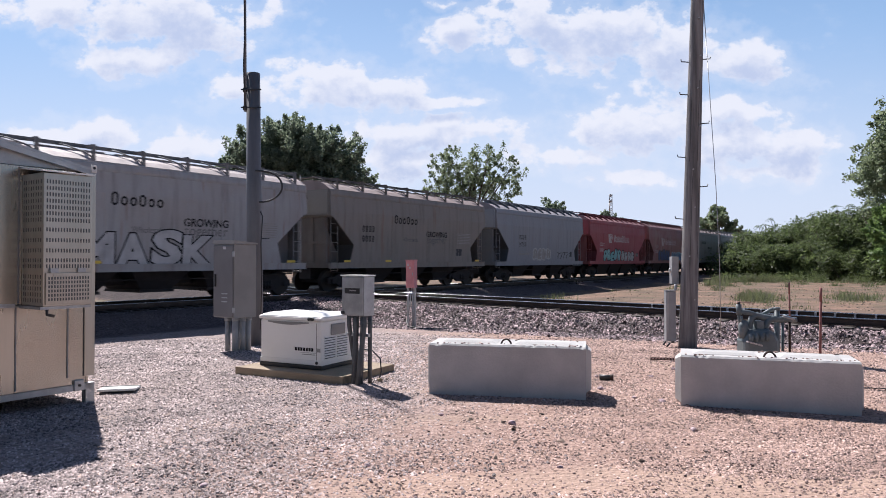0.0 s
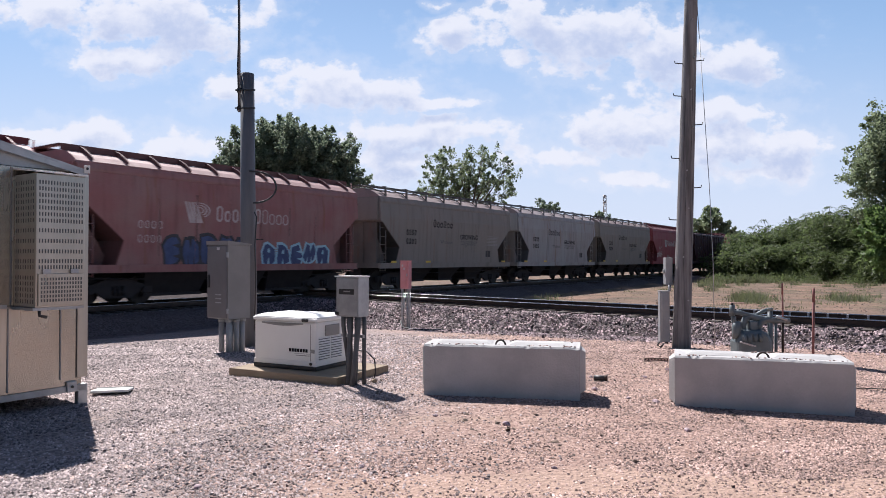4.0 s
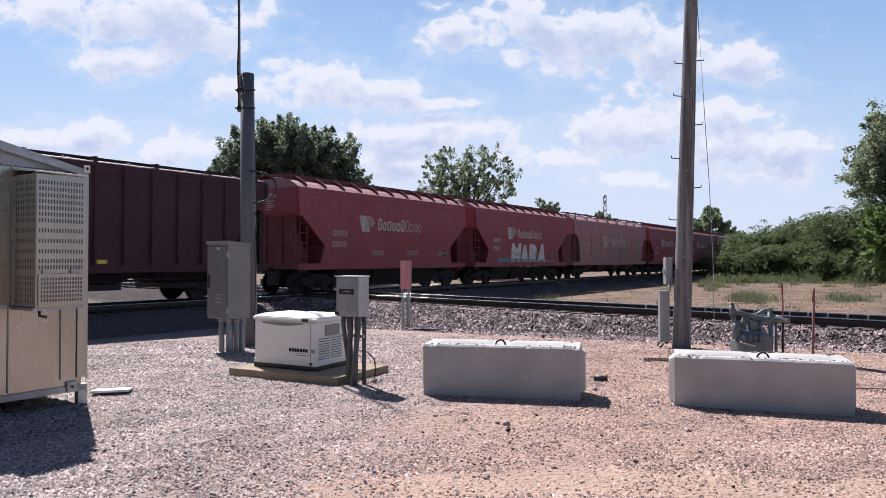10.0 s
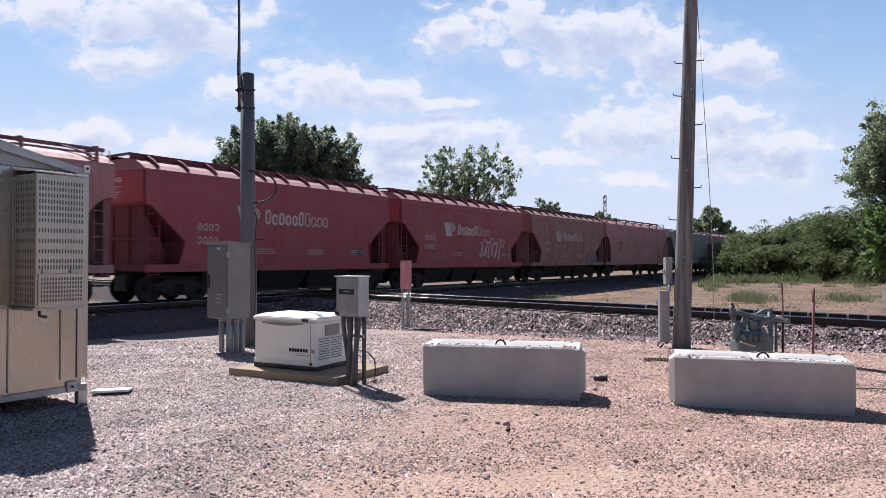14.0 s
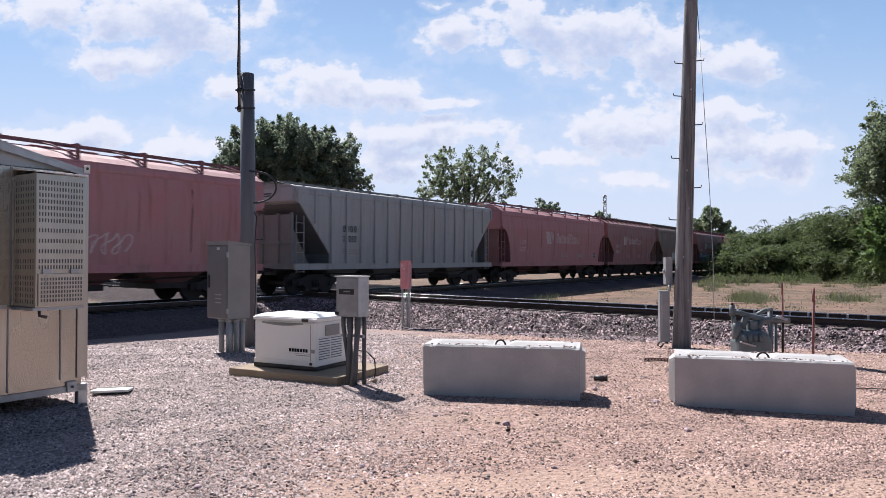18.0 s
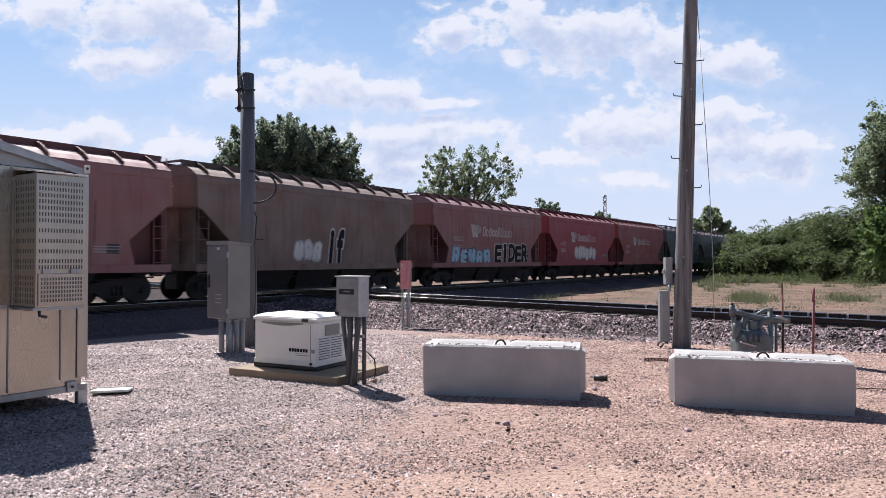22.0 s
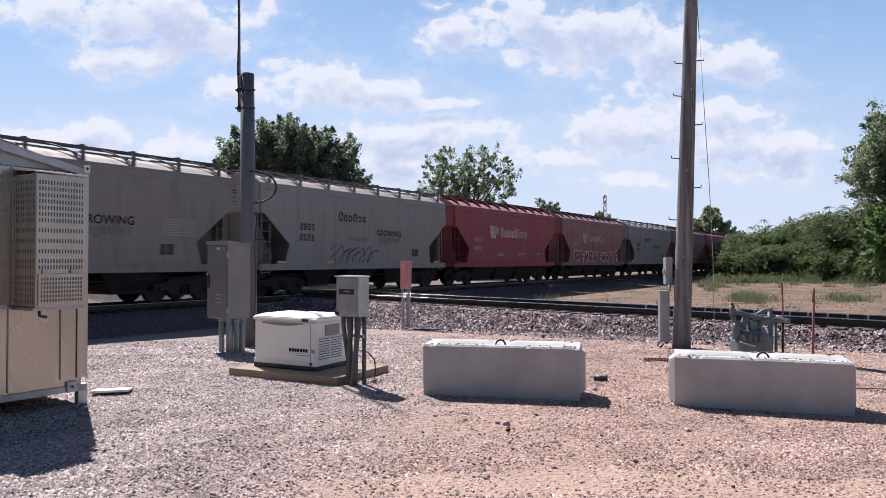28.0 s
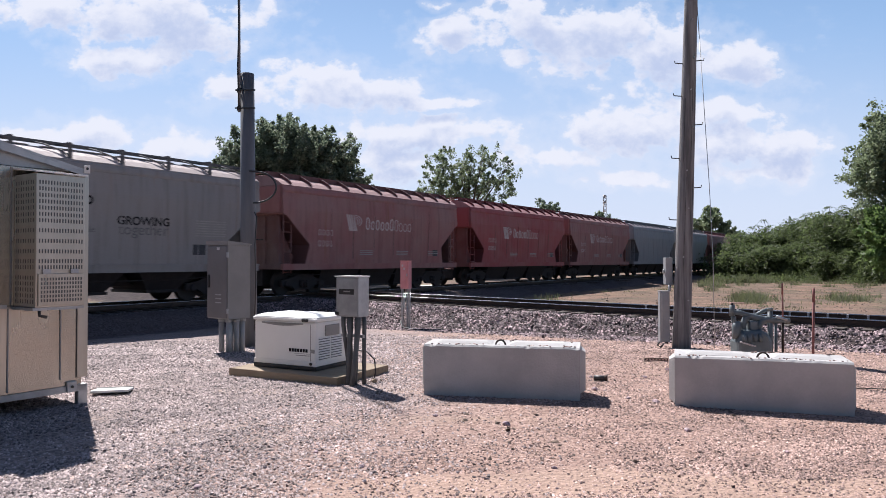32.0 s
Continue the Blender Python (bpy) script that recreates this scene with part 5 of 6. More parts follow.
# ---------------------------------------------------------------- standby generator
def build_generator():
    ground = pose(-2.66, 9.88, 0, 0, 0, -27.4)
    stand = pose(-2.66, 9.88, 0, 0, 0, -33.2)
    pad = thing("generator_pad", ground, "yellowed timber-framed pad under the generator", "pad")
    part("slab", boxes((-0.16, 1.59, -0.25, 0.91, -0.02, 0.092), bevel=0.01), CONCRETE, pad)
    for r in ((-0.20, 1.63, -0.29, -0.252), (-0.20, 1.63, 0.912, 0.95), (-0.20, -0.162, -0.25, 0.91), (1.592, 1.63, -0.25, 0.91)):
        part("plank", boxes((*r, -0.02, 0.10), bevel=0.006), PADWOOD, pad)
    part("deck", boxes((-0.16, 1.59, -0.25, 0.91, 0.0925, 0.098)), PADWOOD, pad)
    g = thing("standby_generator", ground @ pose(0, 0, 0.10), "white enclosed standby generator with a louvred end", "generator")
    L, D, H = 1.07, 0.71, 0.655
    part("base_skirt", boxes((-0.01, L + 0.01, -0.01, D + 0.01, 0.0, 0.055), bevel=0.01), BLACK, g, "black base skirt")
    body = part("enclosure", boxes((0, L, 0, D, 0.057, H), bevel=0.022), WHITE, g)
    part("lower_rail", boxes((-0.006, L + 0.006, -0.006, D + 0.006, 0.058, 0.125), bevel=0.008), WHITE, g)
    bm = bmesh.new()
    o, i = 0.022, 0.10
    loft(bm, [[(-o, -o, H + 0.004), (L + o, -o, H + 0.004), (L + o, D + o, H + 0.004), (-o, D + o, H + 0.004)],
              [(-o, -o, H + 0.055), (L + o, -o, H + 0.055), (L + o, D + o, H + 0.055), (-o, D + o, H + 0.055)],
              [(i, i, H + 0.095), (L - i, i, H + 0.095), (L - i, D - i, H + 0.095), (i, D - i, H + 0.095)]])
    bmesh.ops.bevel(bm, geom=bm.edges[:], offset=0.012, segments=2, affect="EDGES")
    lid = part("lid", bm, WHITE, g)
    bm = bmesh.new()
    n = 14
    prism(bm, [(0.14 + 0.72 * k / n, H - 0.035 - 0.028 * math.sin(math.pi * k / n)) for k in range(n + 1)] + [(0.86 - 0.72 * k / n, H - 0.020) for k in range(n + 1)], -0.012, -0.002)
    # no recess is cut: a grey strip stands for the grip's shadow
    part("grip_shadow_line", bm, GREYBOX, lid, "curved grey strip for the grip recess's shadow")
    part("latch", boxes((0.86, 0.97, -0.045, -0.023, H + 0.005, H + 0.05), bevel=0.012), BLACK, lid)
    part("end_latch", boxes((L + 0.022, L + 0.03, D - 0.12, D - 0.03, H + 0.005, H + 0.045)), BLACK, lid)
    # maker's name as plain bars, with a finer line below
    nb = part("name_bars", boxes(*[(0.62 + 0.047 * k, 0.62 + 0.047 * k + 0.034, -0.005, -0.001, 0.245, 0.29) for k in range(7)]), SOLIDINK, g, "row of small dark bars")
    part("name_line", boxes((0.74, 0.97, -0.004, -0.001, 0.195, 0.205), (0.70, 0.99, -0.004, -0.001, 0.222, 0.226)), GREYINK, g)
    part("corner_seam", boxes((0.985, 0.992, -0.005, -0.001, 0.13, H - 0.03)), GREYBOX, g)
    part("rating_plate", boxes((1.0, 1.055, -0.005, -0.001, 0.24, 0.29)), GREYINK, g)
    # louvred end
    part("inlet_cover", boxes((L + 0.001, L + 0.02, 0.20, 0.52, H - 0.20, H - 0.05), bevel=0.008), GREYBOX, g, "grey rounded inlet cover")
    for r in range(9):
        z = 0.155 + r * 0.034
        for a, b in ((0.07, 0.31), (0.35, 0.59)):
            bm = bmesh.new()
            loft(bm, [[(L + 0.001, a, z), (L + 0.001, b, z), (L + 0.014, b, z + 0.004), (L + 0.014, a, z + 0.004)], [(L + 0.001, a, z + 0.02), (L + 0.001, b, z + 0.02), (L + 0.003, b, z + 0.02), (L + 0.003, a, z + 0.02)]])
            part("louvre", bm, WHITE, g)
            # flat strip coloured as the shaded gap under each louvre
            part("louvre_gap", boxes((L - 0.001, L + 0.0025, a, b, z - 0.012, z - 0.001)), GREYSHADED, g)
    part("foot_plug", tube(bmesh.new(), [(1.0, -0.008, 0.095), (1.0, -0.018, 0.095)], 0.022, 10), BLACK, g)

    # transfer switch on its stand of conduits
    a = thing("transfer_switch", stand @ pose(1.525, 0.005, 0), "grey steel transfer switch box standing on dark conduits", "electrical box")
    bx = part("box_body", boxes((0.0, 0.37, 0.0, 0.21, 0.87, 1.375), bevel=0.006), GALV, a)
    part("box_door", boxes((0.012, 0.358, -0.014, -0.002, 0.89, 1.362), bevel=0.004), GALV, bx)
    part("label_plate", boxes((0.06, 0.31, -0.018, -0.0145, 1.155, 1.225)), BLACK, bx, "black label plate with a bar of pale print")
    part("label_print", boxes((0.14, 0.25, -0.020, -0.0185, 1.187, 1.202)), GREYINK, bx)
    part("drip_cap", boxes((-0.012, 0.382, -0.022, 0.222, 1.377, 1.392)), WHITE, bx)
    part("padlock", boxes((0.0, 0.06, -0.03, -0.016, 0.89, 0.93), bevel=0.006), BLACK, bx)
    for x, y, r, bx_, by in ((0.07, 0.06, 0.030, 0.02, 0.28), (0.13, 0.10, 0.028, 0.12, 0.2), (0.19, 0.06, 0.036, 0.20, 0.0), (0.26, 0.10, 0.028, 0.28, 0.05), (0.32, 0.06, 0.034, 0.31, -0.05), (0.345, 0.15, 0.028, 0.34, 0.15)):
        part("conduit", tube(bmesh.new(), [(x, y, 0.87), (x, y, 0.75), ((x + bx_) / 2, (y + by) / 2, 0.35), (bx_, by, 0.0)], r, 10), DARKPIPE, a)
    part("stand_rail", boxes((0.0, 0.37, 0.085, 0.125, 0.60, 0.64)), GALV, a)
    hose = thing("fuel_hose", stand @ pose(1.5, 0.45, 0), "thin black fuel hose looping to the ground by the pad", "hose")
    part("hose", tube(bmesh.new(), [(0.02, 0.0, 0.38), (0.15, 0.02, 0.37), (0.30, 0.0, 0.28), (0.36, -0.05, 0.12), (0.36, -0.1, 0.02)], 0.009, 6), BLACK, hose)
    part("end_fitting", tube(bmesh.new(), [(0.36, -0.1, 0.02), (0.44, -0.16, 0.03)], 0.025, 8), PADWOOD, hose)


build_generator()


# ---------------------------------------------------------------- grey cabinet and radio pole
def build_cabinet():
    z = float(ground_z(-3.75, 12.6))
    c = thing("control_cabinet", pose(-3.77, 12.25, z, 0, 0, 52), "tall grey steel control cabinet on white conduit stubs", "cabinet")
    b0, t0 = 0.55 - z, 1.86 - z
    w, d = 0.465, 0.61      # right face along x, door face along y
    body = part("body", boxes((0, w, 0, d, b0, t0), bevel=0.006), GREYBOX, c)
    bm = bmesh.new()
    loft(bm, [[(-0.02, -0.02, t0 + 0.002), (w + 0.02, -0.02, t0 + 0.002), (w + 0.02, d + 0.02, t0 + 0.002), (-0.02, d + 0.02, t0 + 0.002)],
              [(-0.02, -0.02, t0 + 0.075), (w + 0.02, -0.02, t0 + 0.025), (w + 0.02, d + 0.02, t0 + 0.025), (-0.02, d + 0.02, t0 + 0.075)]])
    part("sloping_top", bm, GREYBOX, body)
    # door painted darker than the body to stand for its shaded side
    door = part("door", boxes((-0.022, -0.003, 0.015, d - 0.015, b0 + 0.02, t0 - 0.02), bevel=0.004), GREYSHADED, c)
    part("handle", boxes((-0.05, -0.023, d - 0.10, d - 0.06, b0 + 0.55, b0 + 0.78), bevel=0.008), BLACK, door)
    part("notice", boxes((-0.026, -0.0225, 0.22, 0.30, t0 - 0.09, t0 - 0.04)), LABEL, door, "small white notice")
    for k in range(3):
        part("vent_slot", boxes((-0.027, -0.0225, 0.17, 0.34, b0 + 0.28 + 0.07 * k, b0 + 0.30 + 0.07 * k)), GALV, door)
    for zz in (b0 + 0.1, t0 - 0.22):
        part("hinge", boxes((-0.032, -0.004, -0.024, 0.012, zz, zz + 0.09), bevel=0.004), GALV, c)
    for x, y, r in ((0.12, 0.14, 0.05), (0.12, 0.36, 0.05), (0.28, 0.14, 0.045), (0.30, 0.34, 0.05), (0.40, 0.14, 0.05), (0.41, 0.32, 0.05)):
        part("conduit", tube(bmesh.new(), [(x, y, -0.05), (x, y, b0)], r, 12), PVC, c)
        part("collar", tube(bmesh.new(), [(x, y, b0 - 0.06), (x, y, b0 - 0.005)], r * 1.18, 12), PVC, c)

    x, y = -3.90, 14.0
    z = float(ground_z(x, y))
    p = thing("radio_pole", pose(x, y, z), "stout grey pole carrying a thin antenna mast", "pole")
    part("shaft", tube(bmesh.new(), [(0.02, 0, -0.1), (-0.01, 0, 2.5), (-0.04, 0, 5.34 - z)], [0.165, 0.15, 0.135], 16), GREYPOLE, p)
    part("mast", tube(bmesh.new(), [(-0.17, -0.1, 4.55 - z), (-0.18, -0.1, 6.5), (-0.20, -0.1, 9.6)], [0.03, 0.026, 0.018], 8), GREYPOLE, p)
    part("lead_cable", tube(bmesh.new(), [(-0.165, -0.14, 4.6 - z), (-0.20, -0.13, 5.6), (-0.175, -0.13, 6.4), (-0.215, -0.12, 7.5), (-0.2, -0.12, 9.0)], 0.012, 6), BLACK, p)
    for zz in (4.62, 4.98):
        part("bracket", boxes((-0.24, 0.16, -0.16, -0.13, zz - z - 0.012, zz - z + 0.012)), BLACK, p)
        part("clamp", tube(bmesh.new(), [(-0.175, -0.1, zz - z - 0.04), (-0.175, -0.1, zz - z + 0.04)], 0.045, 8), BLACK, p)
    for k, zz in enumerate((2.75, 2.0)):
        part("peg", boxes((0.10, 0.30, -0.02, 0.0, zz - z, zz - z + 0.015)), BLACK, p)
    # slack loop of cable and its tail down the pole
    pts = [(0.05, -0.15, 3.36 - z)] + [(0.16 + 0.43 * math.sin(a), -0.16, 3.04 - z + 0.31 * math.cos(a)) for a in np.linspace(0.1, 3.2, 18)]
    part("cable_loop", tube(bmesh.new(), pts, 0.019, 8), BLACK, p)
    part("cable_tail", tube(bmesh.new(), [(0.15, -0.14, 2.55 - z), (0.20, -0.15, 2.45 - z), (0.17, -0.16, 1.9 - z), (0.19, -0.16, 1.0 - z), (0.16, -0.15, 0.2 - z)], 0.012, 6), BLACK, p)


build_cabinet()


# ---------------------------------------------------------------- concrete blocks
def build_block(m, label, seed, L=1.83):
    b = thing("concrete_block", m, label, "concrete block", "concrete barrier blocks")
    rng = random.Random(seed)
    bm = bmesh.new()
    # coarse skin with chipped upper edges
    D, H = 0.61, 0.60
    prof = [(0.0, 0.0), (0.0, H - 0.02), (0.02, H), (D - 0.02, H), (D, H - 0.02), (D, 0.0)]
    n = 46
    rings = []
    for i in range(n + 1):
        x = L * i / n
        chip = [rng.uniform(0, 0.006) + (0.016 if rng.random() < 0.06 else 0) for _ in range(2)]
        rings.append([(x, y + (chip[0] if k == 2 else 0) - (chip[1] if k == 3 else 0), z - (chip[0] * 0.5 if k in (1, 2) else 0) - 0.03 * (z == 0)) for k, (y, z) in enumerate(prof)])
    loft(bm, rings)
    part("block_body", bm, CONCRETE, b)
    # raised keys on top, either side of the lifting loop
    for x0, x1 in ((0.12, 0.78), (1.00, L - 0.13)):
        bm = bmesh.new()
        loft(bm, [[(x0, 0.14, H), (x1, 0.14, H), (x1, 0.50, H), (x0, 0.50, H)], [(x0 + 0.06, 0.22, H + 0.02), (x1 - 0.06, 0.22, H + 0.02), (x1 - 0.06, 0.42, H + 0.02), (x0 + 0.06, 0.42, H + 0.02)]])
        bmesh.ops.translate(bm, verts=bm.verts, vec=(0, 0, 0.001))
        part("top_key", bm, CONCRETE, b)
    for x, s in ((L, 1), (0, -1)):
        bm = bmesh.new()
        loft(bm, [[(x + 0.001 * s, 0.12, 0.06), (x + 0.001 * s, 0.49, 0.06), (x + 0.001 * s, 0.49, H - 0.03), (x + 0.001 * s, 0.12, H - 0.03)],
                  [(x + 0.06 * s, 0.20, 0.09), (x + 0.06 * s, 0.41, 0.09), (x + 0.06 * s, 0.41, H - 0.07), (x + 0.06 * s, 0.20, H - 0.07)]])
        part("end_key", bm, CONCRETE, b)
    part("lifting_loop", tube(bmesh.new(), [(0.90 + 0.06 * math.cos(a), 0.13, H - 0.02 + 0.075 * math.sin(a)) for a in np.linspace(0, math.pi, 10)], 0.012, 6), RAILTOP, b, "rusty steel lifting loop")
    bm = bmesh.new()
    for k in range(90):
        x, y, r = (rng.uniform(0.03, L - 0.03), rng.uniform(0.02, 0.12), rng.uniform(0.003, 0.010)) if k < 45 else (rng.gauss(L * 0.72, 0.22), rng.uniform(0.45, 0.58), rng.uniform(0.006, 0.016))
        x = min(max(x, 0.03), L - 0.03)
        box(bm, x - r, x + r * rng.uniform(0.5, 1.4), y - r, y + r, H - 0.004, H + r)
    tagged(part("grit", bm, STONE_T, b, "loose grit and pebbles on top"), kind="stuff")


build_block(pose(-0.2285, 8.30, 0, 0, 0, -11.6), "pale grey cast concrete barrier block on gravel", 1, 1.82)
build_block(pose(2.54, 7.67, -0.05, 0, 0, -18.1), "pale grey concrete barrier block beside the utility pole", 2, 1.736)


# ---------------------------------------------------------------- utility pole
def build_utility_pole():
    x, y = 4.43, 13.0
    z = float(ground_z(x, y))
    p = thing("utility_pole", pose(x, y, z), "weathered wooden utility pole with iron climbing steps", "utility pole")
    lean = 0.033
    bm = bmesh.new()
    rng = random.Random(2)
    rings = []
    for k in range(40):
        h = -0.1 + k * 0.25
        r = 0.165 - 0.0075 * h
        rings.append([(lean * h + r * (1 + rng.uniform(-0.02, 0.02)) * math.cos(a), r * (1 + rng.uniform(-0.02, 0.02)) * math.sin(a), h) for a in np.linspace(0, math.tau, 19)[:-1]])
    loft(bm, rings)
    for f in bm.faces:
        f.smooth = True
    part("shaft", bm, WOOD, p)
    for a in (3.9, 4.35, 4.9, 5.3):
        bm = bmesh.new()
        h0 = 0.3 + (a % 1) * 3.5
        h1 = h0 + 1.2 + 3.0 * (a % 0.3)
        tube(bm, [(lean * h + (0.167 - 0.0075 * h) * math.cos(a + 0.02 * h), (0.167 - 0.0075 * h) * math.sin(a + 0.02 * h), h) for h in np.linspace(h0, h1, 12)], 0.0035, 5)
        part("drying_crack", bm, BLACK, p)
    for px, py, left in ((1208, 112, 1), (1208, 170, 1), (1200, 281, 1), (1195, 390, 1), (1240, 107, 0), (1240, 221, 0), (1232, 333, 0)):
        h = 1.6 - (py - 460) / 1235 * y - z
        s = -1 if left else 1
        cx = lean * h
        r = 0.165 - 0.0075 * h
        step = part("climbing_step", tube(bmesh.new(), [(cx + s * (r - 0.03), 0, h), (cx + s * (r + 0.14), 0, h + 0.012), (cx + s * (r + 0.15), 0, h + 0.055)], 0.010, 6), BLACK, p)
    for h, a in ((0.9, 0.4), (1.7, -0.5), (2.6, 0.1), (3.3, -0.3), (4.1, 0.5), (4.8, 0.0), (5.4, 0.3), (6.1, -0.1)):
        part("bolt", tube(bmesh.new(), [(lean * h + 0.12 * math.sin(a), -0.11, h), (lean * h + 0.13 * math.sin(a), -0.165, h)], 0.013, 6), GALV, p)
    box_ = part("meter_riser", boxes((-0.39, -0.21, 0.0, 0.14, 0.07 - z, 1.00 - z), bevel=0.012), PVC, p, "tall pale grey riser box")
    part("lid_line", boxes((-0.395, -0.205, -0.005, 0.145, 1.002 - z, 1.02 - z)), GALV, box_)
    part("front_rib", boxes((-0.375, -0.35, -0.012, -0.002, 0.09 - z, 0.98 - z)), GALV, box_)
    part("drip_hook", tube(bmesh.new(), [(-0.42, -0.05, 0.08 - z), (-0.46, -0.05, 0.02 - z), (-0.40, -0.05, -0.02 - z), (-0.34, -0.05, 0.05 - z)], 0.018, 6), BLACK, p)
    up = part("switch_box", boxes((-0.25, -0.12, 0.10, 0.26, 1.13 - z, 1.64 - z), bevel=0.010), PVC, p, "small pale grey switch box")
    part("switch_knob", tube(bmesh.new(), [(-0.28, 0.18, 1.38 - z), (-0.25, 0.18, 1.38 - z)], 0.04, 10), GALV, up)
    part("conduit", tube(bmesh.new(), [(-0.20, 0.04, 1.02 - z), (-0.20, 0.04, 1.13 - z)], 0.03, 8), PVC, p)
    wire = thing("guy_wire", pose(5.03, 13.0, z), "thin steel guy wire running up to the pole", "wire")
    part("strand", tube(bmesh.new(), [(0.02, 0, 0), (0.0, 0, 1.6), (-0.06, 0, 3.0), (-0.27, 0, 6.4)], 0.007, 5), GALV, wire)


build_utility_pole()


# ---------------------------------------------------------------- red box on its stand
def build_red_box():
    x, y = -1.08, 20.35
    z = float(ground_z(x, y))
    b = thing("signal_box", pose(x, y, z, 0, 0, -20), "sun-faded red steel box on two galvanised posts", "signal box")
    b0, t0 = 0.76 - z, 1.55 - z
    bd = part("box_body", boxes((-0.13, 0.13, -0.12, 0.12, b0, t0), bevel=0.01), REDBOX, b)
    part("door", boxes((-0.12, 0.07, -0.135, -0.122, b0 + 0.02, t0 - 0.03), bevel=0.004), REDBOX, bd)
    part("cap", boxes((-0.145, 0.145, -0.14, 0.135, t0 + 0.002, t0 + 0.025)), REDBOX, bd)
    for k in range(2):
        part("notice", boxes((-0.08 + 0.06 * k, -0.03 + 0.06 * k, -0.139, -0.1355, t0 - 0.15 - 0.09 * k, t0 - 0.09 - 0.09 * k)), LABEL, bd)
    part("hasp", boxes((0.075, 0.10, -0.145, -0.123, b0 + 0.36, b0 + 0.44)), GALV, bd)
    for px in (-0.11, 0.11):
        part("post", boxes((px - 0.025, px + 0.025, -0.02, 0.03, -0.25, b0)), GALV, b)
    part("brace", tube(bmesh.new(), [(-0.10, 0.0, 0.25), (0.0, 0.0, b0)], 0.016, 6), GALV, b)
    part("conduit", tube(bmesh.new(), [(0.05, 0.0, b0), (0.05, 0.0, -0.2)], 0.03, 8), PVC, b)
    c = thing("buried_cable", pose(x, y, z), "black cable running along the ballast from the box", "cable")
    pts = [(-0.15, -0.05, 0.25), (-0.1, -0.25, 0.08), (0.15, -0.55, 0.02), (0.6, -0.85, 0.0), (1.1, -1.05, 0.0)]
    pts = [(a, b_, max(c_, float(ground_z(x + a, y + b_)) - z + 0.03)) for a, b_, c_ in pts]
    part("sheath", tube(bmesh.new(), pts, 0.02, 6), BLACK, c)


build_red_box()


# ---------------------------------------------------------------- gas meter set behind the block
def build_meter():
    y = 9.75
    m = thing("gas_meter_set", pose(4.36, y, 0), "grey-green gas meter with pipes and valves on risers", "gas meter")

    def at(px, py, d=0.0):
        return ((px - 784) / 1235 * y - 4.36, d, 1.6 - (py - 460) / 1235 * y)

    def pipe(name, pts, r, mat=METER, parent=m, label=""):
        return part(name, tube(bmesh.new(), pts, r, 12), mat, parent, label)

    # cast body: an upright drum case with a bulging head and a bolted seam
    bm = bmesh.new()
    rings = []
    for d, k in ((-0.17, 0.80), (-0.14, 0.95), (-0.10, 1.0), (0.10, 1.0), (0.14, 0.95), (0.16, 0.8)):
        outline = [at(px, py, d) for px, py in ((1298, 640), (1297, 604), (1304, 588), (1312, 583), (1340, 583), (1351, 588), (1358, 602), (1359, 640))]
        c = at(1328, 612, d)
        rings.append([(c[0] + (p[0] - c[0]) * k, d, c[2] + (p[2] - c[2]) * k) for p in outline])
    loft(bm, rings)
    body = part("meter_body", bm, METER, m)
    for k in range(4):
        a = at(1305 + 9.5 * k, 592 - 0.5 * k)
        part("casing_lobe", tube(bmesh.new(), [(a[0], -0.165, a[2] + 0.02), (a[0] + 0.012, -0.185, a[2] - 0.035), (a[0] + 0.012, -0.17, a[2] - 0.09)], [0.022, 0.030, 0.024], 8), METER, body)
    for k in range(6):
        a = at(1301 + 4.6 * k, 603 + 1.3 * k)
        part("flange_bolt", tube(bmesh.new(), [(a[0], -0.205, a[2]), (a[0], -0.15, a[2])], 0.013, 6), LABEL, body, "bare metal bolt")
    part("index_box", boxes((at(1322, 0)[0], at(1335, 0)[0], -0.09, 0.05, at(0, 588)[2], at(0, 568)[2]), bevel=0.012), METER, m)
    pipe("inlet_pipe", [at(1313, 590), at(1314, 575), at(1318, 564), at(1326, 559), at(1340, 563), at(1358, 566), at(1372, 567)], 0.043)
    pipe("outlet_pipe", [at(1339, 590, -0.02), at(1340, 578, -0.02), at(1345, 569, -0.02), at(1355, 565, -0.01), at(1366, 568)], 0.046)
    pipe("union", [at(1339, 588, -0.02), at(1339, 581, -0.02)], 0.058)
    pipe("union", [at(1313, 588), at(1313, 582)], 0.055)
    pipe("cross_pipe", [at(1342, 560, 0.12), at(1356, 552, 0.12), at(1366, 549, 0.12)], 0.028)
    pipe("feed_pipe", [at(1295, 553), at(1310, 554), at(1330, 560)], 0.034)
    valve = pipe("valve_body", [at(1295, 559), at(1295, 540)], 0.036)
    pipe("valve_neck", [at(1295, 541), at(1295, 536)], 0.020, BLACK, valve)
    part("valve_handle", boxes((at(1291, 0)[0], at(1316, 0)[0], -0.012, 0.012, at(0, 537.5)[2], at(0, 535.5)[2])), STONE_T, m, "rusty lever handle")
    reg = part("regulator", tube(bmesh.new(), [at(1303, 568, -0.05), at(1300, 578, -0.05), at(1300, 590, -0.05), at(1298, 599, -0.05)], [0.045, 0.065, 0.06, 0.035], 12), METER, m)
    pipe("regulator_vent", [at(1297, 570, -0.05), at(1297, 560, -0.05)], 0.018, METER, reg)
    pipe("riser", [at(1362, 660), at(1362, 547)], 0.034)
    pipe("riser", [at(1372, 660), at(1372, 565)], 0.020)
    pipe("riser", [at(1385, 660), at(1384, 598), at(1384, 570)], 0.017, RAILTOP, m, "rusty thin riser")
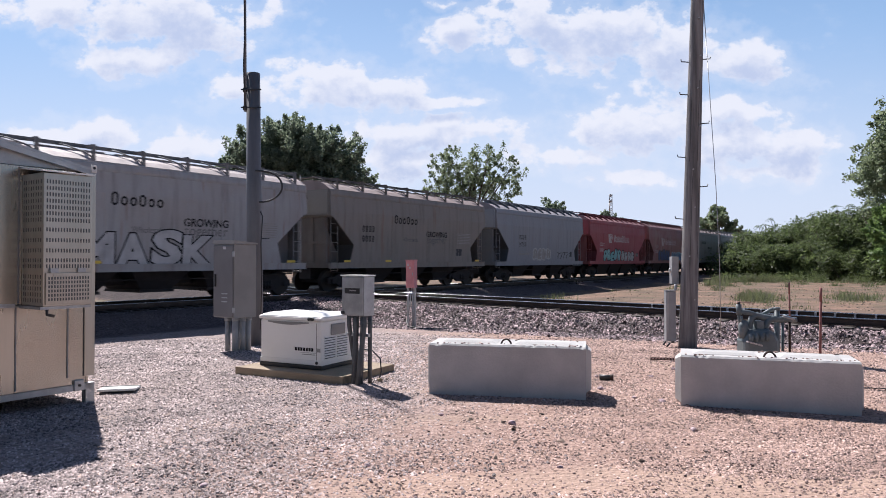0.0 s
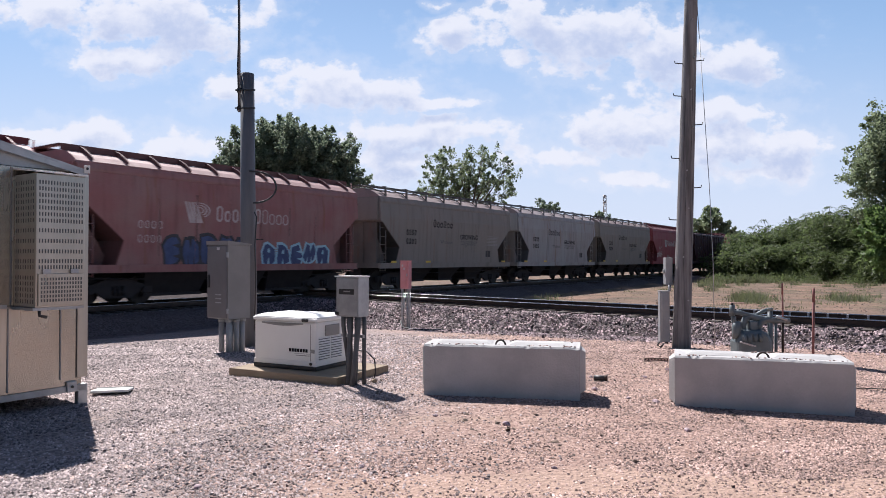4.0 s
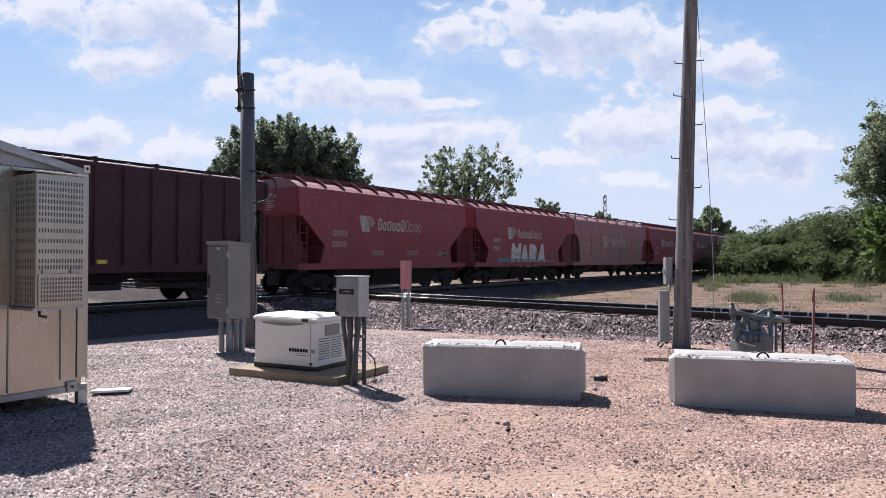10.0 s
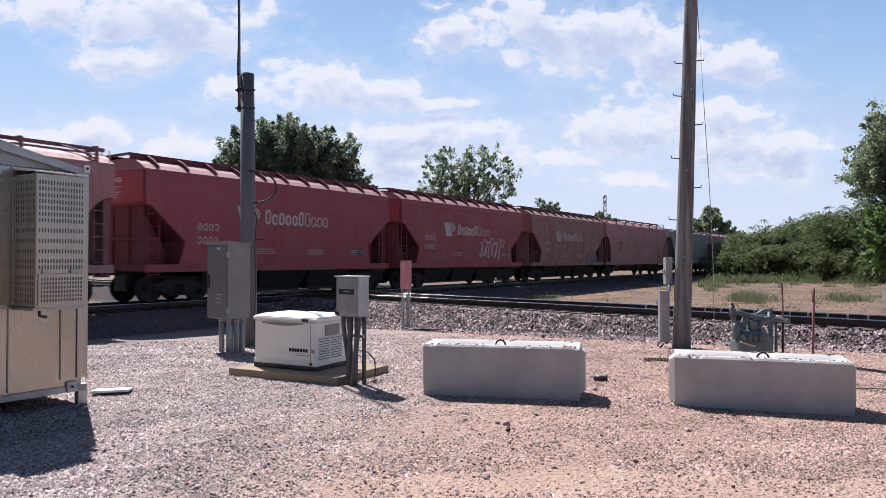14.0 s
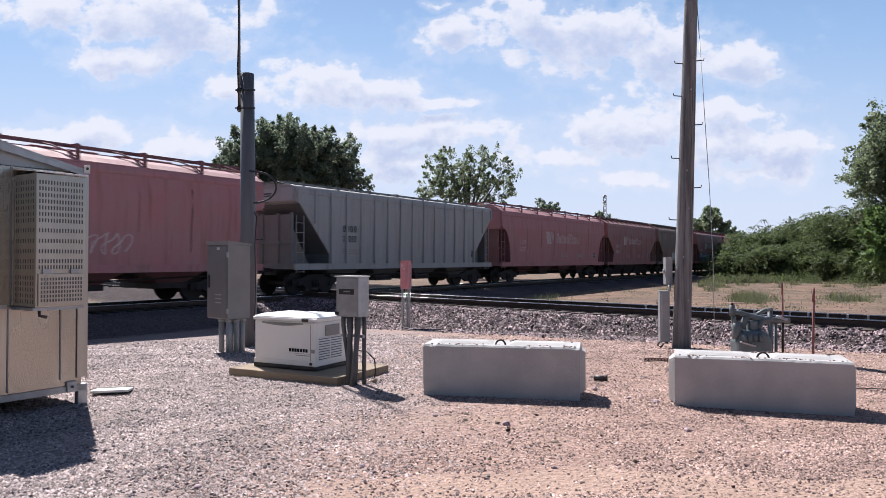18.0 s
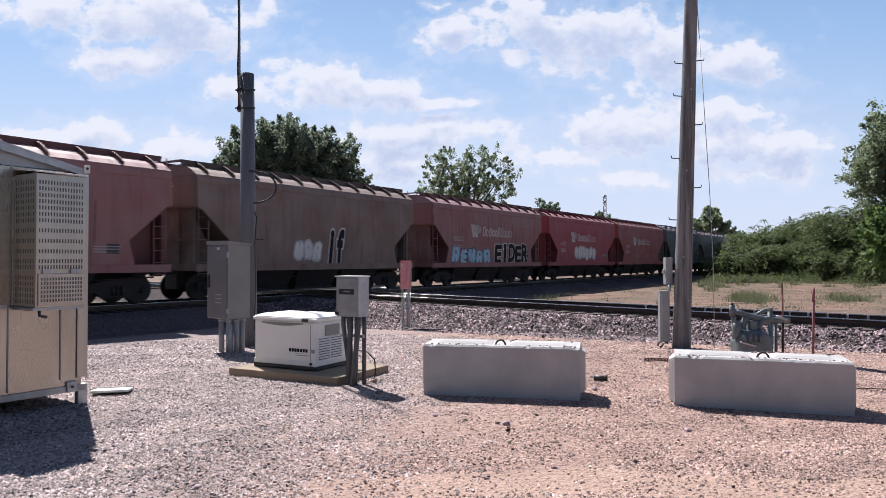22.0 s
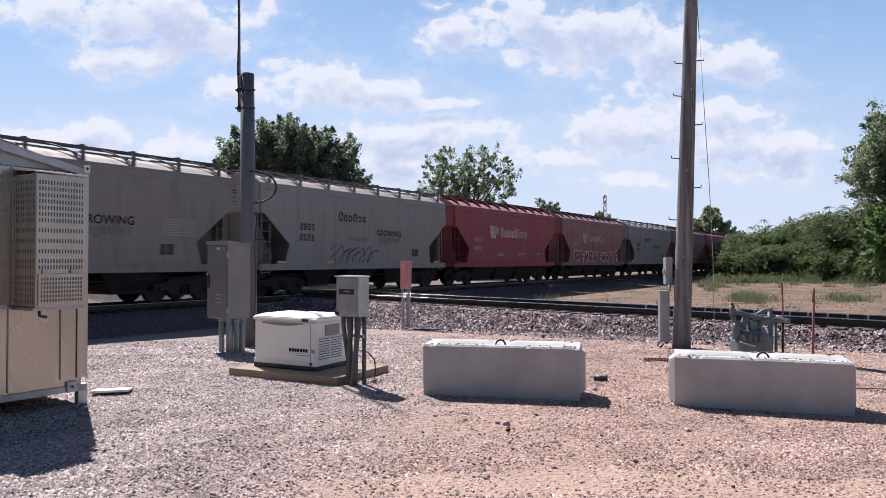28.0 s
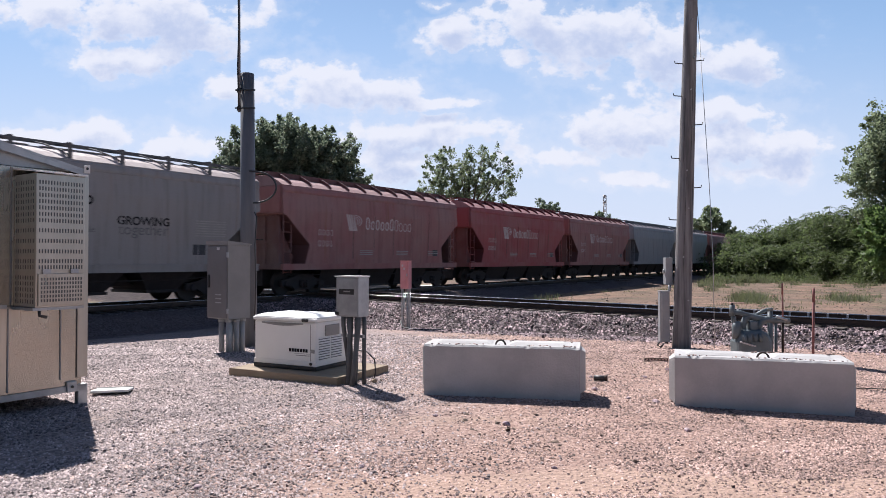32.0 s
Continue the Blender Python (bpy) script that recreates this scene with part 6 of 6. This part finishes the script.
    pipe("riser", [at(1300, 600, 0.04), at(1299, 570, 0.04), at(1295, 556, 0.0)], 0.024)
    pipe("riser", [at(1303, 660, 0.05), at(1301, 598, 0.04)], 0.022)
    pipe("tee_arm", [at(1366, 567), at(1383, 567), at(1396, 567)], 0.034)
    pipe("tee_branch", [at(1371, 560, -0.03), at(1384, 564, -0.03), at(1390, 566, -0.03)], 0.020, GALV)
    pipe("riser_cap", [at(1362, 550), at(1362, 545)], 0.043)


build_meter()
for x, y, h, lean, r, mat, label in ((4.86, 9.2, 1.22, 1.0, 0.017, REDSTAKE, "red painted marker stake stuck in the gravel"), (5.45, 11.2, 1.22, -0.5, 0.014, REDSTAKE, "dull red marker stake stuck in the gravel")):
    z = float(ground_z(x, y))
    s = thing("marker_stake", pose(x, y, z, 0, lean, 0), label, "stake", "marker stakes")
    part("rod", tube(bmesh.new(), [(0, 0, -0.1), (0, 0, h)], r, 8), mat, s)
    part("tip", tube(bmesh.new(), [(0, 0, h - 0.18), (0, 0, h + 0.005)], r * 1.06, 8), REDSTAKE, s)


# ---------------------------------------------------------------- trees and brush
def leaf_cloud(rng, centres, radii, per, size, slim=0.55):
    """Leaf quads gathered in clumps."""
    n = len(centres) * per
    c = np.repeat(centres, per, 0)
    p = c + np.clip(rng.normal(size=(n, 3)), -1.7, 1.7) * np.repeat(radii, per)[:, None] * 0.5
    u = rng.normal(size=(n, 3))
    u /= np.linalg.norm(u, axis=1)[:, None]
    w = rng.normal(size=(n, 3))
    w -= (w * u).sum(1)[:, None] * u
    w /= np.linalg.norm(w, axis=1)[:, None]
    s = size * rng.uniform(0.6, 1.3, n)[:, None]
    a, b, cc, d = p - u * s, p + w * s * slim, p + u * s, p - w * s * slim
    v = np.stack([a, b, cc, d], 1).reshape(-1, 3)
    return v, np.arange(4 * n).reshape(n, 4)


def leaf_sprays(rng, centres, ways, radii, per, size):
    """Leaf quads gathered in tapering sprays that point the given ways."""
    n = len(centres) * per
    r = np.repeat(radii, per)[:, None]
    along = rng.uniform(-0.5, 1.15, (n, 1))
    p = np.repeat(centres, per, 0) + np.repeat(ways, per, 0) * along * r
    p += np.clip(rng.normal(size=(n, 3)), -1.8, 1.8) * r * 0.36 * (1.05 - 0.65 * np.clip(along, 0, 1.15))
    u = rng.normal(size=(n, 3)) + 0.6 * np.repeat(ways, per, 0)
    u /= np.linalg.norm(u, axis=1)[:, None]
    w = rng.normal(size=(n, 3))
    w -= (w * u).sum(1)[:, None] * u
    w /= np.linalg.norm(w, axis=1)[:, None]
    s = size * rng.uniform(0.6, 1.3, n)[:, None]
    v = np.stack([p - u * s, p + w * s * 0.55, p + u * s, p - w * s * 0.55], 1).reshape(-1, 3)
    return v, np.arange(4 * n).reshape(n, 4)


def build_tree(x, y, height, lobes, leaf, size, clumps, per, label, seed, trunk_r=0.3, clump_r=(0.5, 1.1), group=""):
    """lobes: ellipsoids (x, y, z, rx, ry, rz) of the crown, in the tree's space."""
    rng = np.random.default_rng(seed)
    z = float(ground_z(x, y))
    t = thing("tree", pose(x, y, z), label, "tree", group)
    lobes = np.array(lobes, float)
    vol = lobes[:, 3] * lobes[:, 4] * lobes[:, 5]
    pick = rng.choice(len(lobes), clumps, p=vol / vol.sum())
    d = rng.normal(size=(clumps, 3))
    d /= np.linalg.norm(d, axis=1)[:, None]
    centres = lobes[pick, :3] + d * lobes[pick, 3:] * (rng.random(clumps) ** 0.42)[:, None]
    radii = rng.uniform(*clump_r, clumps)
    ways = d * 0.8 + rng.normal(size=(clumps, 3)) * 0.25 + np.array((0, 0, 0.3))
    ways /= np.linalg.norm(ways, axis=1)[:, None]
    v, f = leaf_sprays(rng, centres, ways, radii, per, size)
    me = raw_mesh("crown", v, f)
    me.materials.append(leaf)
    part("crown", me, None, t)
    top = lobes[:, 2].mean()
    bm = bmesh.new()
    tube(bm, [(0, 0, -0.2), (0.1, 0, top * 0.45), (0.0, 0.1, top * 0.8), (0.15, 0, top * 1.15)], [trunk_r, trunk_r * 0.8, trunk_r * 0.5, trunk_r * 0.15], 9)
    part("trunk", bm, BARK, t)
    for k in range(min(16, clumps)):
        c = Vector(centres[k * (clumps // 16)] if clumps >= 16 else centres[k])
        h = max(0.25 * top, min(c.z - 0.5, top * 0.7)) * rng.uniform(0.6, 0.95)
        part("limb", tube(bmesh.new(), [(0.05, 0, h), ((c.x) * 0.5, c.y * 0.5, (h + c.z) * 0.5 + 0.3), c], [trunk_r * 0.4, trunk_r * 0.25, 0.03], 6), BARK, t)
    return t


build_tree(-13.5, 62, 15, [(0, 0, 9.2, 6.0, 4.5, 4.6), (-2.8, 0, 10.9, 3.7, 3.5, 3.2), (2.8, 0, 10.6, 3.2, 3.5, 3.2), (-0.6, 0, 12.6, 2.6, 3, 2.3), (4.6, 0, 8.2, 2.2, 3, 3.0), (-5.0, 0, 8.9, 2.1, 2.5, 3.0), (1.6, 0, 12.4, 1.8, 2, 2.0)], LEAF, 0.14, 900, 110, "broad dark green maple tree behind the train", 21, 0.4, (0.4, 0.85))
build_tree(2.8, 78, 15, [(-2.0, 0, 12.2, 2.9, 2.6, 2.6), (2.2, 0, 12.4, 3.0, 2.6, 2.7), (0, 0, 9.6, 4.9, 3.4, 2.6), (4.4, 0, 10.6, 1.6, 2, 1.8), (-4.2, 0, 9.6, 1.6, 2, 1.5)], LEAF_PALE, 0.13, 300, 62, "open-crowned green poplar tree behind the train", 22, 0.32, (0.3, 0.7))
build_tree(20.6, 150, 15, [(0, 0, 12.6, 3.0, 3, 2.6), (2.8, 0, 11.6, 2.4, 3, 2.2), (0.8, 0, 8.0, 3.4, 3, 3.4)], LEAF, 0.32, 60, 70, "small distant dark green tree", 23, 0.3, (0.6, 1.2))
build_tree(34.6, 150, 12, [(0, 0, 10.2, 1.9, 2, 2.0), (1.2, 0, 8.5, 2.0, 2, 2.0)], LEAF, 0.30, 40, 60, "small distant green tree behind the train", 27, 0.25, (0.5, 1.0))
build_tree(45.0, 118, 12, [(0, 0, 7.8, 3.0, 3, 2.9), (1.5, 0, 6.0, 2.6, 3, 2.6), (-2.0, 0, 6.5, 2, 2, 2.0)], LEAF_PALE, 0.30, 80, 80, "distant green tree behind the train", 24, 0.3, (0.5, 1.1))
build_tree(37.3, 55, 14, [(0, 0, 8.5, 4.6, 4, 4.6), (-2.6, 0, 9.8, 2.3, 3, 2.4), (-1.0, 0, 12.0, 2.6, 3, 2.2), (1.5, 0, 5.0, 4.0, 4, 3.0)], LEAF_PALE, 0.14, 520, 130, "tall green tree at the edge of the thicket", 25, 0.35, (0.6, 1.2))
build_tree(33.6, 52, 6, [(0, 0, 3.4, 2.4, 2, 2.6), (0.6, 0, 5.0, 1.8, 2, 1.6)], BRIGHT, 0.17, 110, 110, "sunlit bright green box elder in front of the thicket", 26, 0.15, (0.4, 0.8))


def frond_cloud(rng, centres, radii, per, size, pairs=6):
    """Arching compound leaves: leaflets in pairs along drooping stalks, gathered in clumps."""
    n = len(centres) * per
    p = np.repeat(centres, per, 0) + rng.normal(size=(n, 3)) * np.repeat(radii, per)[:, None] * 0.4
    a = rng.uniform(0, math.tau, n)
    rise = rng.uniform(0.1, 0.75, n)
    out = np.stack([np.cos(a), np.sin(a), np.zeros(n)], -1)
    side = np.stack([-np.sin(a), np.cos(a), np.zeros(n)], -1)
    s = size * rng.uniform(0.7, 1.3, n)
    quads = []
    for k in range(pairs):
        f = (k + 0.6) / pairs
        c = p + out * (s * f)[:, None]
        c[:, 2] += s * (rise * f - 1.1 * f * f)
        w = s * 0.42 * (1 - 0.5 * abs(2 * f - 0.9))
        for e in (-1, 1):
            tip = c + side * (e * w)[:, None] + out * (w * 0.5)[:, None]
            tip[:, 2] -= w * rng.uniform(0.1, 0.7, n)
            mid = (c + tip) / 2
            half = out * (s * 0.085)[:, None]
            quads.append(np.stack([c, mid + half, tip, mid - half], 1))
    v = np.stack(quads, 1).reshape(-1, 3)
    return v, np.arange(len(v)).reshape(-1, 4)


def build_thicket():
    rng = np.random.default_rng(31)
    row = []
    for k in range(24):
        f = k / 23
        px = 1288 + 312 * f + rng.uniform(-8, 8)
        y = 86 - 24 * f + rng.uniform(-3, 3)
        row.append((px, y, 4.2 + 2.7 * min(1, f * 2.2) + rng.uniform(-0.7, 0.5)))
    for k in range(12):
        px = 1290 + 300 * rng.random()
        row.append((px, 60 + 18 * (1600 - px) / 330 + rng.uniform(-2, 2), rng.uniform(2.4, 3.8)))
    for px, y, h in row:
        x = (px - 784) / 1235 * y
        z = float(ground_z(x, y))
        s = thing("sumac_shrub", pose(x, y, z), "dense dark green sumac shrub in the trackside thicket", "shrub", "sumac thicket")
        n = 58
        c = np.stack([rng.normal(0, 1.35, n), rng.normal(0, 1.2, n), h * (0.08 + 0.80 * rng.random(n) ** 0.75)], -1)
        c[:, :2] *= (1.1 - 0.40 * c[:, 2:] / h)
        heads = np.stack([rng.normal(0, 1.0, 6), rng.normal(0, 0.9, 6), h * rng.uniform(0.86, 1.0, 6)], -1)
        c = np.concatenate([c, heads])
        v, f = frond_cloud(rng, c, np.concatenate([rng.uniform(0.5, 1.0, n), np.full(6, 0.2)]), 12, 0.58, 4)
        v2, f2 = leaf_cloud(rng, c[:n], rng.uniform(0.5, 1.0, n), 34, 0.17, 0.42)
        v, f = np.concatenate([v, v2]), np.concatenate([f, f2 + len(v)])
        me = raw_mesh("foliage", v, f)
        me.materials.append(SUMAC)
        part("foliage", me, None, s)
        for e in heads:
            part("stem", tube(bmesh.new(), [(e[0] * 0.3, e[1] * 0.3, -0.1), (e[0] * 0.7, e[1] * 0.7, e[2] * 0.6), tuple(e)], [0.06, 0.045, 0.02], 5), BARK, s)


build_thicket()


def build_weeds():
    rng = np.random.default_rng(41)
    spots = []
    for cx, cy, sx, sy, count, lo, hi in ((1262, 498, 14, 5, 22, 0.25, 0.55), (1312, 491, 34, 4, 46, 0.35, 0.9), (1440, 497, 70, 2, 20, 0.2, 0.5), (1330, 521, 15, 2.5, 40, 0.3, 0.6), (1484, 521, 4, 2, 8, 0.3, 0.55), (1517, 521, 7, 2, 8, 0.2, 0.5), (1300, 530, 40, 5, 6, 0.08, 0.2), (1505, 516, 40, 4, 8, 0.2, 0.4),
                                          (1190, 503, 16, 4, 8, 0.15, 0.4), (963, 527, 7, 1, 7, 0.35, 0.6), (1400, 526, 110, 8, 10, 0.06, 0.16), (1120, 525, 60, 8, 4, 0.08, 0.2), (1490, 498, 90, 2, 26, 0.2, 0.5)):
        for _ in range(count):
            px, py = rng.normal(cx, sx), rng.normal(cy, sy)
            y = min(62.0, 1235 * 1.75 / max(30.0, py - 460))
            x = (px - 784) / 1235 * y
            if x * CN.x + y * CN.y - CO > 2.4:
                spots.append((x, y, rng.uniform(lo, hi)))
    vs, fs = [], []
    for x, y, h in spots:
        n = 46
        bx, by = x + rng.normal(0, 0.26, n), y + rng.normal(0, 0.26, n)
        bz = ground_z(bx, by) - 0.02
        a = rng.uniform(0, math.tau, n)
        hh = h * rng.uniform(0.25, 1.2, n)
        tip = np.stack([bx + np.cos(a) * hh * 0.6, by + np.sin(a) * hh * 0.6, bz + hh], -1)
        wx, wy = -np.sin(a) * 0.007 * (1 + y / 30), np.cos(a) * 0.007 * (1 + y / 30)
        p, q = np.stack([bx - wx, by - wy, bz], -1), np.stack([bx + wx, by + wy, bz], -1)
        k = sum(len(b) for b in vs)
        vs.append(np.stack([p, q, tip], 1).reshape(-1, 3))
        fs.append(k + np.arange(3 * n).reshape(n, 3))
    me = raw_mesh("weeds", np.concatenate(vs), np.concatenate(fs))
    py = rng.uniform(60, 72, 150)
    px = (rng.uniform(1255, 1600, 150) - 784) / 1235 * py
    v, f = leaf_cloud(rng, np.stack([px, py, ground_z(px, py) + rng.uniform(0.05, 0.3, 150)], -1), rng.uniform(0.3, 0.8, 150), 50, 0.12, 0.3)
    low = raw_mesh("undergrowth", v, f)
    low.materials.append(SUMAC)
    tagged(new("undergrowth", low), "low green undergrowth at the thicket's foot", "undergrowth", kind="stuff")
    me.materials.append(GRASS)
    tagged(new("weeds", me), "dry green and yellow weeds on the sandy verge", "weeds", kind="stuff")
    # woods far beyond the line
    n = 330
    px = rng.uniform(-200, 1750, n)
    y = rng.uniform(280, 330, n)
    x = (px - 784) / 1235 * y
    h = 7 + 4.5 * np.sin(px * 0.011) ** 2 + rng.uniform(-1.5, 2, n)
    c = np.stack([np.repeat(x, 4) + rng.normal(0, 2.5, 4 * n), np.repeat(y, 4), np.repeat(h, 4) * np.tile([0.25, 0.5, 0.75, 0.95], n)], -1)
    # unseen trees added behind the camera to darken the shelter steel's reflections
    m = 130
    bx, by, bh = rng.uniform(-110, 110, m), -62 - rng.uniform(0, 12, m), rng.uniform(7, 11, m)
    near = np.stack([np.repeat(bx, 4) + rng.normal(0, 1.5, 4 * m), np.repeat(by, 4), np.repeat(bh, 4) * np.tile([0.2, 0.45, 0.7, 0.95], m)], -1)
    c = np.concatenate([c, near])
    v, f = leaf_cloud(rng, c, rng.uniform(1.6, 3.2, len(c)), 26, 0.9)
    me = raw_mesh("far_woods", v, f)
    me.materials.append(LEAF)
    tagged(new("far_woods", me), "dark green woods along the horizon, with unseen trees added behind the camera", "woods", kind="stuff")


build_weeds()


def build_tower():
    y = 420.0
    x = (1070 - 784) / 1235 * y
    t = thing("radio_tower", pose(x, y, -0.35), "distant steel lattice radio tower, coloured pale for the haze", "tower")
    top = 1.6 + 115 / 1235 * y
    for k in range(8):
        z0, z1 = top * k / 8, top * (k + 1) / 8
        bm = bmesh.new()
        for a in range(3):
            b = (a + 1) % 3
            p = lambda i, z: (1.1 * math.cos(i * math.tau / 3), 1.1 * math.sin(i * math.tau / 3), z)
            tube(bm, [p(a, z0), p(a, z1)], 0.16, 4)
            tube(bm, [p(a, z0), p(b, (z0 + z1) / 2), p(a, z1)], 0.20, 4)
        # pale sections throughout: the haze of distance is put into the colour
        part("lattice_section", bm, GALV if k % 2 else LABEL, t)
    for z in (top * 0.99, top * 0.90):
        part("antenna", tube(bmesh.new(), [(0, 0, z - 0.8), (0, 0, z + 0.6)], 0.9, 8), LABEL, t)


build_tower()


# ---------------------------------------------------------------- litter on the yard
def build_litter():
    rng = random.Random(77)
    clod = []
    for k in range(3):
        bm = bmesh.new()
        bmesh.ops.create_icosphere(bm, subdivisions=2, radius=0.5)
        for v in bm.verts:
            v.co *= 1 + 0.35 * noise.noise(v.co * 2.3 + Vector((k * 9.1, 0, 0)))
            v.co.z *= 0.6
        clod.append(mesh_of(bm, "clod", BALLAST))
    for px, py, size in ((895, 751, 0.09), (1215, 762, 0.08), (771, 736, 0.07), (352, 862, 0.06), (1052, 690, 0.10), (1045, 668, 0.07), (1140, 668, 0.07), (1160, 712, 0.09),
                         (1180, 655, 0.09), (1110, 705, 0.06), (700, 690, 0.05), (165, 628, 0.08), (560, 800, 0.05), (980, 828, 0.05), (1390, 800, 0.05), (640, 825, 0.05)):
        y = 1235 * 1.6 / (py - 460)
        x = (px - 784) / 1235 * y
        ob = new("rock", clod[rng.randrange(3)])
        ob.matrix_basis = pose(x, y, float(ground_z(x, y)) + size * 0.12, 0, 0, rng.uniform(0, 360)) @ Matrix.Diagonal((size, size * 0.8, size, 1))
        tagged(ob, "dark stray rock lying on the gravel", "rock", "stray rocks")
    y = 1235 * 1.6 / (640 - 460)
    strip = thing("perforated_strip", pose((1160 - 784) / 1235 * y, y, 0.02, 0, 0, -8), "short rusty perforated steel strip on the dirt", "metal strip")
    part("bar", boxes((-0.18, 0.18, -0.03, 0.03, 0.0, 0.01), (-0.18, 0.18, -0.035, -0.03, 0.0, 0.04)), RAILTOP, strip)
    for k in range(7):
        part("hole", boxes((-0.155 + 0.048 * k, -0.13 + 0.048 * k, -0.0365, -0.0352, 0.012, 0.03)), STONE_T, strip)
    y = 1235 * 1.6 / (674 - 460)
    stub = thing("pipe_stub", pose((1062 - 784) / 1235 * y, y, 0.04, 0, 0, -12), "short dark pipe stub lying on the gravel", "pipe")
    part("pipe", tube(bmesh.new(), [(-0.09, 0, 0), (0.09, 0, 0)], 0.035, 10), BLACK, stub)
    part("collar", tube(bmesh.new(), [(0.05, 0, 0), (0.085, 0, 0)], 0.042, 10), RAILTOP, stub)
    wire = thing("ground_cable", pose(4.9, 8.6, 0), "thin dark cable lying on the gravel beside the block", "cable")
    part("sheath", tube(bmesh.new(), [(-0.35, 0.3, 0.03), (0.1, 0.1, 0.012), (0.5, 0.0, 0.012), (1.2, -0.15, 0.006), (2.4, -0.3, 0.004)], 0.006, 6), BLACK, wire)


build_litter()


# ---------------------------------------------------------------- what moves
def run(t):
    """Metres that the train has gone after t seconds."""
    return SPEED[0] * t + SPEED[1] * t ** 2 + SPEED[2] * t ** 3 + SPEED[3] * t ** 4


SPEED = (12.4891, -0.0272556, 0.00137186, -1.56893e-05)


def motions():
    for car, start in TRAIN:
        walk(car, [(t, line_pose(TP + TD * (start - run(t)), TD, RAIL_Z + RIDE)) for t in range(0, 33, 2)])
    first = WHEELS[0]
    walk(first, [(k / FPS, Matrix.Rotation(-run(k / FPS) / 0.457, 4, "Y")) for k in range(0, 32 * FPS + 1)])
    keys = first.animation_data
    for w in WHEELS[1:]:
        w.rotation_mode = "QUATERNION"
        w.animation_data_create()
        w.animation_data.action = keys.action
        w.animation_data.action_slot = keys.action_slot


motions()
